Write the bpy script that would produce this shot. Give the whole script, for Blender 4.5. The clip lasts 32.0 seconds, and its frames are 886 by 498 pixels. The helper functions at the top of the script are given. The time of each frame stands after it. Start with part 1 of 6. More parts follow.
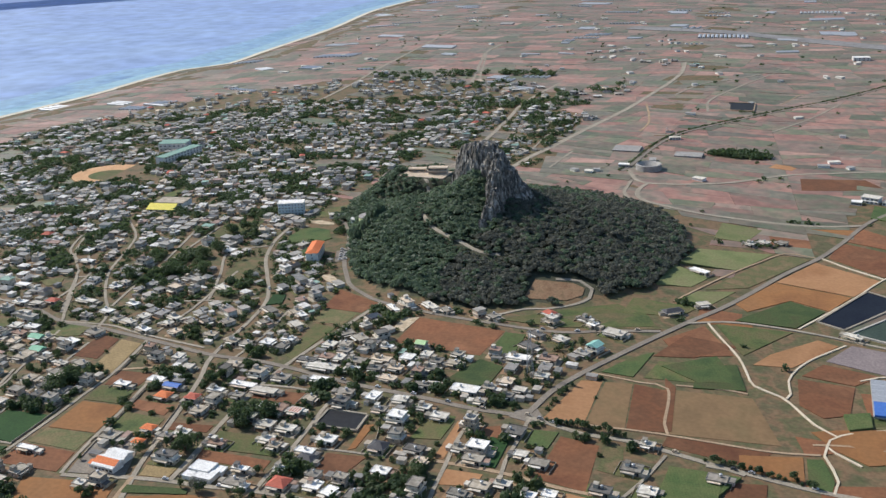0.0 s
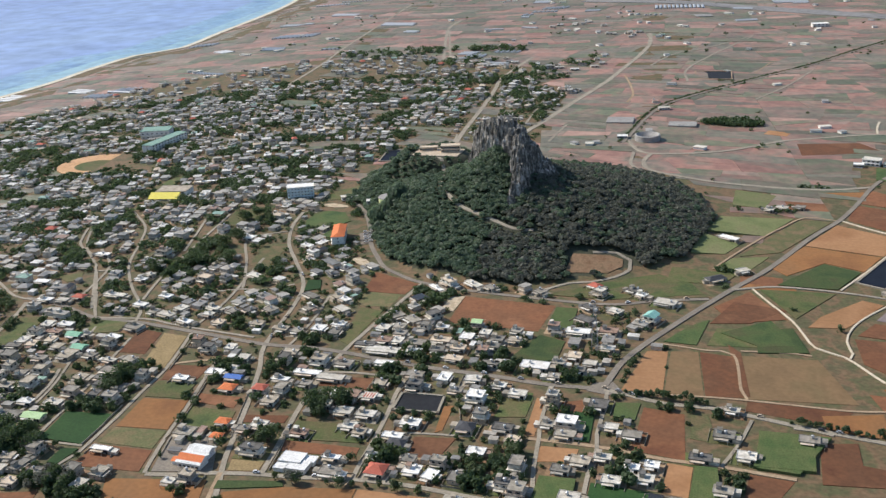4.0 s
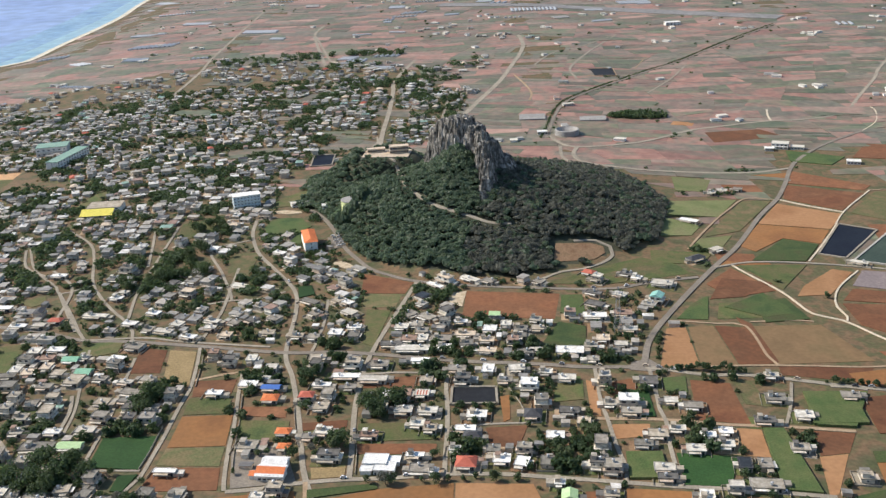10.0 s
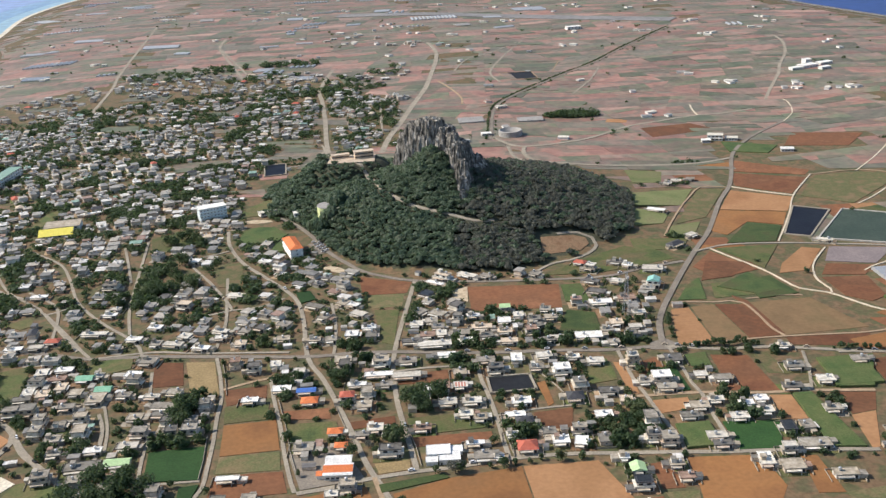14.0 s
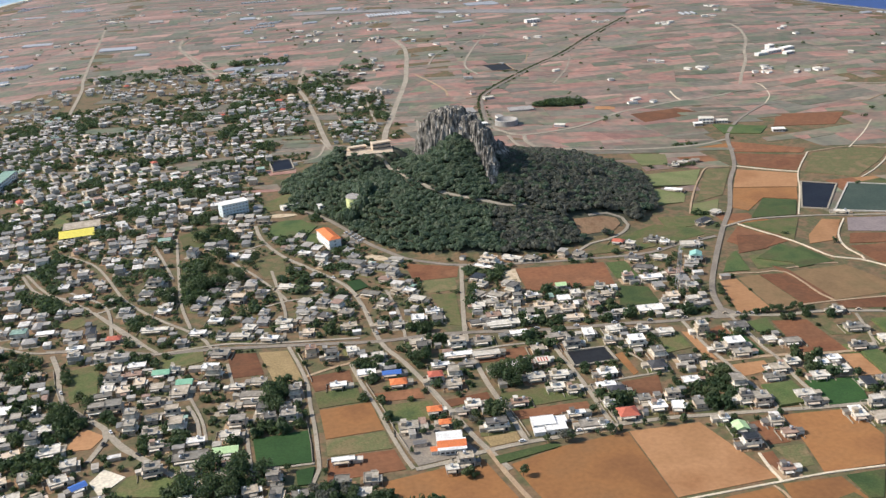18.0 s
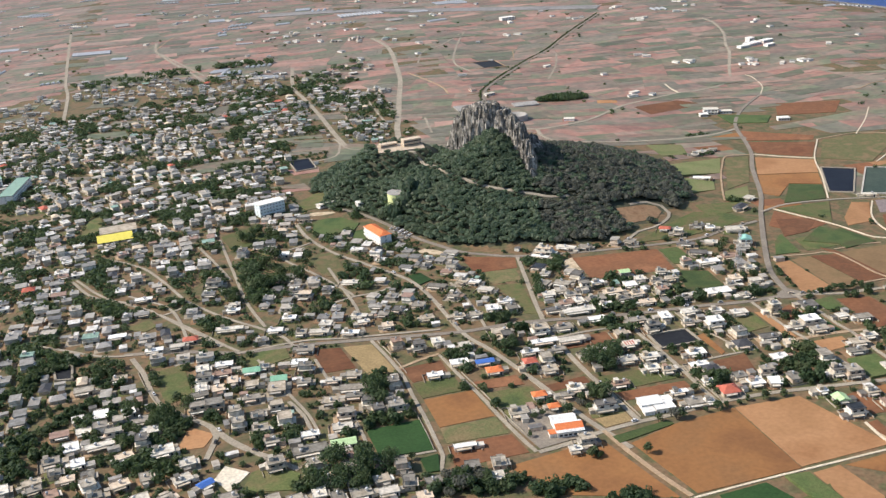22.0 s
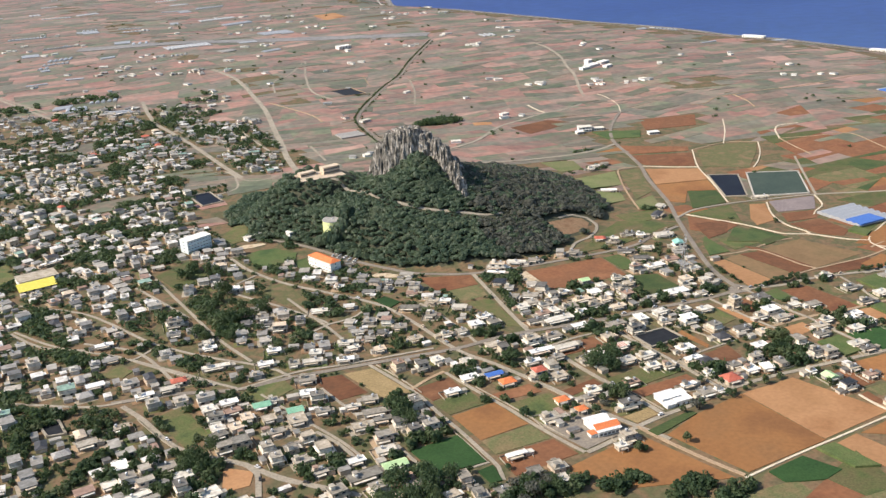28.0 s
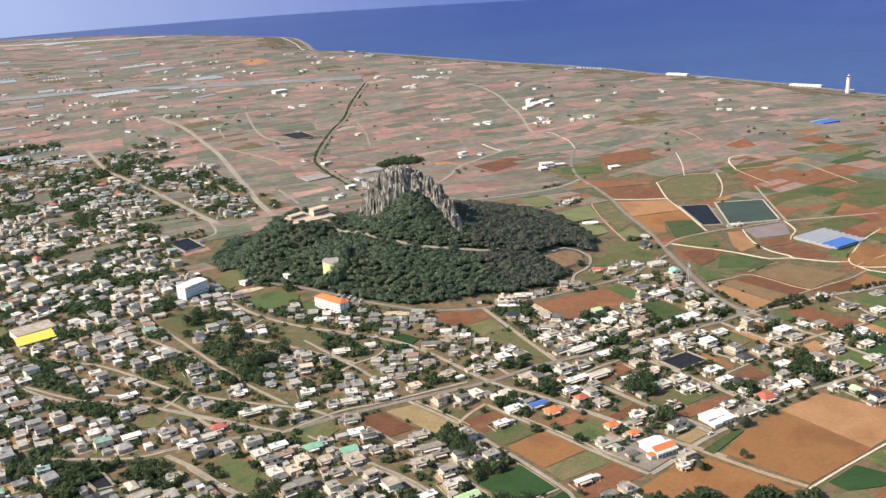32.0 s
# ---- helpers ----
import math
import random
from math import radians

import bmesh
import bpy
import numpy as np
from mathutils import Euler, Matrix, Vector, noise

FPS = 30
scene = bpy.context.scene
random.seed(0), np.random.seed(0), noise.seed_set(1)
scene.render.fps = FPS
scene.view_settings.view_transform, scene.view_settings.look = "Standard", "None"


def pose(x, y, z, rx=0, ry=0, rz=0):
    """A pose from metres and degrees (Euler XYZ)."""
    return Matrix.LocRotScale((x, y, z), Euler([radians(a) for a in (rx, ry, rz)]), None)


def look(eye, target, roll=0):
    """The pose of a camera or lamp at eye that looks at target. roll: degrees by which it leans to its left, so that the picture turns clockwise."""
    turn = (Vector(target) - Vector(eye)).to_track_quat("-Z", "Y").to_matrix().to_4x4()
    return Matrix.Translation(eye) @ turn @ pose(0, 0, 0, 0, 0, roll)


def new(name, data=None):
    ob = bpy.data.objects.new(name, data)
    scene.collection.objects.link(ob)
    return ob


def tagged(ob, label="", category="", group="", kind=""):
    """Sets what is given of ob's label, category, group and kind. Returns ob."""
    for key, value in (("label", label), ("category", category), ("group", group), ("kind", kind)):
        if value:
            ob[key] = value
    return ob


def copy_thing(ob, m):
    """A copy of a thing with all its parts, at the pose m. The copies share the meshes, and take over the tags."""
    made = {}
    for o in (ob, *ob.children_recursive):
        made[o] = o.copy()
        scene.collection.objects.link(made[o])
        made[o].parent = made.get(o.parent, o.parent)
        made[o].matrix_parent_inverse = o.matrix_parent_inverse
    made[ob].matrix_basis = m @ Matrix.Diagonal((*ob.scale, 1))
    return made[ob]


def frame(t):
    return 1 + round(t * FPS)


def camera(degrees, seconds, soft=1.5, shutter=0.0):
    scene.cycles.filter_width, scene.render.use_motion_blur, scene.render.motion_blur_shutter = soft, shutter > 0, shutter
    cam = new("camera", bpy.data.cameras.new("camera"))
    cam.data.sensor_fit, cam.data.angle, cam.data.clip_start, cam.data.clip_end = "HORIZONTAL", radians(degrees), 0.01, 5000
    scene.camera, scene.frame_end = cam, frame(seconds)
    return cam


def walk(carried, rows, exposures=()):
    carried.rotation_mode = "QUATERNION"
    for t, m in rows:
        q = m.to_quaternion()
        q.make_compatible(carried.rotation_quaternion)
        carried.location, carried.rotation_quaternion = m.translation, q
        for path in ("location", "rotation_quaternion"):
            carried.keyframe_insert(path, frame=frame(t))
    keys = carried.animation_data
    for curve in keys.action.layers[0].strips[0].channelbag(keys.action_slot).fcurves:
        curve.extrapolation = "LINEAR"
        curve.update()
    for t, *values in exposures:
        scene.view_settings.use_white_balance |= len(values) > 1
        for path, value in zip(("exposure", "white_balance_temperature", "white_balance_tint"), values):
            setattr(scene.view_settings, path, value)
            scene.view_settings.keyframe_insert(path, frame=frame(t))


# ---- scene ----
cam = camera(47.4, 32.0, soft=1.4)
METRES, EYE, TILT, LEAN, TURN = 801.0, 310.0, 0.0, 0.0, 17.4
ROWS = [
    (0.0, 0.0, 0.0, 0.0, -0.76, -19.09, 2.2),
    (0.5, -0.0134, 0.0019, -0.0002, -1.55, -19.73, 2.64),
    (1.0, -0.0272, 0.0036, -0.0001, -2.1, -20.16, 2.85),
    (1.5, -0.0409, 0.005, 0.0005, -2.14, -20.29, 2.89),
    (2.0, -0.055, 0.0066, 0.0007, -2.05, -20.37, 2.87),
    (2.5, -0.0687, 0.0083, 0.0012, -2.49, -20.46, 3.17),
    (4.5, -0.1269, 0.015, 0.0026, -6.41, -20.39, 2.98),
    (5.0, -0.1417, 0.0169, 0.0026, -7.26, -20.02, 3.01),
    (5.5, -0.1565, 0.0187, 0.0031, -8.21, -19.57, 3.06),
    (6.0, -0.1716, 0.0205, 0.0035, -9.35, -19.61, 3.48),
    (6.5, -0.1867, 0.0226, 0.0033, -10.14, -19.73, 3.69),
    (7.0, -0.202, 0.0247, 0.0035, -10.65, -19.65, 3.67),
    (7.5, -0.2171, 0.0268, 0.0036, -11.29, -19.81, 3.59),
    (8.0, -0.2326, 0.0292, 0.0036, -12.09, -20.1, 3.66),
    (8.5, -0.2481, 0.0317, 0.0037, -13.04, -20.56, 3.37),
    (9.0, -0.2637, 0.0343, 0.0034, -14.26, -20.97, 3.15),
    (9.5, -0.2794, 0.037, 0.0031, -15.52, -20.95, 2.89),
    (10.0, -0.2952, 0.0397, 0.0028, -16.77, -20.6, 2.68),
    (10.5, -0.3111, 0.0422, 0.0029, -18.02, -20.22, 2.34),
    (11.0, -0.3272, 0.0452, 0.0028, -19.1, -20.15, 2.48),
    (11.5, -0.343, 0.0484, 0.0024, -19.98, -20.1, 2.88),
    (12.0, -0.3591, 0.0517, 0.0022, -20.44, -20.24, 2.98),
    (12.5, -0.3747, 0.0555, 0.0019, -21.1, -20.6, 2.94),
    (13.0, -0.3906, 0.0593, 0.0015, -22.35, -20.62, 3.51),
    (13.5, -0.4066, 0.0632, 0.0011, -23.69, -20.46, 3.23),
    (15.5, -0.4703, 0.0806, -0.0007, -27.19, -20.11, 3.45),
    (16.0, -0.4861, 0.0854, -0.0008, -27.88, -20.34, 3.51),
    (16.5, -0.5016, 0.0904, -0.0009, -28.58, -20.55, 3.53),
    (17.0, -0.5172, 0.0958, -0.0012, -29.14, -20.78, 3.58),
    (17.5, -0.5326, 0.1013, -0.001, -29.42, -20.72, 3.61),
    (18.0, -0.5477, 0.1069, -0.0006, -29.82, -20.57, 3.5),
    (18.5, -0.563, 0.1125, -0.0002, -30.07, -20.32, 3.55),
    (19.0, -0.578, 0.1186, 0.0004, -30.42, -20.23, 3.16),
    (19.5, -0.593, 0.1248, 0.0012, -31.24, -20.5, 2.96),
    (20.0, -0.6077, 0.1314, 0.0016, -31.86, -20.83, 3.24),
    (20.5, -0.6225, 0.138, 0.0025, -32.07, -20.96, 3.21),
    (21.0, -0.6368, 0.1449, 0.0034, -32.36, -20.86, 3.8),
    (21.5, -0.6512, 0.152, 0.0044, -32.77, -20.87, 3.59),
    (22.0, -0.6653, 0.1593, 0.0054, -33.87, -20.8, 3.8),
    (22.5, -0.6793, 0.1671, 0.0061, -35.34, -20.78, 3.81),
    (23.0, -0.6918, 0.1744, 0.0069, -36.65, -20.57, 4.1),
    (23.5, -0.7056, 0.1825, 0.0079, -37.78, -20.18, 3.97),
    (24.0, -0.7191, 0.1905, 0.0088, -38.86, -19.95, 3.67),
    (24.5, -0.7322, 0.199, 0.0097, -39.97, -19.87, 3.46),
    (25.0, -0.7452, 0.2076, 0.0105, -40.99, -19.83, 3.35),
    (25.5, -0.7579, 0.2165, 0.0115, -41.81, -19.74, 3.23),
    (26.0, -0.7706, 0.2255, 0.0123, -42.85, -19.67, 3.26),
    (26.5, -0.7834, 0.2349, 0.0133, -43.99, -19.85, 3.02),
    (28.5, -0.8316, 0.2741, 0.0168, -47.56, -19.87, 3.1),
    (29.0, -0.8431, 0.2842, 0.0175, -48.36, -19.73, 2.93),
    (29.5, -0.8546, 0.2947, 0.0181, -49.41, -19.57, 2.96),
    (30.0, -0.8658, 0.3052, 0.0187, -50.38, -19.37, 2.9),
    (30.5, -0.8771, 0.3159, 0.0193, -51.26, -18.94, 3.14),
    (31.0, -0.8884, 0.3265, 0.0199, -52.01, -18.6, 3.21),
    (31.5, -0.8994, 0.3374, 0.0203, -52.57, -18.25, 2.98),
    (32.0, -0.9104, 0.3485, 0.0209, -52.96, -17.91, 3.18),
]

walk(cam, [(t, pose(0, 0, EYE, TILT, LEAN, TURN) @ pose(METRES * x, METRES * y, METRES * z, 90 + pitch, roll, yaw)) for t, x, y, z, yaw, pitch, roll in ROWS],
     exposures=((0.0, -0.01, 5900, 10), (6.0, 0.11, 6050, 10), (13.0, 0.2, 6150, 11), (23.0, 0.34, 6250, 12), (32.0, 0.45, 6450, 12)))

# ---- light ----
SUN_AZ, SUN_EL = math.atan2(-0.96, 0.24), radians(41)     # the sun stands over the south shore
world = bpy.data.worlds.new("sky")
scene.world = world
world.use_nodes = True
wn = world.node_tree
sky = wn.nodes.new("ShaderNodeTexSky")
sky.sky_type = "NISHITA"
sky.sun_disc = False
sky.sun_elevation, sky.sun_rotation = SUN_EL, SUN_AZ
sky.air_density, sky.dust_density, sky.ozone_density, sky.altitude = 1.4, 0.8, 2.5, 50
wn.nodes["Background"].inputs[1].default_value = 0.10
wn.links.new(sky.outputs[0], wn.nodes["Background"].inputs[0])
sun_data = bpy.data.lights.new("sun", "SUN")
sun_data.energy, sun_data.angle, sun_data.color = 4.8, radians(0.53), (1.0, 0.89, 0.74)
sun = new("sun", sun_data)
sun_dir = Vector((math.sin(SUN_AZ) * math.cos(SUN_EL), math.cos(SUN_AZ) * math.cos(SUN_EL), math.sin(SUN_EL)))
sun.matrix_world = look(sun_dir * 3000, (0, 0, 0))

# ---- materials ----
MAT = {}


def material(name, colours, scale=0.1, rough=0.9, metal=0.0, fine=2.0, bump=0.0, spread=0.0, by="", streak=0.0, spec=0.3, grain=0.2):
    """Base colours mixed by a broad and a fine noise, with optional relief, colour spread by object or island, and rows along one way."""
    m = bpy.data.materials.new(name)
    m.use_nodes = True
    nt, n = m.node_tree, m.node_tree.nodes
    b = n["Principled BSDF"]
    b.inputs["Roughness"].default_value, b.inputs["Metallic"].default_value = rough, metal
    b.inputs["Specular IOR Level"].default_value = spec
    g = n.new("ShaderNodeNewGeometry")
    na, nb = n.new("ShaderNodeTexNoise"), n.new("ShaderNodeTexNoise")
    for node, s, d in ((na, scale, 4), (nb, fine, 3)):
        node.inputs["Scale"].default_value, node.inputs["Detail"].default_value = s, d
        nt.links.new(g.outputs["Position"], node.inputs["Vector"])
    ramp = n.new("ShaderNodeValToRGB")
    e = ramp.color_ramp.elements
    while len(e) < len(colours):
        e.new(0.5)
    for k, c in enumerate(colours):
        e[k].position = 0.32 + 0.36 * k / max(1, len(colours) - 1)
        e[k].color = (*c, 1)
    nt.links.new(na.outputs["Fac"], ramp.inputs["Fac"])
    tint = n.new("ShaderNodeMapRange")
    tint.inputs["From Min"].default_value, tint.inputs["From Max"].default_value = 0.3, 0.7
    tint.inputs["To Min"].default_value, tint.inputs["To Max"].default_value = 1 - grain, 1 + grain
    nt.links.new(nb.outputs["Fac"], tint.inputs["Value"])
    mul = n.new("ShaderNodeVectorMath")
    mul.operation = "MULTIPLY"
    nt.links.new(ramp.outputs["Color"], mul.inputs[0])
    nt.links.new(tint.outputs["Result"], mul.inputs[1])
    last = mul.outputs["Vector"]
    if spread:
        if by == "island":
            r = g.outputs["Random Per Island"]
        else:
            r = n.new("ShaderNodeObjectInfo").outputs["Random"]
        mr = n.new("ShaderNodeMapRange")
        mr.inputs["To Min"].default_value, mr.inputs["To Max"].default_value = 1 - spread, 1 + spread
        nt.links.new(r, mr.inputs["Value"])
        m2 = n.new("ShaderNodeVectorMath")
        m2.operation = "MULTIPLY"
        nt.links.new(last, m2.inputs[0])
        nt.links.new(mr.outputs["Result"], m2.inputs[1])
        last = m2.outputs["Vector"]
    if streak:
        tc = n.new("ShaderNodeTexWave")
        tc.inputs["Scale"].default_value, tc.inputs["Distortion"].default_value = streak, 1.5
        nt.links.new(g.outputs["Position"], tc.inputs["Vector"])
        mr = n.new("ShaderNodeMapRange")
        mr.inputs["To Min"].default_value, mr.inputs["To Max"].default_value = 0.85, 1.1
        nt.links.new(tc.outputs["Fac"], mr.inputs["Value"])
        m3 = n.new("ShaderNodeVectorMath")
        m3.operation = "MULTIPLY"
        nt.links.new(last, m3.inputs[0])
        nt.links.new(mr.outputs["Result"], m3.inputs[1])
        last = m3.outputs["Vector"]
    nt.links.new(last, b.inputs["Base Color"])
    if bump:
        bp = n.new("ShaderNodeBump")
        bp.inputs["Strength"].default_value, bp.inputs["Distance"].default_value = 0.6, bump
        nt.links.new(nb.outputs["Fac"], bp.inputs["Height"])
        nt.links.new(bp.outputs["Normal"], b.inputs["Normal"])
    MAT[name] = m
    return m


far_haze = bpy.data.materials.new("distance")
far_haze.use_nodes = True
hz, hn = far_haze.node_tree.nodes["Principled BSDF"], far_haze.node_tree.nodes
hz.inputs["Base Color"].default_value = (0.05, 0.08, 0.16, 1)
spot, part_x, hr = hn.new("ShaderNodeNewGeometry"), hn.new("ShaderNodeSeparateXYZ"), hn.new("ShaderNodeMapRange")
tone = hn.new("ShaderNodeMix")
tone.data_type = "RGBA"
hr.inputs["From Min"].default_value, hr.inputs["From Max"].default_value = 300, 2300     # haze painted into the glow: pale towards the sun, clear deep blue to the north
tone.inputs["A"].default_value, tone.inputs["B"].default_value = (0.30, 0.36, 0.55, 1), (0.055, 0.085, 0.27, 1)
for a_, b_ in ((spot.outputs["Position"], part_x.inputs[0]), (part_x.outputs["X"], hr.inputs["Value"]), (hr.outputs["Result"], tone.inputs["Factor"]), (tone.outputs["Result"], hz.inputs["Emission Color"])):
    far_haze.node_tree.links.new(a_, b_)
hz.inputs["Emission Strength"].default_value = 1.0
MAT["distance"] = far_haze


def translucent(name, share, colour):
    """Leaves pass part of the light on to their other side."""
    nt = MAT[name].node_tree
    b, out = nt.nodes["Principled BSDF"], nt.nodes["Material Output"]
    tl, mix = nt.nodes.new("ShaderNodeBsdfTranslucent"), nt.nodes.new("ShaderNodeMixShader")
    tl.inputs["Color"].default_value = (*colour, 1)
    mix.inputs[0].default_value = share
    nt.links.new(b.outputs[0], mix.inputs[1])
    nt.links.new(tl.outputs[0], mix.inputs[2])
    nt.links.new(mix.outputs[0], out.inputs["Surface"])


def palette(name, stops, rough=0.85, fine=0.6, spec=0.3, by="object", worn=0.62):
    """One painted or weathered surface per object, picked by the object's own random number, with blotches of dirt."""
    m = material(name, [(worn, worn * 0.97, worn * 0.9), (1, 1, 1)], 0.25, rough, fine=fine, spec=spec)
    nt, n = m.node_tree, m.node_tree.nodes
    b = n["Principled BSDF"]
    dirt = b.inputs["Base Color"].links[0].from_socket
    info = n.new("ShaderNodeObjectInfo") if by == "object" else n.new("ShaderNodeNewGeometry")
    ramp = n.new("ShaderNodeValToRGB")
    ramp.color_ramp.interpolation = "CONSTANT"
    e = ramp.color_ramp.elements
    while len(e) < len(stops):
        e.new(0.5)
    for k, (p, c) in enumerate(stops):
        e[k].position, e[k].color = p, (*c, 1)
    nt.links.new(info.outputs["Random" if by == "object" else "Random Per Island"], ramp.inputs["Fac"])
    mul = n.new("ShaderNodeVectorMath")
    mul.operation = "MULTIPLY"
    nt.links.new(ramp.outputs["Color"], mul.inputs[0])
    nt.links.new(dirt, mul.inputs[1])
    nt.links.new(mul.outputs["Vector"], b.inputs["Base Color"])
    return m


material("ground", [(0.082, 0.088, 0.038), (0.115, 0.10, 0.052), (0.185, 0.118, 0.066), (0.098, 0.10, 0.045), (0.15, 0.11, 0.06)], 0.04, 0.85, fine=0.35, bump=0.3)
material("soil_red", [(0.145, 0.060, 0.030), (0.20, 0.088, 0.042), (0.16, 0.074, 0.037), (0.225, 0.106, 0.053)], 0.03, fine=0.35, grain=0.14, bump=0.1, spread=0.24)
material("soil_brown", [(0.205, 0.095, 0.038), (0.275, 0.13, 0.048), (0.235, 0.12, 0.05)], 0.022, fine=0.35, grain=0.1, bump=0.1, spread=0.15)
material("soil_orange", [(0.29, 0.142, 0.062), (0.39, 0.21, 0.10), (0.33, 0.175, 0.08)], 0.02, fine=0.35, grain=0.1, bump=0.08, spread=0.14)
material("soil_olive", [(0.185, 0.12, 0.06), (0.22, 0.14, 0.07), (0.175, 0.125, 0.06)], 0.03, fine=0.35, grain=0.1, bump=0.1)
material("dry", [(0.17, 0.13, 0.065), (0.115, 0.12, 0.05), (0.21, 0.145, 0.08)], 0.06, fine=0.7, bump=0.2, spread=0.15)
material("dry_tan", [(0.33, 0.24, 0.12), (0.26, 0.19, 0.09)], 0.08, fine=0.7, bump=0.1)
material("earth", [(0.19, 0.11, 0.06), (0.26, 0.165, 0.095), (0.15, 0.105, 0.055)], 0.09, fine=0.7, grain=0.2, bump=0.1)
material("forest_floor", [(0.05, 0.058, 0.036), (0.07, 0.07, 0.045), (0.06, 0.068, 0.04)], 0.08, 0.95, fine=0.6, grain=0.25)
material("meadow", [(0.13, 0.155, 0.058), (0.17, 0.185, 0.075), (0.19, 0.18, 0.085)], 0.04, fine=0.6, grain=0.16, bump=0.2, spread=0.12)
material("mulch", [(0.20, 0.165, 0.165), (0.26, 0.215, 0.205)], 0.05, fine=0.6, bump=0.1, streak=0.5)
material("grass", [(0.066, 0.092, 0.032), (0.10, 0.12, 0.04), (0.135, 0.118, 0.052), (0.085, 0.105, 0.036)], 0.05, fine=0.8, bump=0.3, spread=0.18)
material("crop", [(0.046, 0.078, 0.026), (0.075, 0.105, 0.034), (0.085, 0.088, 0.036)], 0.05, fine=0.9, bump=0.3, spread=0.2)
material("crop_tall", [(0.075, 0.115, 0.035), (0.12, 0.14, 0.05)], 0.1, fine=0.9, bump=0.5, streak=0.4)
material("green_field", [(0.022, 0.06, 0.016), (0.032, 0.076, 0.02)], 0.05, fine=0.8, bump=0.2, spread=0.2)
# far farmland: distance haze put into paler, greyer, bluer soil and crop colours
material("hazed_red", [(0.255, 0.134, 0.100), (0.325, 0.175, 0.13), (0.215, 0.16, 0.115), (0.29, 0.155, 0.115)], 0.022, 0.6, fine=0.1, grain=0.2, spread=0.2, by="island", spec=0.5)
material("hazed_brown", [(0.248, 0.165, 0.126), (0.295, 0.197, 0.15), (0.195, 0.17, 0.12), (0.255, 0.172, 0.13)], 0.022, 0.6, fine=0.1, grain=0.2, spread=0.18, by="island", spec=0.5)
material("hazed_orange", [(0.34, 0.205, 0.155), (0.40, 0.25, 0.19)], 0.03, 0.6, fine=0.1, grain=0.18, spread=0.15, by="island", spec=0.5)
material("hazed_green", [(0.13, 0.142, 0.082), (0.162, 0.168, 0.098), (0.22, 0.158, 0.112), (0.14, 0.148, 0.086)], 0.022, 0.6, fine=0.1, grain=0.22, spread=0.2, by="island", spec=0.5)
material("hazed_crop", [(0.092, 0.112, 0.064), (0.13, 0.14, 0.082), (0.16, 0.13, 0.09), (0.108, 0.122, 0.07)], 0.022, 0.6, fine=0.1, grain=0.22, spread=0.2, by="island", spec=0.5)
material("hazed_dry", [(0.21, 0.168, 0.125), (0.16, 0.155, 0.108), (0.26, 0.175, 0.135)], 0.022, 0.6, fine=0.1, grain=0.22, spread=0.16, by="island", spec=0.5)
material("asphalt", [(0.20, 0.172, 0.14), (0.26, 0.225, 0.18)], 0.06, 0.9, fine=0.8)
material("concrete", [(0.28, 0.245, 0.19), (0.36, 0.315, 0.245)], 0.06, 0.9, fine=0.8)
material("dirt", [(0.34, 0.24, 0.15), (0.42, 0.31, 0.20)], 0.08, 0.95, fine=0.7)
material("chalk", [(0.56, 0.475, 0.345), (0.66, 0.575, 0.44)], 0.08, 0.95, fine=0.7)
material("pale", [(0.42, 0.39, 0.34), (0.5, 0.46, 0.4)], 0.02, 0.9, fine=0.3)
material("tarmac", [(0.20, 0.195, 0.19), (0.26, 0.25, 0.24)], 0.01, 0.9, fine=0.1)
material("sand", [(0.62, 0.55, 0.42), (0.72, 0.66, 0.54)], 0.05, 0.95, fine=0.5)
material("sand_lot", [(0.42, 0.33, 0.22), (0.56, 0.46, 0.32), (0.36, 0.27, 0.17)], 0.12, 0.95, fine=0.6)
material("track_clay", [(0.52, 0.30, 0.15), (0.58, 0.36, 0.2)], 0.05, 0.95, fine=0.5)
# south shore water: real shallows, with sunward haze and sheen put into the colour
material("shoal", [(0.28, 0.44, 0.50), (0.36, 0.52, 0.56), (0.22, 0.38, 0.46)], 0.012, 0.3, fine=0.05)
material("hazed_sea", [(0.25, 0.34, 0.56), (0.30, 0.40, 0.60)], 0.004, 0.5, fine=0.02, spec=0.5)
material("reef", [(0.20, 0.33, 0.48), (0.28, 0.42, 0.54), (0.17, 0.28, 0.46)], 0.01, 0.45, fine=0.05, spec=0.5)
material("water", [(0.018, 0.045, 0.18), (0.026, 0.06, 0.21)], 0.003, 0.32, fine=0.03, bump=0.8, spec=0.5)
material("pond", [(0.012, 0.014, 0.024), (0.02, 0.024, 0.034)], 0.05, 0.5, fine=0.5, spec=0.06)
material("pond_green", [(0.05, 0.07, 0.055), (0.068, 0.088, 0.068)], 0.05, 0.5, fine=0.5, spec=0.08)
material("net_black", [(0.012, 0.013, 0.016), (0.022, 0.023, 0.026)], 0.3, 0.7, fine=1.5)
material("leaf", [(0.062, 0.104, 0.068), (0.098, 0.142, 0.086), (0.145, 0.175, 0.108)], 0.06, 0.55, fine=0.16, spread=0.07, by="island", spec=0.5)
translucent("leaf", 0.46, (0.19, 0.265, 0.16))
material("leaf_grey", [(0.105, 0.114, 0.09), (0.138, 0.14, 0.113), (0.108, 0.128, 0.09)], 0.06, 0.6, fine=0.2, spread=0.07, by="island", spec=0.45)
translucent("leaf_grey", 0.44, (0.20, 0.21, 0.165))
material("leaf_town", [(0.036, 0.066, 0.032), (0.06, 0.094, 0.042), (0.10, 0.122, 0.056)], 0.07, 0.65, fine=0.3, spread=0.14, by="island", spec=0.3)
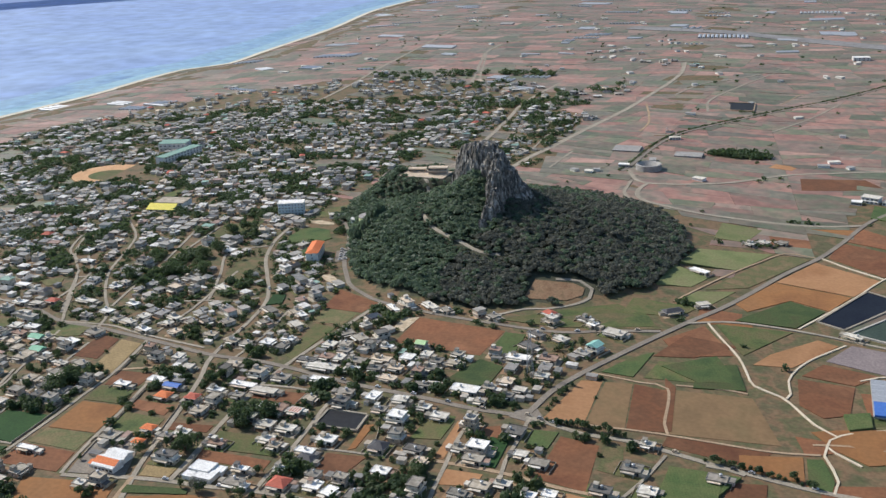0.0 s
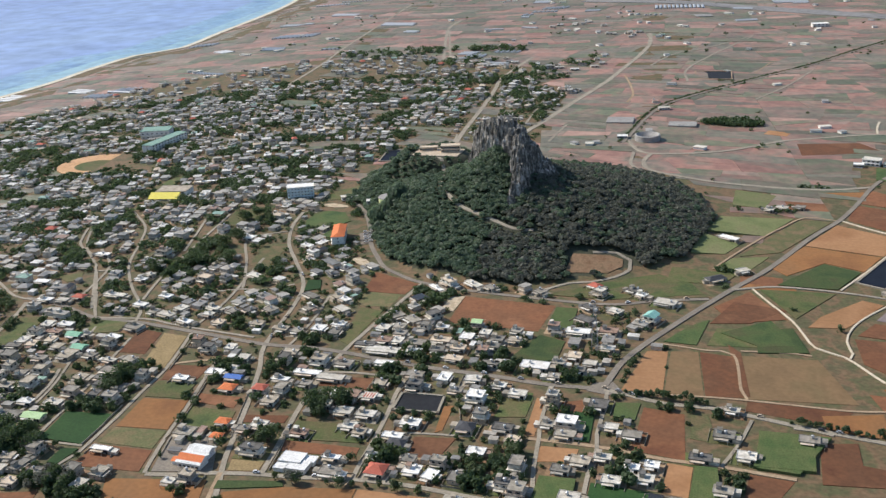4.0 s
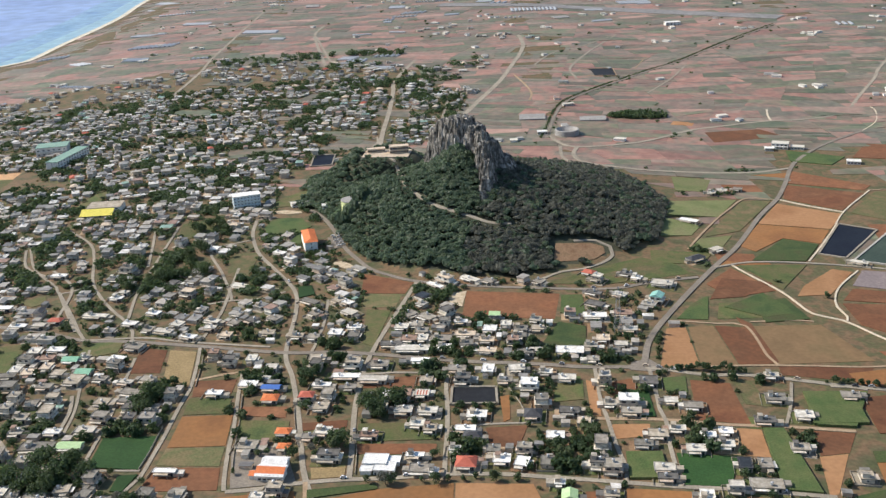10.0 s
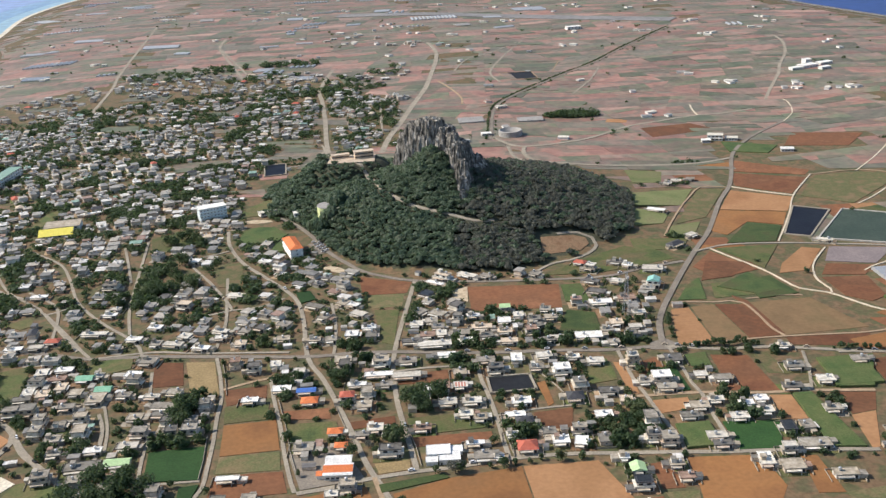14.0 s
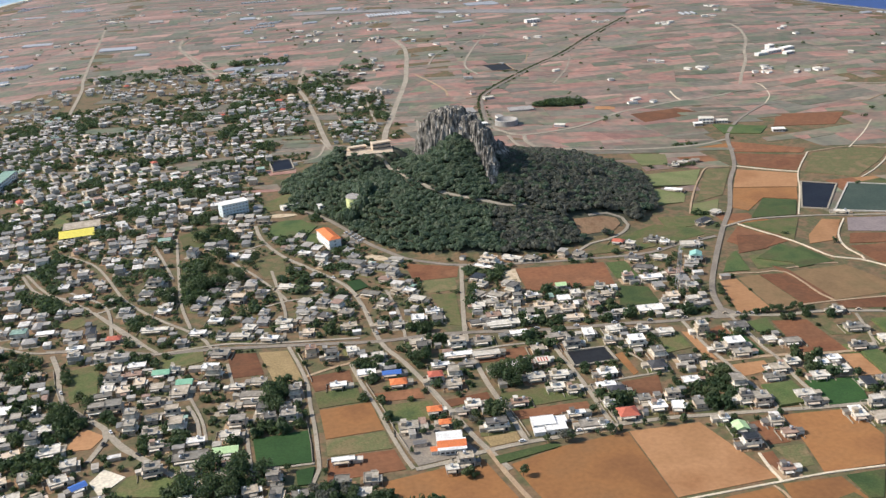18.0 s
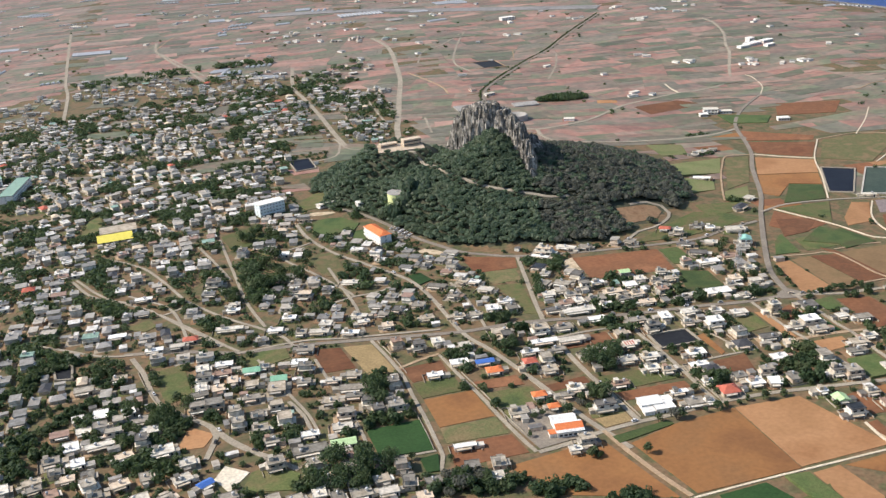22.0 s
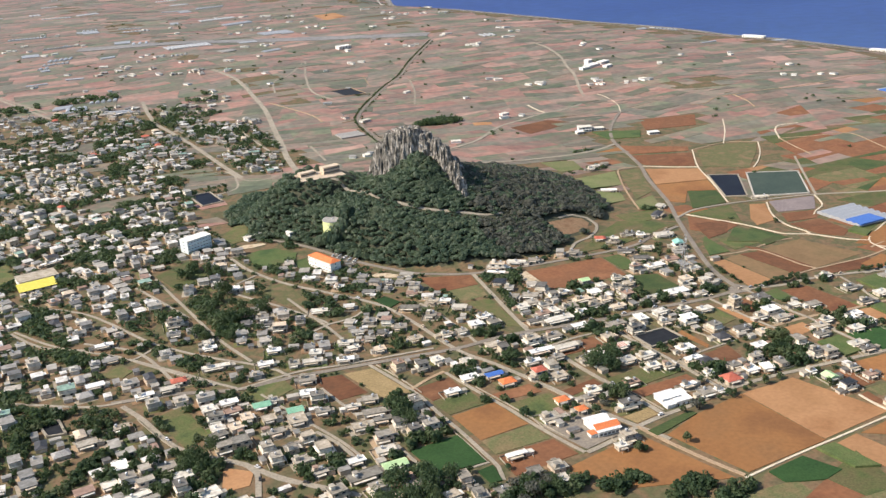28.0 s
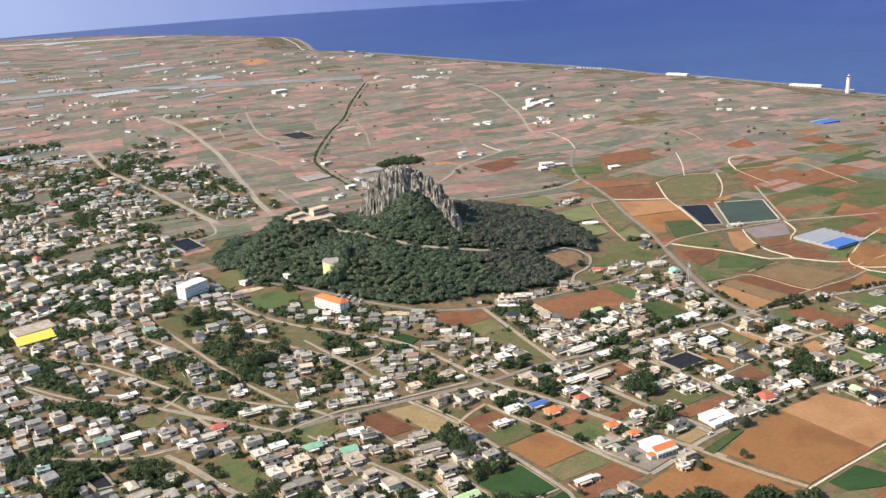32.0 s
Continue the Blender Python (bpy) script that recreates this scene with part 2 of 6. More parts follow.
translucent("leaf_town", 0.35, (0.13, 0.19, 0.07))
material("bark", [(0.12, 0.09, 0.06), (0.2, 0.16, 0.12)], 1.0, 0.9, fine=5.0)
material("rock", [(0.06, 0.058, 0.05), (0.19, 0.175, 0.15), (0.46, 0.425, 0.375)], 0.34, 0.95, fine=0.6, bump=0.8, grain=0.4)
rock_nodes, rock_links = MAT["rock"].node_tree.nodes, MAT["rock"].node_tree.links
squeeze = rock_nodes.new("ShaderNodeVectorMath")      # pale and dark colour streaks drawn out down the face
squeeze.operation = "MULTIPLY"
squeeze.inputs[1].default_value = (1.0, 1.0, 0.4)
rock_links.new(rock_nodes["Geometry"].outputs["Position"], squeeze.inputs[0])
rock_links.new(squeeze.outputs["Vector"], rock_nodes["Noise Texture"].inputs["Vector"])
material("wall_white", [(0.70, 0.68, 0.63), (0.80, 0.78, 0.74)], 0.3, 0.85, fine=1.0, spread=0.12)
material("roof_light", [(0.70, 0.685, 0.65), (0.84, 0.83, 0.80)], 0.15, 0.8, fine=1.0)
material("roof_orange", [(0.62, 0.17, 0.06), (0.70, 0.22, 0.08)], 0.3, 0.8, fine=2.0)
material("roof_red", [(0.42, 0.11, 0.07), (0.5, 0.15, 0.10)], 0.3, 0.8, fine=2.0)
material("roof_green", [(0.20, 0.42, 0.28), (0.26, 0.5, 0.34)], 0.3, 0.7, fine=2.0)
material("roof_mint", [(0.24, 0.48, 0.42), (0.30, 0.54, 0.47)], 0.3, 0.7, fine=2.0)
# the distant school's mint roof, greyed by haze put into its colour
material("roof_mint_hazed", [(0.22, 0.34, 0.285), (0.27, 0.39, 0.32)], 0.3, 0.85, fine=1.0, spec=0.15)
material("wall_sand", [(0.56, 0.45, 0.33), (0.66, 0.55, 0.42)], 0.3, 0.85, fine=1.0)
material("paving_sand", [(0.46, 0.37, 0.27), (0.55, 0.45, 0.34)], 0.1, 0.9, fine=0.8)
material("roof_lime", [(0.42, 0.60, 0.30), (0.5, 0.66, 0.36)], 0.3, 0.7, fine=2.0)
material("roof_blue", [(0.06, 0.15, 0.45), (0.08, 0.18, 0.5)], 0.3, 0.6, fine=2.0)
material("roof_yellow", [(0.72, 0.62, 0.10), (0.78, 0.68, 0.14)], 0.3, 0.7, fine=2.0)
material("roof_dark", [(0.05, 0.05, 0.055), (0.08, 0.08, 0.085)], 0.3, 0.6, fine=2.0)
material("roof_grey", [(0.30, 0.285, 0.265), (0.38, 0.365, 0.34)], 0.2, 0.85, fine=1.0)
material("tank_lime", [(0.62, 0.66, 0.30), (0.70, 0.74, 0.38)], 0.1, 0.7, fine=0.8)
material("glass_dark", [(0.03, 0.035, 0.04), (0.05, 0.055, 0.06)], 0.5, 0.15, fine=2.0, spec=0.5)
material("metal_grey", [(0.45, 0.46, 0.47), (0.55, 0.56, 0.57)], 1.0, 0.45, 0.4, fine=4.0)
material("car_paint", [(0.7, 0.7, 0.7), (0.8, 0.8, 0.8)], 1.0, 0.3, fine=4.0, spec=0.5)
material("tyre", [(0.015, 0.015, 0.015), (0.025, 0.025, 0.025)], 3.0, 0.8)
WALLS = [(0.0, (0.74, 0.68, 0.58)), (0.3, (0.56, 0.50, 0.42)), (0.46, (0.80, 0.77, 0.70)), (0.62, (0.62, 0.53, 0.41)), (0.78, (0.45, 0.42, 0.37)), (0.9, (0.68, 0.56, 0.45))]
ROOFS = [(0.0, (0.34, 0.31, 0.265)), (0.22, (0.44, 0.40, 0.335)), (0.42, (0.25, 0.235, 0.205)), (0.57, (0.74, 0.70, 0.62)), (0.68, (0.50, 0.435, 0.345)), (0.82, (0.17, 0.162, 0.15)), (0.92, (0.38, 0.26, 0.2))]
palette("roof_white", [(0.0, (0.94, 0.92, 0.88)), (0.38, (0.72, 0.68, 0.60)), (0.62, (0.58, 0.54, 0.47)), (0.82, (0.85, 0.83, 0.79))], worn=0.8)
material("wall_aqua", [(0.62, 0.70, 0.71), (0.70, 0.76, 0.76)], 0.3, 0.85, fine=1.0)
palette("walls", WALLS)
palette("roofs", ROOFS)
palette("walls_far", WALLS, 0.6, by="island", spec=0.45)
palette("roofs_far", [(0.0, (0.34, 0.32, 0.29)), (0.2, (0.44, 0.41, 0.36)), (0.36, (0.26, 0.25, 0.23)), (0.52, (0.78, 0.75, 0.70)), (0.68, (0.52, 0.47, 0.40)), (0.82, (0.18, 0.172, 0.165)), (0.91, (0.38, 0.25, 0.19)), (0.965, (0.30, 0.44, 0.36))], 0.5, by="island", spec=0.5)

# ---- mesh helpers ----


class Geo:
    """Vertices, faces and material slots gathered into one mesh."""

    def __init__(self):
        self.v, self.f, self.m, self.mats = [], [], [], []

    def slot(self, mat):
        if mat not in self.mats:
            self.mats.append(mat)
        return self.mats.index(mat)

    def add(self, verts, faces, mat):
        k, s = len(self.v), self.slot(mat)
        self.v.extend(verts)
        self.f.extend([tuple(i + k for i in f) for f in faces])
        self.m.extend([s] * len(faces))
        return self

    def box(self, x, y, z, sx, sy, sz, mat, yaw=0.0, taper=1.0):
        """A box whose base stands at z; taper narrows its top."""
        c, s = math.cos(yaw), math.sin(yaw)
        vs = []
        for dz, k in ((0, 1.0), (sz, taper)):
            for ax, ay in ((-1, -1), (1, -1), (1, 1), (-1, 1)):
                px, py = ax * sx / 2 * k, ay * sy / 2 * k
                vs.append((x + px * c - py * s, y + px * s + py * c, z + dz))
        return self.add(vs, [(3, 2, 1, 0), (4, 5, 6, 7), (0, 1, 5, 4), (1, 2, 6, 5), (2, 3, 7, 6), (3, 0, 4, 7)], mat)

    def gable(self, x, y, z, sx, sy, h, mat, yaw=0.0, hip=0.0):
        """A pitched roof with its ridge along x; hip pulls the ridge's ends in."""
        c, s = math.cos(yaw), math.sin(yaw)
        pts = [(-sx / 2, -sy / 2, 0), (sx / 2, -sy / 2, 0), (sx / 2, sy / 2, 0), (-sx / 2, sy / 2, 0),
               (-sx / 2 + hip, 0, h), (sx / 2 - hip, 0, h)]
        vs = [(x + a * c - b * s, y + a * s + b * c, z + d) for a, b, d in pts]
        return self.add(vs, [(3, 2, 1, 0), (0, 1, 5, 4), (2, 3, 4, 5), (1, 2, 5), (3, 0, 4)], mat)

    def drum(self, x, y, z, r, h, mat, n=12, top=1.0):
        vs = [(x + r * k * math.cos(2 * math.pi * i / n), y + r * k * math.sin(2 * math.pi * i / n), z + dz)
              for dz, k in ((0, 1), (h, top)) for i in range(n)]
        fs = [(i, (i + 1) % n, n + (i + 1) % n, n + i) for i in range(n)]
        return self.add(vs, fs + [tuple(range(n))[::-1], tuple(range(n, 2 * n))], mat)

    def mesh(self, name):
        me = bpy.data.meshes.new(name)
        me.from_pydata(self.v, [], self.f)
        for mt in self.mats:
            me.materials.append(MAT[mt])
        me.polygons.foreach_set("material_index", self.m)
        me.update()
        return me


def part(name, geo, parent=None, label=""):
    """One mesh object out of a Geo or a mesh, under a thing or a part."""
    ob = new(name, geo.mesh(name) if isinstance(geo, Geo) else geo)
    if parent is not None:
        ob.parent = parent
    return tagged(ob, label)


def soup(name, verts, faces, mat, smooth=False):
    """A mesh object out of arrays (all faces with as many corners)."""
    verts, faces = np.asarray(verts, np.float32), np.asarray(faces, np.int32)
    me = bpy.data.meshes.new(name)
    nf, k = faces.shape
    me.vertices.add(len(verts))
    me.vertices.foreach_set("co", verts.ravel())
    me.loops.add(nf * k)
    me.loops.foreach_set("vertex_index", faces.ravel())
    me.polygons.add(nf)
    me.polygons.foreach_set("loop_start", np.arange(0, nf * k, k, dtype=np.int32))
    me.polygons.foreach_set("loop_total", np.full(nf, k, np.int32))
    me.polygons.foreach_set("use_smooth", np.full(nf, smooth))
    me.materials.append(MAT[mat])
    me.update(calc_edges=True)
    me.validate()
    return me


# ---- the lie of the land ----
HILL_X, HILL_Y = -236.0, 893.0


FOREST = [(-394, 912), (-378, 886), (-360, 846), (-341, 804), (-325, 773), (-294, 748), (-262, 734), (-233, 724), (-196, 719), (-170, 731), (-138, 747), (-104, 769), (-70, 799), (-50, 840), (-47, 900), (-54, 950),
          (-85, 1010), (-140, 1050), (-230, 1075), (-292, 1080), (-372, 1066), (-408, 1020), (-412, 965), (-402, 918)]
SEA = -36.0


def soft_step(v):
    v = np.clip(v, 0, 1)
    return v * v * (3 - 2 * v)


def smooth_line(pts, step=12.0):
    """A soft curve through the given points."""
    p = [Vector((a, b, 0)) for a, b in pts]
    p = [p[0] * 2 - p[1]] + p + [p[-1] * 2 - p[-2]]
    out = []
    for i in range(1, len(p) - 2):
        n = max(1, int((p[i + 1] - p[i]).length / step))
        for k in range(n):
            t = k / n
            q = 0.5 * (2 * p[i] + (p[i + 1] - p[i - 1]) * t + (2 * p[i - 1] - 5 * p[i] + 4 * p[i + 1] - p[i + 2]) * t * t
                       + (3 * p[i] - p[i - 1] - 3 * p[i + 1] + p[i + 2]) * t ** 3)
            out.append((q.x, q.y))
    out.append((p[-2].x, p[-2].y))
    return out


def inside(poly, x, y):
    """Which of the points x, y lie in the polygon."""
    if np.ndim(x) == 0:
        odd = False
        x0, y0 = poly[-1]
        for x1, y1 in poly:
            if (y0 > y) != (y1 > y) and x < (x1 - x0) * (y - y0) / (y1 - y0) + x0:
                odd = not odd
            x0, y0 = x1, y1
        return odd
    x, y = np.asarray(x, float), np.asarray(y, float)
    hit = np.zeros(x.shape, bool)
    n = len(poly)
    for i in range(n):
        (x0, y0), (x1, y1) = poly[i], poly[(i + 1) % n]
        if y0 == y1:
            continue
        hit ^= ((y0 > y) != (y1 > y)) & (x < (x1 - x0) * (y - y0) / (y1 - y0) + x0)
    return hit


SHORE_SOUTH = [(-1400, 300), (-1380, 900), (-1330, 1400), (-1272, 1737), (-1268, 1863), (-1248, 2049), (-1182, 2142), (-1184, 2369), (-1190, 2801), (-1232, 3379), (-1100, 3950), (-650, 4400)]
SHORE_NORTH = [(-100, 4500), (300, 4260), (700, 3800), (890, 3420), (840, 3161), (748, 2897), (818, 2713), (862, 2471), (916, 2151), (974, 1891), (982, 1696), (1009, 1598), (1019, 1452), (1027, 1332), (1020, 1193), (1040, 700), (1040, 300)]
south, north = smooth_line(SHORE_SOUTH, 40), smooth_line(SHORE_NORTH, 40)
outline = south + north + [(1040, -900), (-1400, -900)]


def swell(x, y):
    """The island falls gently to both shores, with one hollow on the north side."""
    fall = -24.0 * np.clip((-690 - x) / 470, 0, 1) ** 1.1
    rise = -7.0 * soft_step((x + 130) / 230) - 13.0 * soft_step((x - 430) / 480)
    return fall + rise - 9.0 * np.exp(-((x - 290) / 120) ** 2 - ((y - 1280) / 150) ** 2)


# the lie of the island on a lattice of 20 m, with a bluff down to the sea
LX, LY, LSTEP = -4600.0, -900.0, 20.0
lat_x, lat_y = np.meshgrid(np.arange(LX, 4601, LSTEP), np.arange(LY, 5601, LSTEP), indexing="ij")
away = np.full(lat_x.shape, 1e9)
for (ax_, ay_), (bx_, by_) in zip(outline[:-2], outline[1:-1]):
    ex, ey = bx_ - ax_, by_ - ay_
    f_ = np.clip(((lat_x - ax_) * ex + (lat_y - ay_) * ey) / max(1e-6, ex * ex + ey * ey), 0, 1)
    away = np.minimum(away, np.hypot(lat_x - ax_ - f_ * ex, lat_y - ay_ - f_ * ey))
away = np.where(inside(outline, lat_x, lat_y), away, -away)
lie_z = SEA + np.clip(away * 0.05, -8, 0) + (swell(lat_x, lat_y) - SEA) * soft_step((away + 6) / 130)


def terrain(x, y):
    """The level of the land without the hill."""
    u, v = np.clip((x - LX) / LSTEP, 0, lie_z.shape[0] - 1.001), np.clip((y - LY) / LSTEP, 0, lie_z.shape[1] - 1.001)
    i, j = np.floor(u).astype(int), np.floor(v).astype(int)
    u, v = u - i, v - j
    return (lie_z[i, j] * (1 - u) + lie_z[i + 1, j] * u) * (1 - v) + (lie_z[i, j + 1] * (1 - u) + lie_z[i + 1, j + 1] * u) * v


def ground_z(x, y):
    """The wooded hill on the gently domed island."""
    x, y = np.asarray(x, float), np.asarray(y, float)
    return terrain(x, y) + hill_z(x, y)


def hill_z(x, y):
    dx, dy = x - HILL_X, y - HILL_Y
    ax = np.where(dx < 0, 200.0, 196.0)
    ay = np.where(dy < 0, 172.0, 165.0)
    r = np.sqrt((dx / ax) ** 2 + (dy / ay) ** 2)
    dome = 56.0 * np.clip(1 - r / 1.04, 0, 1) ** 1.25
    # the hill breaks off towards the ring road
    foot = np.clip((127 + 0.9 * dx + 0.437 * dy) / 26, 0, 1)
    dome = dome * foot * foot * (3 - 2 * foot)
    wedge = 15.0 * np.clip(1 - np.hypot((dx + 6) / 32, (dy + 16) / 40), 0, 1)
    shelf = 42.0 * np.clip((2.7 - np.hypot((x + 318) / 31, (y - 962) / 27)) / 1.7, 0, 1)
    return np.maximum(dome + wedge, shelf)


def gz(x, y):
    return float(ground_z(x, y))


# a chart of what is taken: 1 road, 2 field, 3 building, 4 hill, 5 tree, 6 sea
CELL, CX0, CY0, CNX, CNY = 2.0, -1400.0, 280.0, 1250, 1000
chart = np.zeros((CNX, CNY), np.uint8)
gx, gy = np.meshgrid(CX0 + CELL * (np.arange(CNX) + 0.5), CY0 + CELL * (np.arange(CNY) + 0.5), indexing="ij")


def mark_poly(poly, value, only_free=True):
    xs, ys = [p[0] for p in poly], [p[1] for p in poly]
    i0, i1 = max(0, int((min(xs) - CX0) / CELL) - 1), min(CNX, int((max(xs) - CX0) / CELL) + 2)
    j0, j1 = max(0, int((min(ys) - CY0) / CELL) - 1), min(CNY, int((max(ys) - CY0) / CELL) + 2)
    if i1 <= i0 or j1 <= j0:
        return
    hit = inside(poly, gx[i0:i1, j0:j1], gy[i0:i1, j0:j1])
    sub = chart[i0:i1, j0:j1]
    sub[hit & ((sub == 0) | (not only_free))] = value


def rect(x, y, w, d, yaw):
    c, s = math.cos(yaw), math.sin(yaw)
    return [(x + a * w / 2 * c - b * d / 2 * s, y + a * w / 2 * s + b * d / 2 * c) for a, b in ((-1, -1), (1, -1), (1, 1), (-1, 1))]


def taken(x, y, w, d, yaw, of=(1, 2, 3, 4, 6)):
    """Whether a rectangle of ground meets something."""
    nx, ny = max(2, int(w / 2) + 1), max(2, int(d / 2) + 1)
    a, b = np.meshgrid(np.linspace(-w / 2, w / 2, nx), np.linspace(-d / 2, d / 2, ny))
    c, s = math.cos(yaw), math.sin(yaw)
    i = ((x + a * c - b * s - CX0) / CELL).astype(int)
    j = ((y + a * s + b * c - CY0) / CELL).astype(int)
    if i.min() < 0 or j.min() < 0 or i.max() >= CNX or j.max() >= CNY:
        return False
    return bool(np.isin(chart[i, j], of).any())


# ---- ground, sea and distance ----


def grid_lines(lo, hi, a, b, c, d):
    """Grid lines: wide apart out at sea, closer on the island, closest round the hill."""
    return np.concatenate((np.arange(lo, a, 100), np.arange(a, c, 20), np.arange(c, d, 5), np.arange(d, b, 20), np.arange(b, hi + 1, 100)))


# one sheet: the island, the hill, and below the shores the sea bed
xs, ys = grid_lines(-4600, 4600, -1500, 1300, -460, -20), grid_lines(-900, 5600, 200, 4600, 700, 1080)
vx, vy = np.meshgrid(xs, ys, indexing="ij")
vz = ground_z(vx, vy)
nx, ny = len(xs), len(ys)
idx = np.arange(nx * ny).reshape(nx, ny)
quads = np.stack((idx[:-1, :-1], idx[1:, :-1], idx[1:, 1:], idx[:-1, 1:]), -1).reshape(-1, 4)
ground = new("ground", soup("ground", np.stack((vx, vy, vz), -1).reshape(-1, 3), quads, "ground", True))
ground.data.materials.append(MAT["forest_floor"])
mid_x, mid_y = ((xs[:-1] + xs[1:]) / 2)[:, None] + 0 * ys[None, :-1], ((ys[:-1] + ys[1:]) / 2)[None, :] + 0 * xs[:-1, None]
ground.data.polygons.foreach_set("material_index", inside(FOREST, mid_x, mid_y).ravel().astype(np.int32))
tagged(ground, "level island ground of grass and red earth with one wooded hill", "ground", kind="structure")


def flat(name, pts, z, mat, label, category, kind="structure"):
    g = Geo()
    g.add([(a, b, z) for a, b in pts], [tuple(range(len(pts)))], mat)
    me = g.mesh(name)
    if me.polygons[0].normal.z < 0:
        me.flip_normals()
    return tagged(new(name, me), label, category, kind=kind)


def ribbon(line, off0, off1, z, close=False):
    """A strip beside a line, between two offsets to its left."""
    n = len(line)
    vs, fs = [], []
    for i, (a, b) in enumerate(line):
        p, q = line[max(0, i - 1)], line[min(n - 1, i + 1)]
        tx, ty = q[0] - p[0], q[1] - p[1]
        k = math.hypot(tx, ty) or 1.0
        nx_, ny_ = -ty / k, tx / k
        for o in (off0, off1):
            vs.append((a + nx_ * o, b + ny_ * o, z))
    for i in range(n - 1):
        fs.append((2 * i, 2 * i + 2, 2 * i + 3, 2 * i + 1))
    return vs, fs


for name, line, o0, o1, z, mat, label in (
        ("beach", south, -6, 9, SEA + 0.9, "sand", "narrow pale coral-sand beach along the south shore"),
        ("shoal_water", south, 5, 55, SEA + 0.6, "shoal", "turquoise shallow water over sand, paled for haze"),
        ("lagoon_water", south, 130, 3200, SEA + 0.25, "hazed_sea", "open south sea with haze painted in as paler blue"),
        ("reef_water", south, 48, 150, SEA + 0.4, "reef", "greenish shallow water over reef, paled for haze"),
        ("shore_rock", north, -8, 10, SEA + 1.0, "rock", "grey rocky edge of the north shore")):
    g = Geo()
    way = -1 if line is south else 1
    g.add([(a + way * o, b, z) for a, b in line for o in (o0, o1)], [(2 * i, 2 * i + 2, 2 * i + 3, 2 * i + 1) for i in range(len(line) - 1)], mat)
    me = g.mesh(name)
    if me.polygons[0].normal.z < 0:
        me.flip_normals()
    tagged(new(name, me), label, "shore", kind="structure")
water = flat("water", [(-4600, -900), (4600, -900), (4600, 5600), (-4600, 5600)], SEA, "water", "deep blue open sea round the island", "sea")

# ---- roads and fields ----
SURFACE = {"asphalt": "grey asphalt road through the island", "concrete": "pale grey concrete-paved street", "dirt": "light brown dirt farm track",
           "chalk": "white coral-gravel farm track", "pale": "pale paved airstrip", "tarmac": "old grey tarmac runway strip"}
ROADS = []


def road(name, width, surface, *pts):
    line = smooth_line(pts, 8.0 if width < 20 else 40.0)
    ROADS.append((line, width))
    lift = {"asphalt": 0.42, "concrete": 0.38, "dirt": 0.32, "chalk": 0.35, "pale": 1.6, "tarmac": 1.3}[surface]
    lift += len(ROADS) * 0.003
    half = width / 2 if width > 20 else 0.38 * width
    v, f = ribbon(line, -half, half, 0.0)
    v = [(a, b, gz(a, b) + lift + min(0.15, 0.1 * abs(float(terrain(a, b))))) for a, b, _ in v]
    skirt = [(a, b, c - 1.1) for a, b, c in v]
    n = len(v)
    sides = []
    for i in range(0, n - 2, 2):
        sides += [(i, n + i, n + i + 2, i + 2), (i + 1, i + 3, n + i + 3, n + i + 1)]
    g = Geo()
    g.add(v + skirt, [q[::-1] for q in f] + sides, surface)
    me = g.mesh(name)
    tagged(new(name, me), SURFACE[surface], "road", kind="structure")
    for (a, b), (c, d) in zip(line, line[1:]):
        k = math.hypot(c - a, d - b) or 1
        ox, oy = -(d - b) / k * (width / 2 + 1), (c - a) / k * (width / 2 + 1)
        mark_poly([(a + ox, b + oy), (c + ox, d + oy), (c - ox, d - oy), (a - ox, b - oy)], 1, not (name.startswith("hill") or name.startswith("loop")))


FIELD_LOOK = {"soil_red": "ploughed field of dark red-brown earth", "soil_brown": "ploughed field of brown earth", "soil_orange": "bare field of light orange-brown earth",
              "dry": "fallow field with dry weeds", "dry_tan": "harvested field of pale tan straw", "mulch": "field under grey plastic mulch", "meadow": "light green hay meadow", "grass": "plot of short green grass",
              "crop": "field of dark green crops", "soil_olive": "fallow field of olive-brown earth", "sand": "bare lot of pale cream sand", "sand_lot": "bare lot of pale trodden sand", "asphalt": "widened asphalt apron at the road junction", "crop_tall": "field of tall green sugar cane", "green_field": "field of dense deep green crops"}
FIELD_H = {"crop": 0.5, "crop_tall": 1.6, "green_field": 0.6, "grass": 0.25}
FIELDS = []


def field_mesh(g, pts, top, mat, z=0.0):
    n = len(pts)
    area = sum(pts[i][0] * pts[(i + 1) % n][1] - pts[(i + 1) % n][0] * pts[i][1] for i in range(n))
    lie = z if isinstance(z, list) else [z] * n
    if area < 0:
        pts, lie = pts[::-1], lie[::-1]
    g.add([(a, b, h - 0.9) for (a, b), h in zip(pts, lie)] + [(a, b, h + top) for (a, b), h in zip(pts, lie)],
          [tuple(range(n, 2 * n))] + [(i, (i + 1) % n, n + (i + 1) % n, n + i) for i in range(n)], mat)


def field(kind, *pts):
    FIELDS.append((kind, pts))
    g = Geo()
    top = FIELD_H.get(kind, 0.15) + len(FIELDS) * 0.0025
    field_mesh(g, list(pts), top, kind, [gz(a, b) + (0.7 if float(hill_z(a, b)) > 0.2 else 0.0) for a, b in pts])
    tagged(part("field", g), FIELD_LOOK[kind], "field", kind="structure")
    mark_poly(pts, 2)


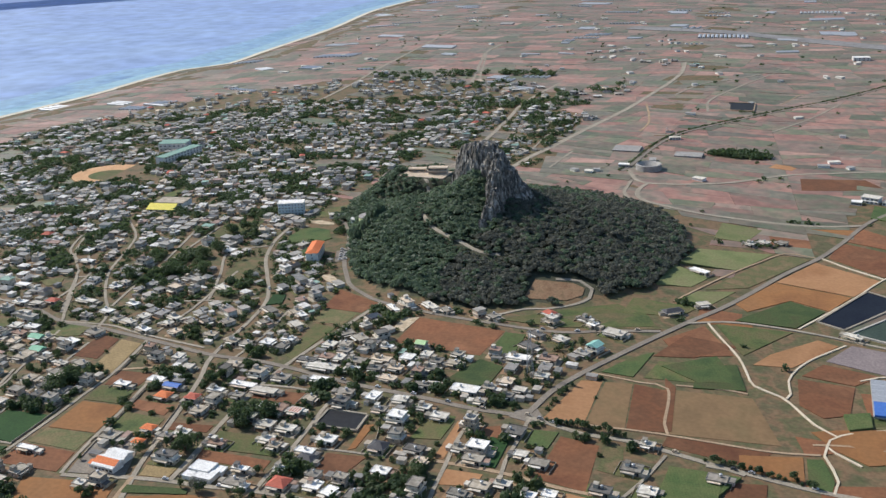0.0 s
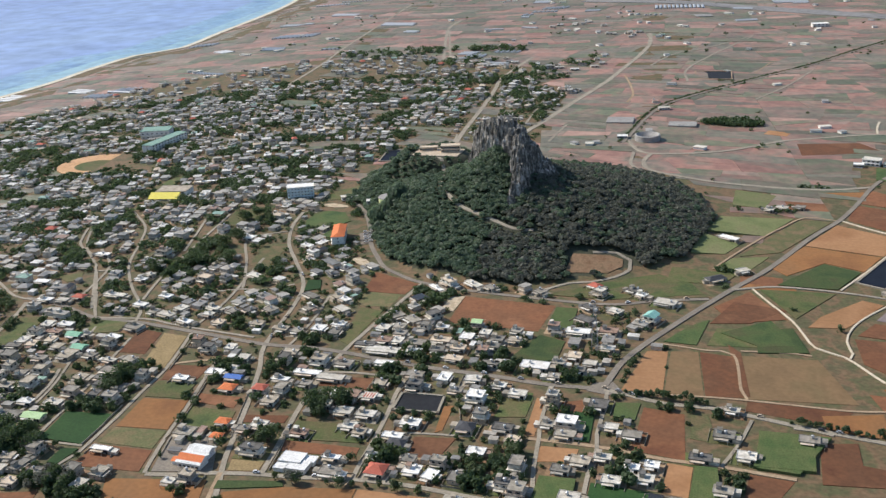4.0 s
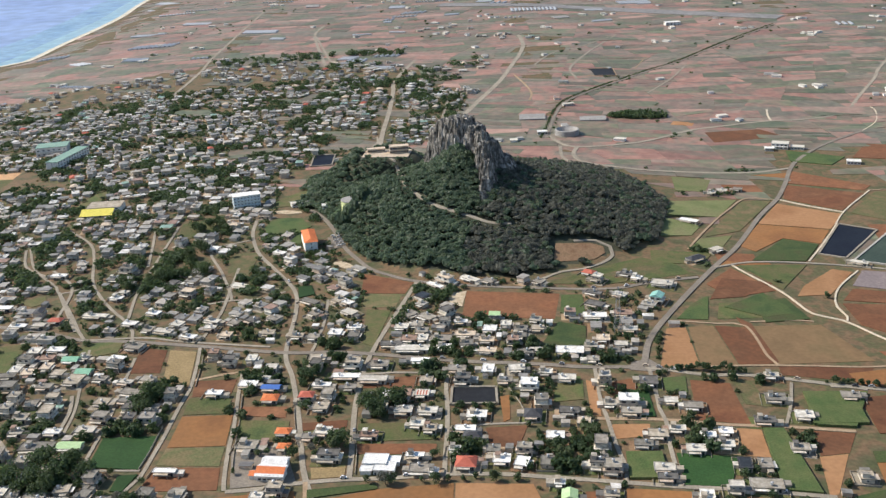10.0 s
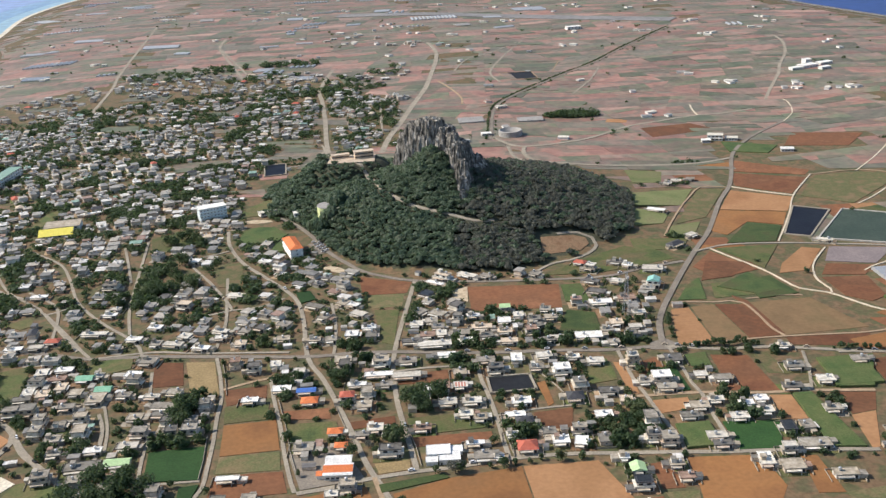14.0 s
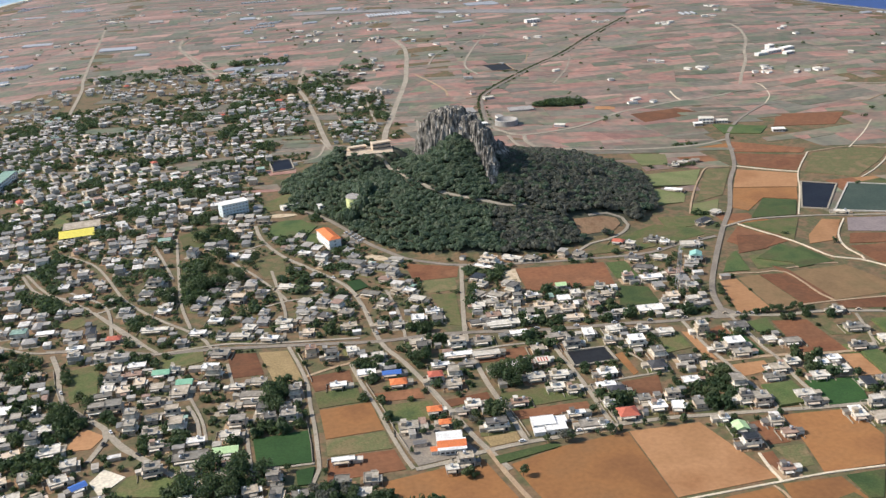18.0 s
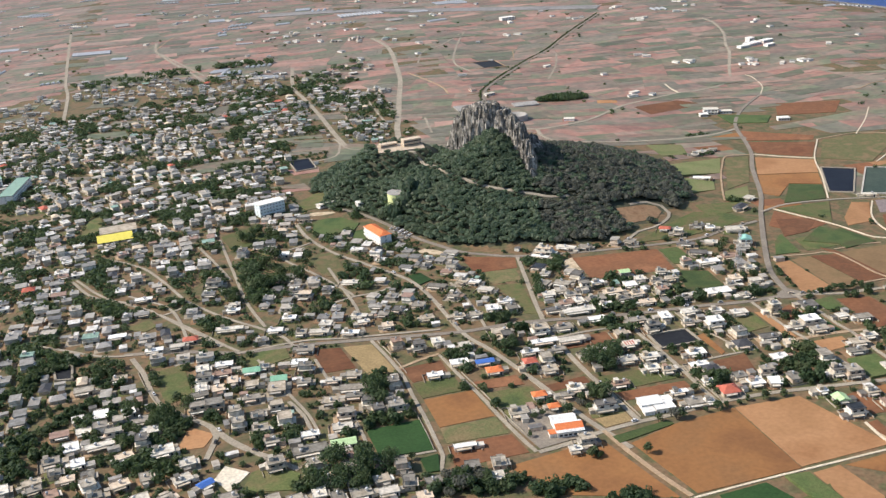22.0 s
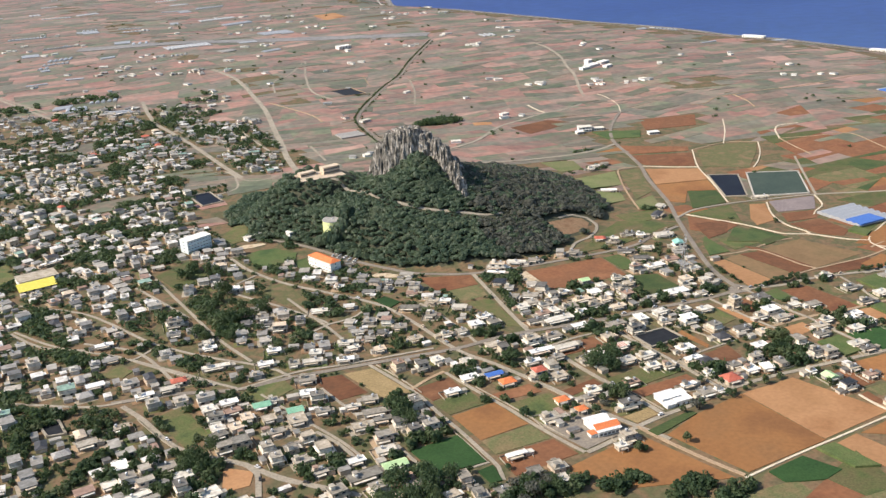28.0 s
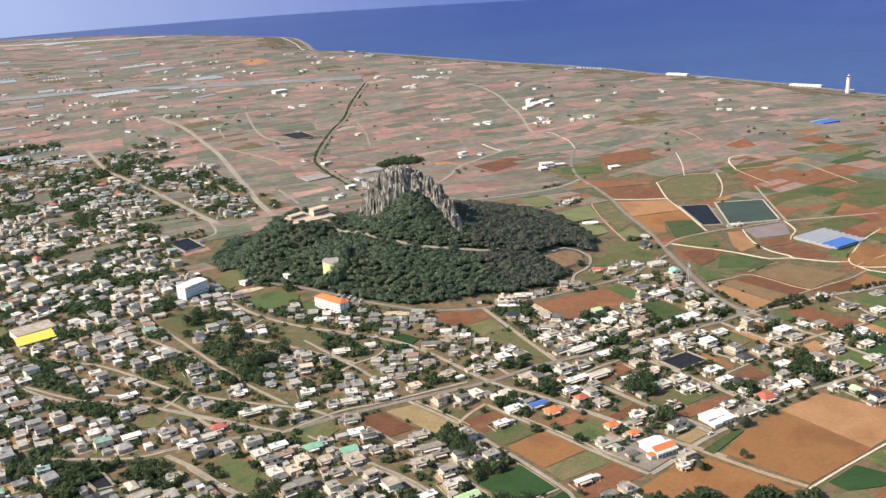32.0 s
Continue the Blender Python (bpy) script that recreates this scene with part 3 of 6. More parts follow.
road("main_street", 6, "asphalt", (-603, 660), (-563, 648), (-524, 629), (-488, 624), (-430, 611), (-369, 596), (-334, 594), (-302, 588), (-248, 574), (-195, 565), (-162, 558), (-123, 555))
road("east_street", 5.04, "concrete", (-123, 555), (-106, 549), (-85, 542), (-58, 541), (-13, 530), (10, 523))
road("east_street", 5.04, "concrete", (-12, 527), (4, 526), (22, 522), (37, 519), (57, 516), (71, 515))
road("ring_road", 5.4, "asphalt", (-404, 926), (-391, 914), (-375, 886), (-360, 846), (-347, 804), (-333, 774), (-320, 750), (-304, 735), (-281, 719), (-236, 705), (-169, 692), (-124, 688), (-94, 698), (-54, 708))
road("town_road", 4.32, "concrete", (-442, 890), (-438, 848), (-424, 800), (-404, 761), (-386, 727), (-375, 699), (-370, 659), (-367, 594), (-357, 559), (-347, 515), (-340, 479), (-334, 447), (-328, 426), (-324, 411))
road("street", 4.32, "concrete", (-279, 718), (-289, 673), (-300, 623), (-307, 587), (-310, 558), (-311, 522), (-310, 494), (-308, 461), (-307, 436))
road("street", 3.6, "concrete", (-250, 573), (-254, 542), (-253, 511), (-253, 482), (-254, 453), (-254, 437))
road("lane", 3.24, "concrete", (-121, 555), (-122, 527), (-124, 500), (-123, 485), (-126, 458), (-127, 436), (-128, 419))
road("lane", 3.24, "concrete", (-156, 557), (-158, 514), (-157, 492), (-156, 460), (-154, 435), (-156, 424))
road("south_street", 4.68, "concrete", (-374, 427), (-354, 429), (-335, 433), (-310, 435), (-285, 435), (-254, 437), (-221, 435), (-193, 430), (-160, 424), (-130, 418), (-100, 414), (-50, 406))
road("lane", 3.24, "concrete", (-431, 609), (-426, 577), (-423, 545), (-424, 523), (-424, 489), (-425, 464), (-426, 444), (-431, 430))
road("lane", 3.24, "concrete", (-392, 567), (-389, 538), (-384, 501), (-381, 468), (-377, 438), (-375, 428))
road("lane", 3.6, "dirt", (-423, 559), (-408, 565), (-392, 569))
road("lane", 3.24, "concrete", (-310, 559), (-288, 560), (-254, 556))
road("lane", 4, "dirt", (-163, 491), (-123, 487), (-90, 480), (-56, 477), (-16, 472))
road("lane", 2.59, "concrete", (-253, 486), (-231, 489), (-210, 489), (-196, 489))
road("lane", 2.59, "concrete", (-35, 531), (-44, 503), (-55, 477))
road("bend_road", 4.68, "concrete", (-571, 557), (-553, 535), (-538, 504), (-523, 485), (-506, 462))
road("bend_road", 4.68, "concrete", (-561, 545), (-550, 531), (-548, 518), (-556, 493))
road("bend_road", 4.68, "concrete", (-597, 651), (-589, 621), (-584, 588), (-577, 568), (-562, 547), (-550, 530), (-539, 508), (-520, 479))
road("lane", 2.59, "concrete", (-512, 612), (-500, 560), (-491, 522), (-488, 494))
road("lane", 2.92, "concrete", (-474, 596), (-470, 554), (-465, 510), (-464, 477), (-463, 454))
road("lane", 2.59, "concrete", (-463, 453), (-444, 452), (-428, 451))
road("lane", 3.24, "concrete", (-574, 721), (-546, 672), (-531, 644), (-523, 631))
road("lane", 3.24, "concrete", (-631, 890), (-590, 841), (-573, 802), (-555, 746), (-538, 713), (-519, 684), (-502, 662), (-489, 640), (-485, 625))
road("lane", 2.92, "concrete", (-643, 833), (-618, 780), (-582, 735), (-574, 721), (-552, 734))
road("lane", 3.24, "concrete", (-437, 833), (-468, 811), (-446, 752), (-426, 693), (-441, 688), (-461, 688))
road("lane", 3.24, "concrete", (-426, 693), (-404, 694), (-385, 707))
road("lane", 2.92, "concrete", (-348, 687), (-346, 643), (-348, 605), (-349, 596))
road("track", 2.5, "dirt", (52, 557), (24, 553), (-9, 554), (-42, 555), (-76, 554), (-107, 552))
road("track", 2.5, "dirt", (-93, 626), (-60, 620), (-41, 616), (-39, 568), (-36, 556))
road("track", 2.5, "dirt", (-36, 623), (-2, 626), (10, 624))
road("field_path", 3.6, "dirt", (-331, 434), (-327, 407), (-322, 381), (-316, 358))
road("field_path", 1.9, "chalk", (-318, 356), (-278, 357), (-245, 357), (-195, 357))
road("field_path", 1.9, "chalk", (-195, 357), (-168, 357), (-134, 354))
road("field_path", 2.2, "chalk", (-190, 385), (-192, 368), (-192, 357))
road("field_path", 1.6, "dirt", (-198, 355), (-196, 349), (-196, 341))
road("far_road", 10, "concrete", (-276, 1139), (-261, 1212), (-244, 1273), (-217, 1377), (-179, 1521), (-157, 1632), (-136, 1743), (-122, 1843), (-121, 1919), (-123, 1977))
road("track", 2.5, "dirt", (48, 568), (68, 572), (106, 571))
road("track", 2.5, "dirt", (84, 1721), (44, 1603))
road("old_strip", 55, "tarmac", (-286, 2500), (6, 2394), (255, 2218), (428, 2095))
road("far_road", 8, "concrete", (-340, 1160), (-341, 1234), (-340, 1340), (-342, 1473), (-345, 1547), (-334, 1645), (-319, 1739))
road("far_road", 7, "concrete", (-691, 1518), (-695, 1723), (-707, 1896), (-730, 2551))
road("far_road", 7, "concrete", (-472, 1708), (-525, 1988), (-543, 2111), (-539, 2233))
road("lane", 3.24, "concrete", (-347, 1203), (-332, 1136), (-256, 1154))
road("lane", 3.6, "concrete", (-344, 1172), (-361, 1118), (-399, 1110), (-404, 1131))
road("lane", 3.24, "concrete", (-516, 880), (-512, 792), (-508, 717), (-500, 665))
road("lane", 3.24, "concrete", (-599, 774), (-567, 730), (-556, 657))
road("lane", 3.24, "concrete", (-646, 830), (-628, 786), (-600, 760))
road("lane", 3.24, "concrete", (-536, 869), (-524, 814), (-516, 774))
road("lane", 3.24, "concrete", (-434, 763), (-431, 712), (-429, 666), (-433, 623))
road("lane", 3.24, "concrete", (-500, 543), (-494, 522), (-492, 491), (-495, 465))
road("lane", 3.24, "concrete", (-524, 628), (-477, 629), (-446, 620), (-380, 606))
road("lane", 3.24, "concrete", (-669, 707), (-648, 689), (-616, 663), (-596, 657))
road("lane", 3.24, "concrete", (-576, 724), (-554, 682), (-534, 644))
road("track", 5, "concrete", (-59, 1523), (-58, 1620), (-3, 1787), (68, 1964))
road("track", 5, "concrete", (-124, 1119), (-125, 1068), (-106, 1031))
road("track", 4, "concrete", (-227, 1166), (-213, 1250))
road("track", 4, "concrete", (30, 1412), (87, 1520), (128, 1617))
road("track", 4, "concrete", (-258, 1409), (-263, 1330), (-267, 1252))
road("track", 4, "dirt", (-153, 1569), (-141, 1489), (-136, 1426), (-142, 1377))
road("track", 5, "concrete", (-470, 1761), (-536, 2071))
road("track", 2.5, "dirt", (-544, 2128), (-496, 2300), (-447, 2302))
road("track", 4.5, "concrete", (-116, 1646), (-77, 1755), (-25, 1815), (51, 1939))
road("station_road", 5.8, "asphalt", (-123, 560), (-111, 600), (-81, 655), (-39, 725), (-5, 778), (38, 860), (68, 909), (90, 956), (114, 1014), (135, 1050), (177, 1102), (252, 1176))
road("track", 1.9, "chalk", (252, 1176), (291, 1234), (314, 1300), (306, 1330), (288, 1318))
road("far_road", 6.4, "concrete", (114, 1014), (75, 1003), (40, 1002), (0, 1006), (-35, 1012), (-62, 1022), (-103, 1047), (-112, 1080), (-105, 1114))
road("far_road", 6.6, "concrete", (-133, 1168), (-115, 1120), (-87, 1114), (-51, 1123), (-14, 1142), (47, 1192), (101, 1214), (155, 1234), (190, 1240), (245, 1268), (284, 1308), (316, 1363), (375, 1460), (404, 1520), (461, 1622), (510, 1738), (526, 1811))
road("tree_road", 5.2, "asphalt", (-139, 1160), (-130, 1200), (-114, 1285), (-92, 1359), (-43, 1439), (63, 1583), (136, 1668), (238, 1812), (392, 2012))
road("track", 3.2, "chalk", (171, 1301), (162, 1265), (158, 1237))
road("track", 1.9, "chalk", (45, 742), (66, 776), (90, 816), (118, 866), (165, 927))
road("track", 2.4, "chalk", (70, 908), (92, 886), (117, 865))
road("track", 2.2, "dirt", (165, 927), (221, 928), (253, 904))
road("track", 1.9, "chalk", (310, 1025), (264, 973), (215, 925))
road("track", 1.9, "chalk", (253, 904), (220, 868), (189, 841), (163, 823))
road("track", 2.8, "chalk", (365, 941), (338, 948), (315, 934), (285, 898))
road("track", 2.4, "dirt", (285, 898), (269, 859), (256, 821))
road("track", 2.2, "dirt", (285, 898), (326, 879), (368, 859), (349, 802), (327, 746))
road("track", 3.2, "concrete", (234, 827), (181, 763), (136, 708))
road("farm_road", 3.6, "concrete", (-36, 729), (-1, 741), (44, 738), (86, 727), (134, 709), (179, 683), (227, 656))
road("track", 1.9, "chalk", (77, 720), (54, 692), (42, 671), (36, 651), (37, 632), (34, 624))
road("track", 1.9, "chalk", (-21, 735), (-12, 713), (3, 679), (9, 655), (14, 637), (31, 626), (40, 612), (50, 594), (62, 582))
road("track", 1.9, "chalk", (134, 709), (122, 690), (111, 678), (94, 671), (82, 663))
road("track", 1.9, "chalk", (177, 621), (132, 612), (85, 594), (65, 584), (56, 568), (74, 550))
road("track", 1.9, "chalk", (56, 568), (54, 557), (58, 542), (60, 530), (57, 516))
road("track", 2.4, "dirt", (65, 908), (39, 913), (14, 880), (-7, 847), (-33, 801), (-49, 770))
road("track", 2.4, "dirt", (350, 1130), (368, 1122), (405, 1140), (439, 1137), (504, 1127), (559, 1117), (737, 1135), (880, 1115))
road("track", 2.4, "dirt", (439, 1137), (422, 1092), (398, 1051))
road("airstrip", 34, "pale", (-68, 4026), (191, 3861), (538, 3647))
road("shore_road", 6.4, "pale", (858, 3360), (800, 3150), (715, 2900), (770, 2730))
field("soil_red", (-239, 694), (-167, 682), (-175, 636), (-243, 646))
field("soil_red", (-324, 739), (-282, 716), (-288, 694), (-323, 698))
field("dry", (-321, 697), (-290, 693), (-294, 669), (-320, 669))
field("grass", (-316, 666), (-297, 662), (-306, 601), (-314, 607))
field("crop", (-166, 679), (-150, 678), (-152, 638), (-170, 646))
field("crop", (-173, 630), (-154, 621), (-158, 587), (-190, 589))
field("soil_orange", (-98, 613), (-84, 615), (-87, 557), (-113, 555))
field("soil_olive", (-82, 615), (-64, 617), (-62, 555), (-86, 556))
field("soil_red", (-63, 617), (-42, 614), (-38, 558), (-61, 556))
field("soil_olive", (-39, 616), (13, 619), (30, 562), (-35, 557))
field("crop", (-70, 656), (-55, 670), (-65, 627), (-87, 629))
field("grass", (-50, 657), (-20, 658), (-21, 631), (-58, 628))
field("crop", (-23, 657), (3, 658), (3, 631), (-22, 629))
field("soil_red", (-36, 554), (26, 554), (14, 532), (-38, 542))
field("soil_red", (-98, 536), (-74, 531), (-74, 480), (-104, 486))
field("dry", (-70, 535), (-60, 534), (-56, 501), (-71, 504))
field("crop", (-115, 539), (-100, 540), (-103, 519), (-116, 522))
field("crop_tall", (-32, 518), (8, 518), (-14, 476), (-36, 478))
field("soil_red", (-40, 473), (-17, 470), (-28, 449), (-45, 446))
field("soil_orange", (-46, 445), (-29, 448), (-48, 409), (-53, 408))
field("crop_tall", (-69, 474), (-57, 474), (-56, 409), (-76, 412))
field("soil_orange", (-84, 476), (-70, 474), (-73, 444), (-86, 447))
field("green_field", (-124, 450), (-91, 445), (-102, 416), (-126, 419))
field("crop_tall", (-152, 452), (-132, 451), (-133, 425), (-154, 426))
field("soil_orange", (-155, 484), (-133, 483), (-135, 470), (-158, 467))
field("soil_orange", (-164, 540), (-158, 537), (-160, 494), (-166, 494))
field("green_field", (-139, 525), (-127, 522), (-128, 491), (-138, 491))
field("soil_red", (-148, 536), (-135, 540), (-132, 526), (-150, 517))
field("soil_brown", (-157, 418), (-117, 412), (-116, 381), (-133, 356), (-167, 358), (-161, 387))
field("soil_red", (-179, 416), (-169, 416), (-168, 390), (-180, 391))
field("dry", (-180, 388), (-162, 386), (-168, 366), (-178, 366))
field("soil_red", (-191, 384), (-182, 385), (-184, 372), (-189, 367))
field("soil_brown", (-227, 353), (-198, 354), (-198, 343), (-208, 336))
field("soil_brown", (-193, 355), (-161, 352), (-159, 331), (-195, 342))
field("crop", (-158, 352), (-136, 351), (-152, 329), (-158, 331))
field("green_field", (-303, 353), (-275, 354), (-268, 332), (-283, 330), (-303, 340))
field("crop_tall", (-263, 355), (-250, 353), (-248, 322), (-261, 329))
field("soil_orange", (-247, 353), (-230, 354), (-227, 322), (-235, 313), (-246, 321))
field("soil_brown", (-96, 408), (-87, 406), (-89, 370), (-103, 372))
field("soil_red", (-474, 612), (-454, 607), (-450, 572), (-471, 573))
field("dry_tan", (-452, 607), (-432, 603), (-425, 553), (-444, 557))
field("soil_red", (-422, 558), (-394, 559), (-394, 539), (-419, 536))
field("grass", (-420, 534), (-392, 533), (-392, 513), (-419, 513))
field("soil_brown", (-419, 511), (-387, 511), (-384, 475), (-419, 475))
field("dry", (-419, 474), (-384, 473), (-383, 453), (-420, 456))
field("soil_red", (-420, 454), (-382, 451), (-379, 429), (-423, 430))
field("green_field", (-461, 488), (-428, 488), (-429, 452), (-460, 456))
field("green_field", (-439, 446), (-428, 447), (-432, 430), (-439, 431))
field("grass", (-381, 504), (-350, 501), (-348, 480), (-378, 479))
field("soil_red", (-384, 521), (-354, 519), (-353, 505), (-382, 510))
field("soil_red", (-309, 553), (-274, 554), (-275, 538), (-308, 540))
field("soil_red", (-306, 472), (-259, 469), (-259, 458), (-305, 461))
field("grass", (-307, 495), (-279, 494), (-261, 474), (-306, 474))
field("soil_red", (-342, 498), (-314, 500), (-314, 491), (-340, 489))
field("dry_tan", (-330, 448), (-310, 448), (-310, 438), (-328, 437))
field("crop", (-329, 426), (-292, 430), (-290, 425), (-328, 418))
field("soil_brown", (-322, 416), (-289, 425), (-249, 428), (-250, 359), (-312, 359))
field("soil_orange", (-248, 428), (-206, 425), (-192, 361), (-249, 360))
field("soil_brown", (-395, 420), (-336, 426), (-322, 359), (-380, 385))
field("soil_red", (-230, 485), (-205, 486), (-211, 464), (-229, 463))
field("soil_brown", (-220, 522), (-214, 524), (-215, 494), (-219, 491))
field("grass", (-184, 536), (-166, 540), (-168, 515), (-187, 513))
field("grass", (-583, 622), (-562, 627), (-559, 577), (-576, 571))
field("grass", (-521, 616), (-491, 637), (-490, 606), (-519, 596))
field("grass", (-514, 888), (-478, 908), (-471, 850), (-508, 843))
field("grass", (-603, 707), (-584, 717), (-578, 702), (-587, 695))
field("soil_orange", (-563, 536), (-549, 521), (-556, 508), (-572, 510))
field("grass", (-432, 950), (-420, 968), (-408, 984), (-399, 972), (-402, 944), (-412, 932), (-426, 930))
field("crop", (-426, 892), (-412, 894), (-398, 890), (-385, 866), (-394, 848), (-424, 846), (-430, 866))
field("crop", (-396, 845), (-384, 846), (-389, 818), (-400, 820))
field("asphalt", (-366, 832), (-358, 835), (-348, 806), (-356, 802))
field("green_field", (-376, 715), (-365, 717), (-360, 699), (-372, 693))
field("grass", (-639, 999), (-625, 1018), (-625, 954), (-645, 950))
field("dry", (-450, 796), (-422, 801), (-422, 740), (-440, 745))
field("soil_red", (-44, 632), (-36, 620), (-34, 560), (-38, 559))
field("soil_brown", (6, 544), (42, 552), (42, 523), (7, 529))
field("crop", (44, 550), (53, 552), (58, 529), (56, 518), (44, 520))
field("crop_tall", (-32, 512), (-2, 512), (-5, 480), (-38, 479))
field("soil_red", (1, 512), (22, 516), (21, 493), (35, 490), (34, 473), (-3, 470))
field("crop", (-24, 657), (2, 666), (9, 628), (-25, 622))
field("dry", (-111, 726), (-73, 743), (-54, 712), (-103, 700))


field("sand_lot", (-70, 757), (-62, 764), (-40, 765), (-54, 749), (-66, 751))
field("sand_lot", (-353, 768), (-346, 771), (-339, 764), (-333, 755), (-336, 750), (-344, 755), (-352, 763))
field("sand_lot", (-430, 916), (-418, 919), (-402, 913), (-400, 908), (-412, 906), (-426, 909))
field("sand_lot", (-254, 692), (-239, 694), (-243, 664), (-252, 670))
field("sand", (-553, 470), (-546, 482), (-533, 470), (-546, 454))
field("grass", (-532, 469), (-520, 473), (-506, 458), (-509, 442), (-540, 451))
field("asphalt", (-131, 562), (-119, 567), (-111, 553), (-120, 548), (-134, 552))

field("soil_red", (-51, 694), (-23, 728), (0, 681), (-38, 668))
field("grass", (-15, 734), (41, 735), (6, 683))
field("soil_orange", (13, 670), (24, 690), (58, 725), (72, 718), (39, 673))
field("mulch", (81, 721), (131, 706), (99, 676), (62, 690))
field("soil_red", (60, 684), (96, 673), (78, 655), (45, 662))
field("crop", (-1, 745), (43, 743), (66, 781), (40, 797))
field("soil_orange", (64, 896), (114, 860), (90, 820), (30, 838))
field("soil_brown", (29, 836), (88, 818), (69, 784), (41, 799), (8, 766), (-2, 780))
field("soil_red", (76, 911), (118, 870), (156, 918), (88, 957))
field("soil_red", (93, 962), (160, 928), (172, 943), (112, 1002))
field("dry", (33, 905), (60, 903), (8, 818), (-26, 803))
field("meadow", (-33, 797), (-2, 806), (-24, 765), (-47, 771))
field("meadow", (-38, 901), (28, 908), (-2, 857), (-51, 857))
field("meadow", (-19, 990), (19, 977), (4, 935), (-25, 941))
field("meadow", (-56, 849), (-24, 832), (-38, 806), (-66, 803))
field("grass", (-81, 770), (-51, 764), (-28, 766), (-42, 740), (-86, 737))
field("soil_red", (-36, 706), (3, 697), (-6, 690), (-27, 669), (-55, 664))
field("crop", (-12, 676), (-1, 650), (0, 637), (-22, 631), (-48, 649))
field("dry", (218, 922), (248, 902), (216, 870), (160, 826), (123, 862), (168, 922))
field("soil_red", (229, 1106), (306, 1076), (261, 1025), (192, 1047))
field("grass", (-176, 702), (-150, 720), (-112, 742), (-92, 752), (-66, 736), (-58, 716), (-96, 704), (-128, 697))
field("soil_orange", (34, 1241), (59, 1232), (52, 1214), (26, 1222))
field("crop", (130, 1085), (185, 1050), (160, 1020), (122, 1040))
field("soil_red", (60, 1180), (130, 1190), (150, 1150), (60, 1130))
field("soil_red", (42, 656), (78, 652), (72, 612), (56, 604), (42, 618))
field("crop_tall", (68, 610), (84, 616), (84, 597), (70, 590))
field("soil_brown", (48, 584), (62, 590), (128, 606), (120, 566), (78, 552), (60, 566))

# ---- the patchwork of farmland ----
TOWN = [(-20, 400), (-60, 560), (-110, 690), (-300, 735), (-425, 890), (-440, 1060), (-320, 1130), (-240, 1180), (-230, 1420), (-330, 1640), (-520, 1760),
        (-760, 1740), (-980, 1580), (-1110, 1360), (-1120, 1040), (-960, 760), (-760, 560), (-640, 430), (-480, 400)]
mark_poly(FOREST, 4)
TERRACE = [(-342, 950), (-294, 946), (-291, 974), (-338, 980)]
mark_poly(TERRACE, 3, False)
rng = random.Random(11)
FAR = {}


def split(poly, limit):
    """Cuts a convex plot again and again, across its longer side, until its pieces are small enough."""
    n = len(poly)
    cx, cy = sum(p[0] for p in poly) / n, sum(p[1] for p in poly) / n
    xs_, ys_ = [p[0] for p in poly], [p[1] for p in poly]
    size = (max(xs_) - min(xs_)) * (max(ys_) - min(ys_))
    if size < limit(cx, cy) * rng.choice((0.3, 0.6, 1.0, 1.6, 2.6)):
        yield poly
        return
    lean = 0.10 * math.sin(cx / 310.0 + 1.0) + 0.12 * math.sin(cy / 270.0) - 0.12
    along = lean + rng.gauss(0, 0.2) + (0 if (max(ys_) - min(ys_)) * 1.8 > max(xs_) - min(xs_) else math.pi / 2)
    nx_, ny_ = -math.sin(along), math.cos(along)
    ks = [p[0] * nx_ + p[1] * ny_ for p in poly]
    cut = min(ks) + (max(ks) - min(ks)) * rng.uniform(0.3, 0.7)
    for sign in (1, -1):
        piece = []
        for i in range(n):
            a, b = poly[i], poly[(i + 1) % n]
            ka, kb = sign * (ks[i] - cut), sign * (ks[(i + 1) % n] - cut)
            if ka >= 0:
                piece.append(a)
            if (ka > 0) != (kb > 0):
                f = ka / (ka - kb)
                piece.append((a[0] + (b[0] - a[0]) * f, a[1] + (b[1] - a[1]) * f))
        if len(piece) > 2:
            yield from split(piece, limit)


def plot_limit(x, y):
    return 1900 + 1.1 * max(0, y - 900)


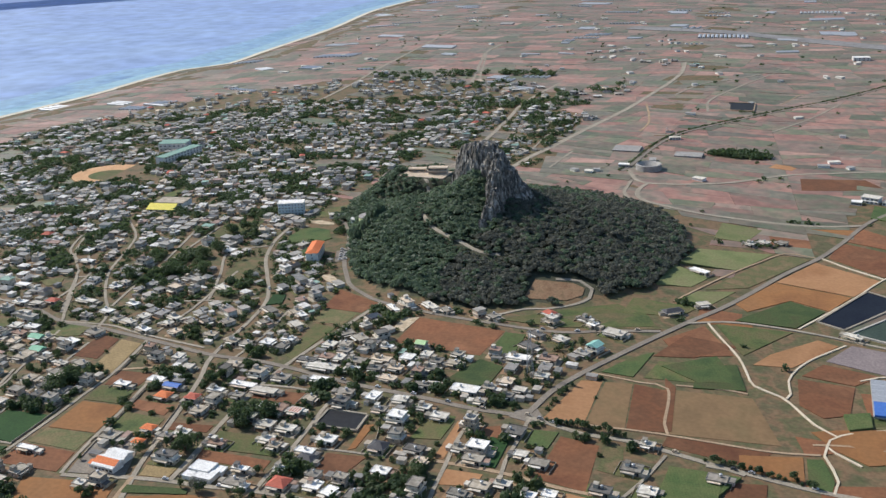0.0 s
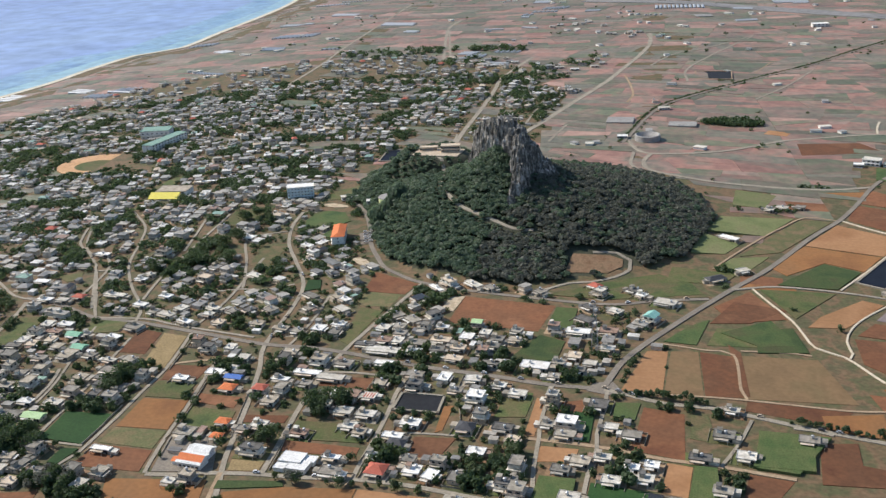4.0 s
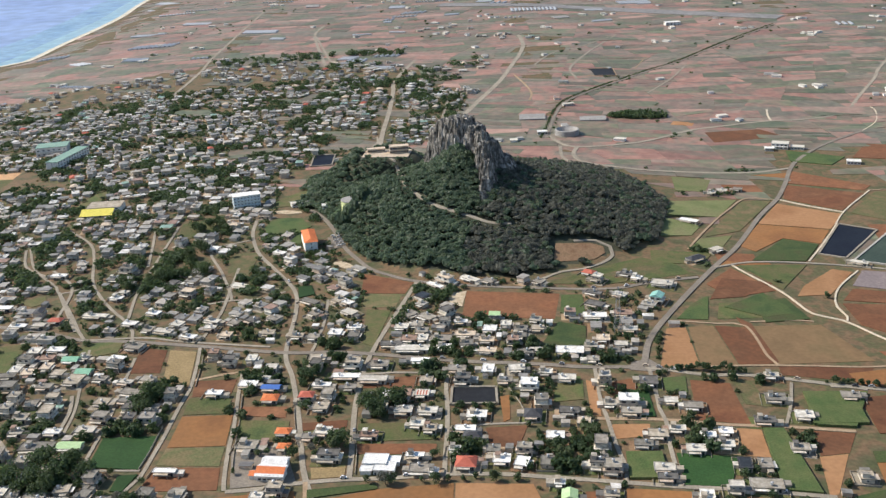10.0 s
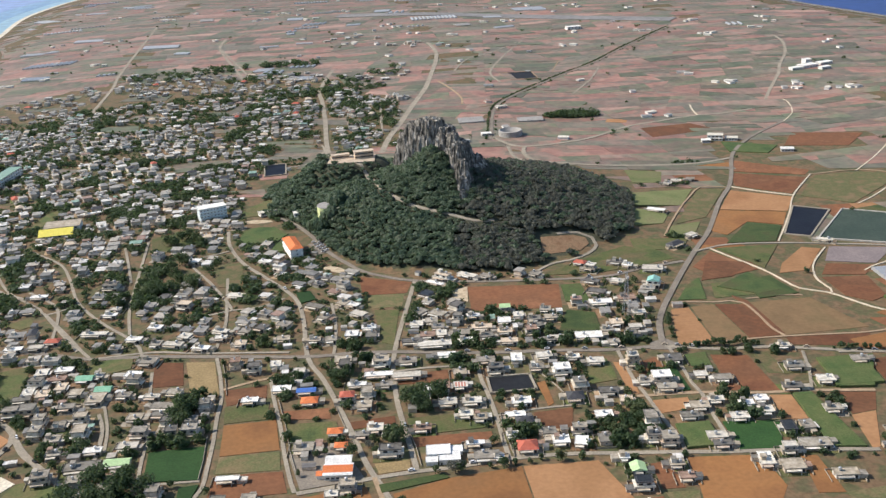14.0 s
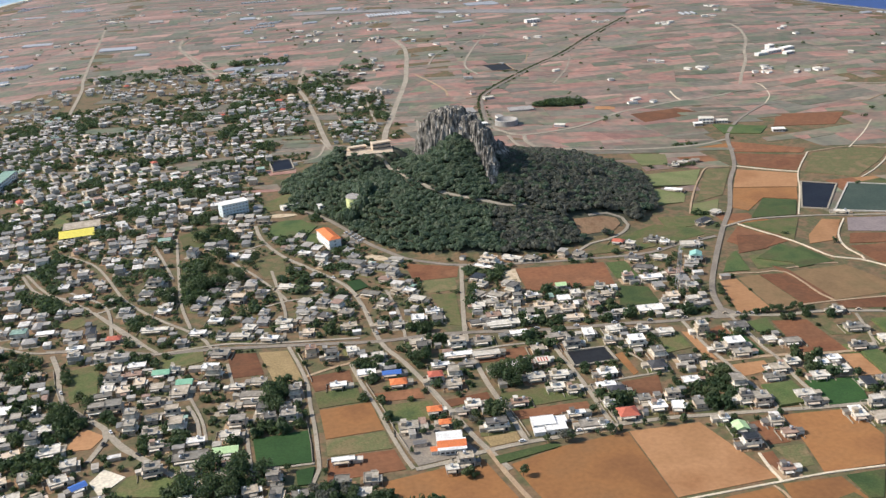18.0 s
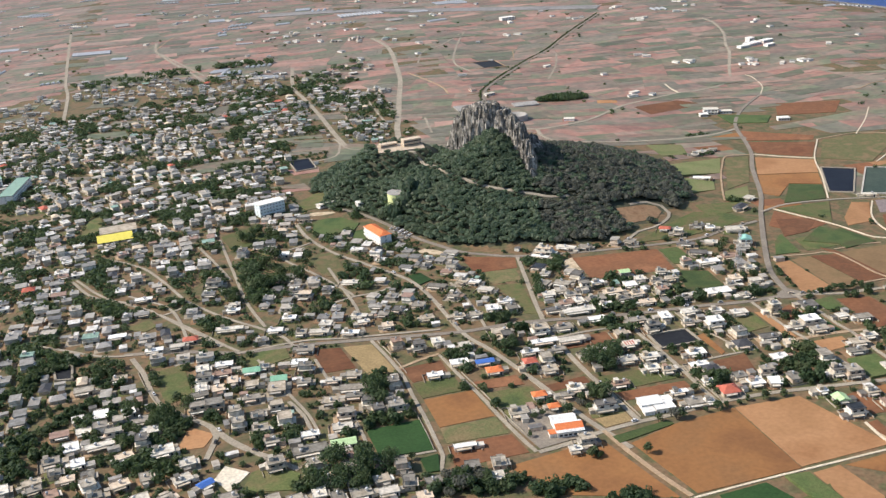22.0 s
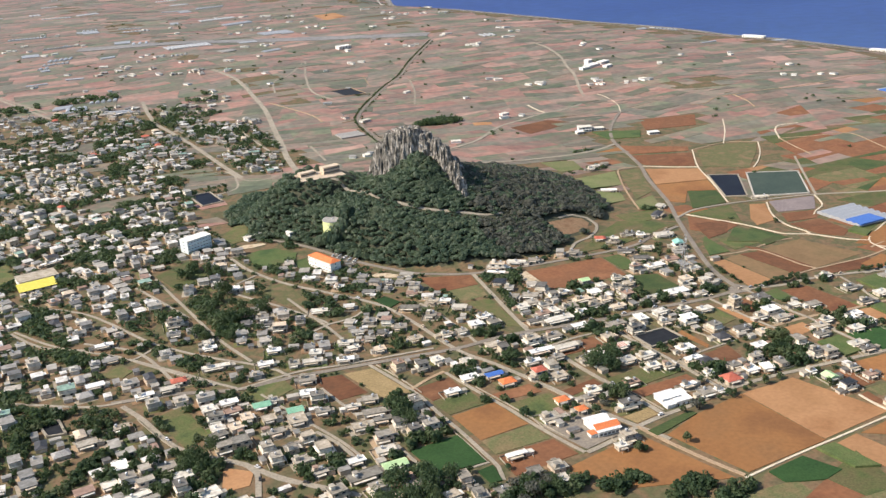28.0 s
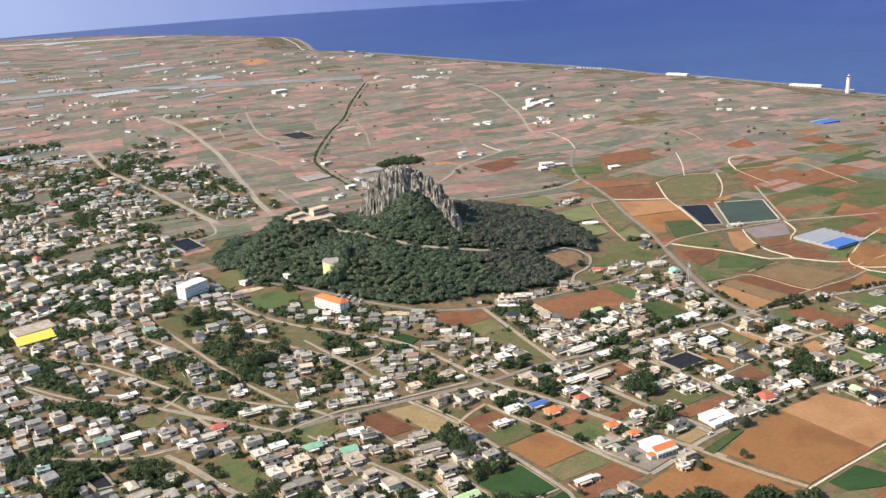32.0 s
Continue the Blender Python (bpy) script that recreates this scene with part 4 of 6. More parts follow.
KINDS = ["soil_red"] * 9 + ["soil_brown"] * 5 + ["dry"] * 5 + ["soil_orange"] * 1 + ["grass"] * 7 + ["crop"] * 6
shore_poly = south + north + [(1040, 280), (-1400, 280)]
GLASSHOUSES = []
for plot in split([(-1400, 290), (1040, 290), (1040, 4500), (-1400, 4500)], plot_limit):
    n = len(plot)
    cx, cy = sum(p[0] for p in plot) / n, sum(p[1] for p in plot) / n
    if not inside(shore_poly, cx, cy) or not all(inside(shore_poly, *p) for p in plot):
        continue
    if inside(TOWN, cx, cy) and (noise.noise((cx / 70, cy / 70, 3.3)) < (0.38 if cy < 1150 else 0.28) or cy < 740):
        continue
    i, j = int((cx - CX0) / CELL), int((cy - CY0) / CELL)
    near = j < CNY
    r = math.hypot((cx - HILL_X) / 215, (cy - HILL_Y) / 180)
    if r < 1:
        continue
    if near:
        pi, pj = [int((p[0] * 0.85 + cx * 0.15 - CX0) / CELL) for p in plot], [int((p[1] * 0.85 + cy * 0.15 - CY0) / CELL) for p in plot]
        spots = [chart[min(CNX - 1, a), min(CNY - 1, b)] for a, b in zip(pi, pj)] + [chart[i, j]]
        if any(s in (2, 4) for s in spots) and cy < 1100:
            continue
    k = 0.996
    small = [(cx + (a - cx) * k, cy + (b - cy) * k) for a, b in plot]
    # the same crop tends to lie together
    drift = noise.noise((cx / 260, cy / 260, 7.1)) * 9
    kind = KINDS[int(rng.random() * len(KINDS) + drift) % len(KINDS)]
    if inside(TOWN, cx, cy):
        kind = rng.choice(("grass", "dry", "crop"))
    if rng.random() < (0.06 if cx < 250 else 0.01) and cy > (2100 if -250 < cx < 300 else 1500) and n == 4:
        GLASSHOUSES.append(small)
        kind = "dry"
    # more plots take the haze-toned colours farther out
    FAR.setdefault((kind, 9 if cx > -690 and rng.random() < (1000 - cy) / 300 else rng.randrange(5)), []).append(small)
    if near and cy < 1500:
        mark_poly(small, 2)
FAR_LOOK = {"soil_red": "hazed_red", "soil_brown": "hazed_brown", "grass": "hazed_green", "crop": "hazed_crop", "soil_orange": "hazed_orange", "dry": "hazed_dry"}
k = 0
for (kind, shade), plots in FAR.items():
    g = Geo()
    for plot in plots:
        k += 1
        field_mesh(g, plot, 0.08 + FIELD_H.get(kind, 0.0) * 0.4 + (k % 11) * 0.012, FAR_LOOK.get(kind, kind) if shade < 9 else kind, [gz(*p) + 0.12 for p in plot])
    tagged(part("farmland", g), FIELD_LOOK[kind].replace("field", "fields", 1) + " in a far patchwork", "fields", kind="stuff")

# ---- greenery ----


def leaves(seed, n, lobes, rx, rz, size, centre=(0, 0, 0), wild=0.45):
    """A crown: leaf tufts set round a few lobes, most of them turned outwards. Returns corners of four-sided tufts."""
    r = np.random.RandomState(seed)
    lob = r.normal(0, 1, (lobes, 3)) * (0.34 * rx, 0.34 * rx, 0.26 * rz)
    lob[0] = 0
    pick = r.randint(0, lobes, n)
    d = r.normal(0, 1, (n, 3))
    d[:, 2] = d[:, 2] * 0.9 + 0.35
    d /= np.linalg.norm(d, axis=1)[:, None]
    reach = r.uniform(0.62, 1.05, n)[:, None] * np.array([rx, rx, rz]) * (0.55 + 0.2 * r.rand(lobes))[pick][:, None]
    p = lob[pick] + d * reach + np.array(centre)
    nrm = d + r.normal(0, wild, (n, 3))
    nrm /= np.linalg.norm(nrm, axis=1)[:, None]
    t = np.cross(nrm, r.normal(0, 1, (n, 3)))
    t /= np.linalg.norm(t, axis=1)[:, None]
    b = np.cross(nrm, t)
    s = size * r.uniform(0.55, 1.35, n)[:, None]
    q = s * r.uniform(0.6, 1.0, n)[:, None]
    return np.stack((p - t * s - b * q * 0.6, p + t * s * 0.7 - b * q, p + t * s + b * q * 0.7, p - t * s * 0.6 + b * q), 1)


def leaf_mesh(name, corners, mat):
    v = corners.reshape(-1, 3)
    return soup(name, v, np.arange(len(v)).reshape(-1, 4), mat)


def trunk_geo(h, r, lean, limbs, seed):
    q = random.Random(seed)
    g = Geo()
    g.drum(0, 0, -0.3, r, h + 0.3, "bark", 7, 0.55)
    for i in range(limbs):
        a = 2 * math.pi * i / limbs + q.uniform(-0.4, 0.4)
        z0, out, up = h * q.uniform(0.5, 0.85), h * 0.38, h * 0.42
        ring = []
        for k_, rr in ((0, r * 0.45), (1, r * 0.16)):
            for s in range(5):
                b = 2 * math.pi * s / 5
                ring.append((math.cos(a) * out * k_ + rr * math.cos(b), math.sin(a) * out * k_ + rr * math.sin(b), z0 + up * k_ + rr * 0.3 * math.sin(b)))
        g.add(ring, [(s, (s + 1) % 5, 5 + (s + 1) % 5, 5 + s) for s in range(5)] + [(5, 6, 7, 8, 9)], "bark")
    return g


TREES = []
for s, (rx, rz, h, mat, n) in enumerate(((3.2, 3.0, 3.2, "leaf_town", 170), (4.2, 3.6, 3.8, "leaf_town", 220), (2.6, 3.4, 3.0, "leaf_town", 150), (3.6, 2.8, 2.6, "leaf_grey", 170), (5.0, 4.2, 4.4, "leaf_town", 260), (2.2, 2.2, 1.8, "leaf_town", 120))):
    t_mesh = trunk_geo(h, 0.16 + 0.03 * rx, 0, 4, s).mesh("trunk")
    c_mesh = leaf_mesh("crown", leaves(40 + s, int(n * 2.2), 7, rx, rz, 0.42, (0, 0, h + rz * 0.45)), mat)
    TREES.append((t_mesh, c_mesh, rx))
TREE_COUNT = [0]


def tree(x, y, kind=0, size=1.0, label="leafy green broadleaf tree with a rounded crown", group="trees of the town"):
    ob = new("tree")
    tagged(ob, label, "tree", group)
    part("trunk", TREES[kind][0], ob)
    part("crown", TREES[kind][1], ob)
    ob.matrix_basis = pose(x, y, gz(x, y), 0, 0, rng.uniform(0, 360)) @ Matrix.Diagonal((size, size, size * rng.uniform(0.9, 1.15), 1))
    TREE_COUNT[0] += 1
    i, j = int((x - CX0) / CELL), int((y - CY0) / CELL)
    if 1 <= i < CNX - 1 and 1 <= j < CNY - 1:
        sub = chart[i - 1:i + 2, j - 1:j + 2]
        sub[sub == 0] = 5


# ---- the crag ----
PEAKS = [(-251, 911, 87, 10, 3.4), (-239, 906, 90, 11, 3.2), (-227, 899, 86, 7, 2.8), (-212, 893, 72, 5, 2.0), (-199, 889, 57, 4, 1.6), (-262, 919, 77, 6, 3.8),
         (-221, 880, 81, 4, 3.4), (-219, 866, 75, 3.5, 3.8), (-218, 852, 62, 3, 3.6), (-219, 839, 50, 2.5, 3.2), (-221, 827, 40, 2, 3.0), (-229, 889, 80, 5, 3.0)]


def crag_z(x, y):
    best = np.full(x.shape, -50.0)
    w = np.array([noise.noise((a / 13, b / 13, 2.0)) for a, b in zip(x.ravel(), y.ravel())]).reshape(x.shape)
    v = np.array([noise.noise((a / 5.5, b / 5.5, 9.0)) for a, b in zip(x.ravel(), y.ravel())]).reshape(x.shape)
    u = np.array([noise.noise((a / 2.6, b / 2.6, 4.0)) for a, b in zip(x.ravel(), y.ravel())]).reshape(x.shape)
    t_ = np.array([noise.noise((a / 1.5, b / 1.5, 14.0)) for a, b in zip(x.ravel(), y.ravel())]).reshape(x.shape)
    for px, py, h, r0, s in PEAKS:
        d = np.hypot(x - px, y - py) * (1 + 0.30 * w) + 5.0 * np.abs(v) + 3.6 * np.abs(u) + 2.0 * np.abs(t_) - 2.3
        best = np.maximum(best, h - s * np.clip(d - r0, 0, None))
    # weathered ledges
    step = 7.0
    f = best / step
    best = step * (np.floor(f) + np.clip((f - np.floor(f)) * 1.7 - 0.35, 0, 1)) * 0.55 + best * 0.45
    return best + 1.8 * v + 2.2 * u + 1.4 * t_


cxs, cys = np.arange(-305, -160, 0.75), np.arange(800, 965, 0.75)
qx, qy = np.meshgrid(cxs, cys, indexing="ij")
qz = crag_z(qx, qy)
gq = ground_z(qx, qy)
ci = np.arange(qx.size).reshape(qx.shape)
cq = np.stack((ci[:-1, :-1], ci[1:, :-1], ci[1:, 1:], ci[:-1, 1:]), -1).reshape(-1, 4)
show = (qz > gq - 2).ravel()
cq = cq[show[cq].any(1)]
used = np.unique(cq)
remap = np.zeros(qx.size, int)
remap[used] = np.arange(len(used))
cv = np.stack((qx, qy, np.maximum(qz, gq - 3)), -1).reshape(-1, 3)[used]
crag = tagged(new("rock_crag", soup("rock_crag", cv, remap[cq], "rock")), "fluted grey limestone crag on top of the wooded hill", "rock")
CRAG = qz - gq


def on_crag(x, y):
    i, j = int((x + 305) / 0.75), int((y - 800) / 0.75)
    return 0 <= i < CRAG.shape[0] and 0 <= j < CRAG.shape[1] and CRAG[i, j] > 1.5


# ---- hill road, terrace and water tank ----
road("hill_road", 4.2, "concrete", (-312, 944), (-304, 929), (-297, 889), (-291, 864), (-277, 839), (-265, 825), (-250, 815), (-239, 809), (-216, 796), (-198, 796))
road("loop_road", 3.96, "concrete", (-185, 706), (-162, 726), (-145, 730), (-126, 742), (-115, 757), (-115, 772), (-126, 780), (-146, 776))

bare = [(-166, 742), (-132, 748), (-121, 760), (-121, 771), (-132, 775), (-162, 770)]
clearing = [(-168, 738), (-130, 742), (-108, 752), (-106, 777), (-128, 788), (-166, 777)]
g = Geo()
g.add([(a, b, gz(a, b) + 0.5) for a, b in bare], [tuple(range(len(bare)))], "earth")
tagged(part("bare_slope", g), "bare patch of brown earth inside the hill road's bend", "ground", kind="structure")

TZ = 43.0
g = Geo()
n = len(TERRACE)
g.add([(a, b, 25.0) for a, b in TERRACE] + [(a, b, TZ) for a, b in TERRACE], [tuple(range(n, 2 * n))] + [(i, (i + 1) % n, n + (i + 1) % n, n + i) for i in range(n)], "paving_sand")
tagged(part("hill_terrace", g), "raised car park terrace of pale concrete on the hillside", "terrace", kind="structure")

# ---- woodland on the hill ----
wood, grey_wood = [], []
HILL_LINE = next(line for line, width in ROADS if width == 4.2)
wr = random.Random(5)
step = 4.5
yy = 715.0
while yy < 1075:
    xx = -445.0
    while xx < -35:
        x, y = xx + wr.uniform(-2.3, 2.3), yy + wr.uniform(-2.3, 2.3)
        xx += step
        wob = 7 * noise.noise((x / 22, y / 22, 1.0))
        if not inside(FOREST, x + wob, y - wob) or on_crag(x, y) or inside(TERRACE, x, y):
            continue
        i, j = int((x - CX0) / CELL), int((y - CY0) / CELL)
        if chart[i, j] == 1 or inside(clearing, x, y) or (chart[i, j] == 2) or math.hypot(x + 346, y - 866) < 11.5 or (-372 < x < -276 and 945 < y < 988 and x > -346):
            continue
        # most trees on the north flank get the greyer leaf colour
        north_side = (x - HILL_X) * 0.9 - (y - HILL_Y) * 0.25 > 30 + 35 * noise.noise((x / 40, y / 40, 6.0))
        size_ = (1.0 + 0.3 * noise.noise((x / 13, y / 13, 3.0))) * wr.uniform(0.88, 1.14)
        # low growth on the downhill side of the hill road
        gap_ = min((max(py_ - y, abs(px_ - x) * 1.4) for px_, py_ in HILL_LINE if py_ > y - 3), default=99.0)
        if gap_ < 3.6:
            continue
        size_ = min(size_, 0.055 * gap_ + 0.12 * wr.random()) if gap_ < 24 else size_
        if -356 < x < -280 and 905 < y < 945:
            size_ = min(size_, 0.4 + 0.02 * (947 - y))
        if math.hypot(x + 346, y - 866) < 30 and y < 866:
            size_ = max(size_, 1.3)
        (grey_wood if north_side and wr.random() < 0.8 else wood).append((x, y, size_))
    yy += step
for k_ in range(26):
    a = -2.9 + 2.6 * k_ / 25
    q = wr.uniform(11.5, 17)
    wood.append((-345 + q * math.cos(a), 867 + q * math.sin(a), wr.uniform(1.52, 1.8)))
for _ in range(1300):
    x, y = HILL_X + wr.gauss(0, 30), HILL_Y - 12 + wr.gauss(0, 32)
    if not on_crag(x, y):
        wood.append((x, y, wr.uniform(0.5, 0.95)))
PATTERNS = [leaves(100 + s, 130, 5, 4.1, 2.0, 0.84, (0, 0, 3.3), 0.22) for s in range(12)]
for name, spots, mat, label in (("woodland", wood, "leaf", "dense evergreen woodland covering the hill"), ("thicket", grey_wood, "leaf_grey", "grey-brown thicket on the hill's north flank")):
    parts_ = []
    for x, y, s in spots:
        a = wr.uniform(0, 6.28)
        rot = np.array([[math.cos(a), -math.sin(a), 0], [math.sin(a), math.cos(a), 0], [0, 0, wr.uniform(0.8, 1.3) if s < 1.5 else 1.75]]) * s
        parts_.append(PATTERNS[wr.randrange(12)] @ rot.T.astype(float) + np.array([x, y, gz(x, y)]))
    tagged(new(name, leaf_mesh(name, np.concatenate(parts_), mat)), label, "trees", kind="stuff")

# ---- buildings ----
ROOF = {"grey": "roofs", "white": "roof_white", "clean": "roof_light", "orange": "roof_orange", "red": "roof_red", "blue": "roof_blue", "green": "roof_green", "mint": "roof_mint",
        "lime": "roof_lime", "dark": "roof_dark", "navy": "roof_dark", "tan": "wall_sand", "mint_hazed": "roof_mint_hazed", "stripe": "roof_white", "yellow": "roof_yellow"}
SAYS = {"grey": "a weathered grey concrete roof", "white": "a bright white flat roof", "orange": "an orange tiled roof", "red": "a red tiled roof", "blue": "a bright blue sheet roof",
        "green": "a green painted roof", "mint": "a mint-green roof", "lime": "a pale green roof", "dark": "a dark tiled roof", "navy": "dark solar panels on its roof",
        "tan": "a sand-coloured flat roof", "stripe": "a white roof with red stripes", "yellow": "a bright yellow roof"}


def window_mesh(w, h):
    """A window in one piece, frame round a recessed pane; it faces -y."""
    g = Geo()
    a, b, f = w / 2, h, 0.1
    o = [(-a, 0.1, 0), (a, 0.1, 0), (a, 0.1, b), (-a, 0.1, b), (-a, -0.06, 0), (a, -0.06, 0), (a, -0.06, b), (-a, -0.06, b),
         (-a + f, -0.06, f), (a - f, -0.06, f), (a - f, -0.06, b - f), (-a + f, -0.06, b - f), (-a + f, -0.01, f), (a - f, -0.01, f), (a - f, -0.01, b - f), (-a + f, -0.01, b - f)]
    fs = []
    for k_ in (0, 4, 8):
        fs += [(k_ + i, k_ + (i + 1) % 4, k_ + 4 + (i + 1) % 4, k_ + 4 + i) for i in range(4)]
    g.add(o, fs, "metal_grey")
    g.m += [g.slot("glass_dark")]
    g.f += [(12, 13, 14, 15)]
    return g.mesh("window")


def door_mesh():
    g = Geo()
    g.box(0, 0.02, 0, 1.4, 0.12, 2.1, "glass_dark")
    return g.mesh("door")


def tank_mesh():
    """A rooftop water tank: foot, drum and domed lid turned in one piece."""
    g = Geo()
    prof = [(0.45, 0), (0.45, 0.5), (0.9, 0.55), (0.9, 1.9), (0.55, 2.15), (0.12, 2.22)]
    n = 10
    vs = [(r * math.cos(2 * math.pi * i / n), r * math.sin(2 * math.pi * i / n), z) for r, z in prof for i in range(n)]
    fs = [(k * n + i, k * n + (i + 1) % n, (k + 1) * n + (i + 1) % n, (k + 1) * n + i) for k in range(len(prof) - 1) for i in range(n)]
    g.add(vs, fs + [tuple(range(5 * n, 6 * n))], "metal_grey")
    return g.mesh("water_tank")


WIN_WIDE, WIN_SMALL, DOOR, TANK = window_mesh(2.6, 1.5), window_mesh(1.3, 1.1), door_mesh(), tank_mesh()
YARDS = {"earth": Geo(), "concrete": Geo(), "dirt": Geo(), "dry": Geo(), "grass": Geo()}
GRID_YAW = -0.10


def street_yaw(x, y):
    """How the streets run at a place."""
    if y < 640 and x > -440:
        return GRID_YAW - 0.05 * max(0, (x + 250) / 200)
    return 0.35 * math.sin(x / 120.0 + 0.6) + 0.25 * math.sin(y / 150.0) - 0.15


def roof_part(ob, kind, w, d, z, x=0.0, y=0.0):
    """A flat slab with eaves and upstand, or a hipped tiled roof."""
    mat = ROOF[kind]
    g = Geo()
    if kind in ("orange", "red", "dark", "green", "lime", "mint", "blue", "yellow"):
        g.box(x, y, z, w + 1.3, d + 1.3, 0.18, "wall_white")
        if w >= d:
            g.gable(x, y, z + 0.18, w + 1.4, d + 1.4, 0.24 * d, mat, 0.0, 0.45 * d if kind in ("orange", "red", "dark") else 0.0)
        else:
            g.gable(x, y, z + 0.18, d + 1.4, w + 1.4, 0.24 * w, mat, math.pi / 2, 0.45 * w if kind in ("orange", "red", "dark") else 0.0)
    else:
        ew, ed = w + 1.0, d + 1.0
        corners = ((-1, -1), (1, -1), (1, 1), (-1, 1))
        rings = ((0, 0.0), (0, 0.56), (0.24, 0.56), (0.24, 0.24))
        vs = [(x + a * (ew / 2 - inn), y + b * (ed / 2 - inn), z + up) for inn, up in rings for a, b in corners]
        g.add(vs, [(3, 2, 1, 0), (12, 13, 14, 15)] + [(4 * k + i, 4 * k + (i + 1) % 4, 4 * k + 4 + (i + 1) % 4, 4 * k + 4 + i) for k in range(3) for i in range(4)], mat)
    return part("roof", g, ob)


def make_house(kind, w, d, storeys, seed, rich=True):
    """A concrete house: body, eaved roof, windows, door, veranda, rooftop tank, garden wall."""
    q = random.Random(seed)
    ob = new("house")
    h = 2.9
    g = Geo()
    g.box(0, 0, -0.3, w + 0.3, d + 0.3, 0.7, "concrete")
    g.box(0, 0, 0.4, w, d, h - 0.4, "walls")
    part("wall", g, ob)
    top_w, top_d = w, d
    if storeys > 1:
        for s in range(1, storeys):
            lw, ld = (w * 0.86, d * 0.92) if s == storeys - 1 else (w, d)
            g = Geo()
            g.box(0, 0, h * s + 0.28, lw, ld, h - 0.28, "walls")
            g.box(0, 0, h * s, w + 1.4, d + 1.4, 0.28, "walls")
            g.box(0, -d / 2 - 0.62, h * s + 0.28, w + 1.4, 0.14, 0.9, "walls")
            part("upper_floor", g, ob)
            top_w, top_d = lw, ld
    z = h * storeys
    roof_part(ob, kind, top_w, top_d, z)
    if rich:
        for s in range(storeys):
            fw, fd = (w, d) if s == 0 or s < storeys - 1 else (top_w, top_d)
            for x, side in ((-0.27 * fw, 0), (0.2 * fw, 0), (0.0, 90), (0.0, 270)) if s == 0 else ((-0.25 * fw, 0), (0.25 * fw, 0)):
                big = side == 0
                wdw = part("window", WIN_WIDE if big and fw > 8 else WIN_SMALL, ob)
                if side == 0:
                    wdw.matrix_basis = pose(x, -fd / 2 - 0.02, h * s + 0.95)
                elif side == 90:
                    wdw.matrix_basis = pose(fw / 2 + 0.02, 0, h * s + 1.1, 0, 0, 90)
                else:
                    wdw.matrix_basis = pose(-fw / 2 - 0.02, 0, h * s + 1.1, 0, 0, 270)
        part("door", DOOR, ob).matrix_basis = pose(0.42 * w - 0.6, -d / 2 - 0.03, 0.4)
        g = Geo()
        g.box(-w * 0.1, -d / 2 - 1.6, 2.55, w * 0.7, 1.9, 0.16, "walls")
        part("veranda_roof", g, ob)
        for x in (-w * 0.42, w * 0.22):
            g = Geo()
            g.box(x, -d / 2 - 2.4, 0, 0.25, 0.25, 2.55, "walls")
            part("post", g, ob)
        if q.random() < 0.6:
            lw, ld = w + 6, d + 6
            for px, py, sx, sy in ((0, ld / 2, lw, 0.18), (-lw / 2, 0, 0.18, ld - 0.4), (lw / 2, 0, 0.18, ld - 0.4)):
                g = Geo()
                g.box(px, py, -0.2, sx, sy, 1.4, "concrete")
                part("garden_wall", g, ob)
    if rich:
        ww, wd, hh = q.uniform(3, 5), q.uniform(3, 4.6), q.uniform(2.2, 2.8)
        wx, wy = q.choice((-1, 1)) * (w / 2 + ww / 2 - 0.05), q.uniform(-0.3, 0.3) * d
        g = Geo()
        g.box(wx, wy, -0.2, ww, wd, hh + 0.2, "walls")
        wing = part("wing", g, ob)
        g = Geo()
        g.box(wx, wy, hh, ww + 0.5, wd + 0.5, 0.2, "roofs")
        part("wing_roof", g, wing)
    if kind in ("grey", "white", "tan") and q.random() < 0.75:
        part("water_tank", TANK, ob).matrix_basis = pose(top_w * q.uniform(-0.3, 0.3), top_d * q.uniform(-0.2, 0.3), z + 0.24)
    if kind in ("grey", "white", "tan") and q.random() < 0.35:
        g = Geo()
        g.box(0, 0, 0, 2.6, 3.2, 2.3, "walls")
        g.box(0, 0, 2.3, 3.1, 3.7, 0.2, "roofs")
        part("stair_head", g, ob).matrix_basis = pose(-top_w * 0.25, top_d * 0.15, z + 0.24)
    if kind == "navy":
        g = Geo()
        for k_ in range(3):
            g.add([(-0.42 * top_w, -0.4 * top_d + k_ * 0.27 * top_d, z + 0.35), (0.42 * top_w, -0.4 * top_d + k_ * 0.27 * top_d, z + 0.35),
                   (0.42 * top_w, -0.16 * top_d + k_ * 0.27 * top_d, z + 0.95), (-0.42 * top_w, -0.16 * top_d + k_ * 0.27 * top_d, z + 0.95)], [(0, 1, 2, 3)], "glass_dark")
        part("solar_panel", g, ob, "dark blue solar panels")
    if kind == "stripe":
        g = Geo()
        for k_ in range(4):
            g.box(-0.35 * w + k_ * 0.23 * w, 0, z + 0.26, 0.1 * w, d * 0.9, 0.06, "roof_red")
        part("roof_stripes", g, ob, "red painted stripes")
    return ob


def yard(x, y, w, d, yaw, seed):
    q = random.Random(seed)
    k_ = q.choice(["concrete", "dirt", "earth", "earth", "dry", "grass", "grass"])
    field_mesh(YARDS[k_], rect(x, y, w + 6.6, d + 6.6, yaw), 0.1 + 0.012 * q.randrange(9), k_, [gz(*p) for p in rect(x, y, w + 6.6, d + 6.6, yaw)])


HOUSES = []
FACING = (0.0, math.pi / 2, -math.pi / 2, math.pi)


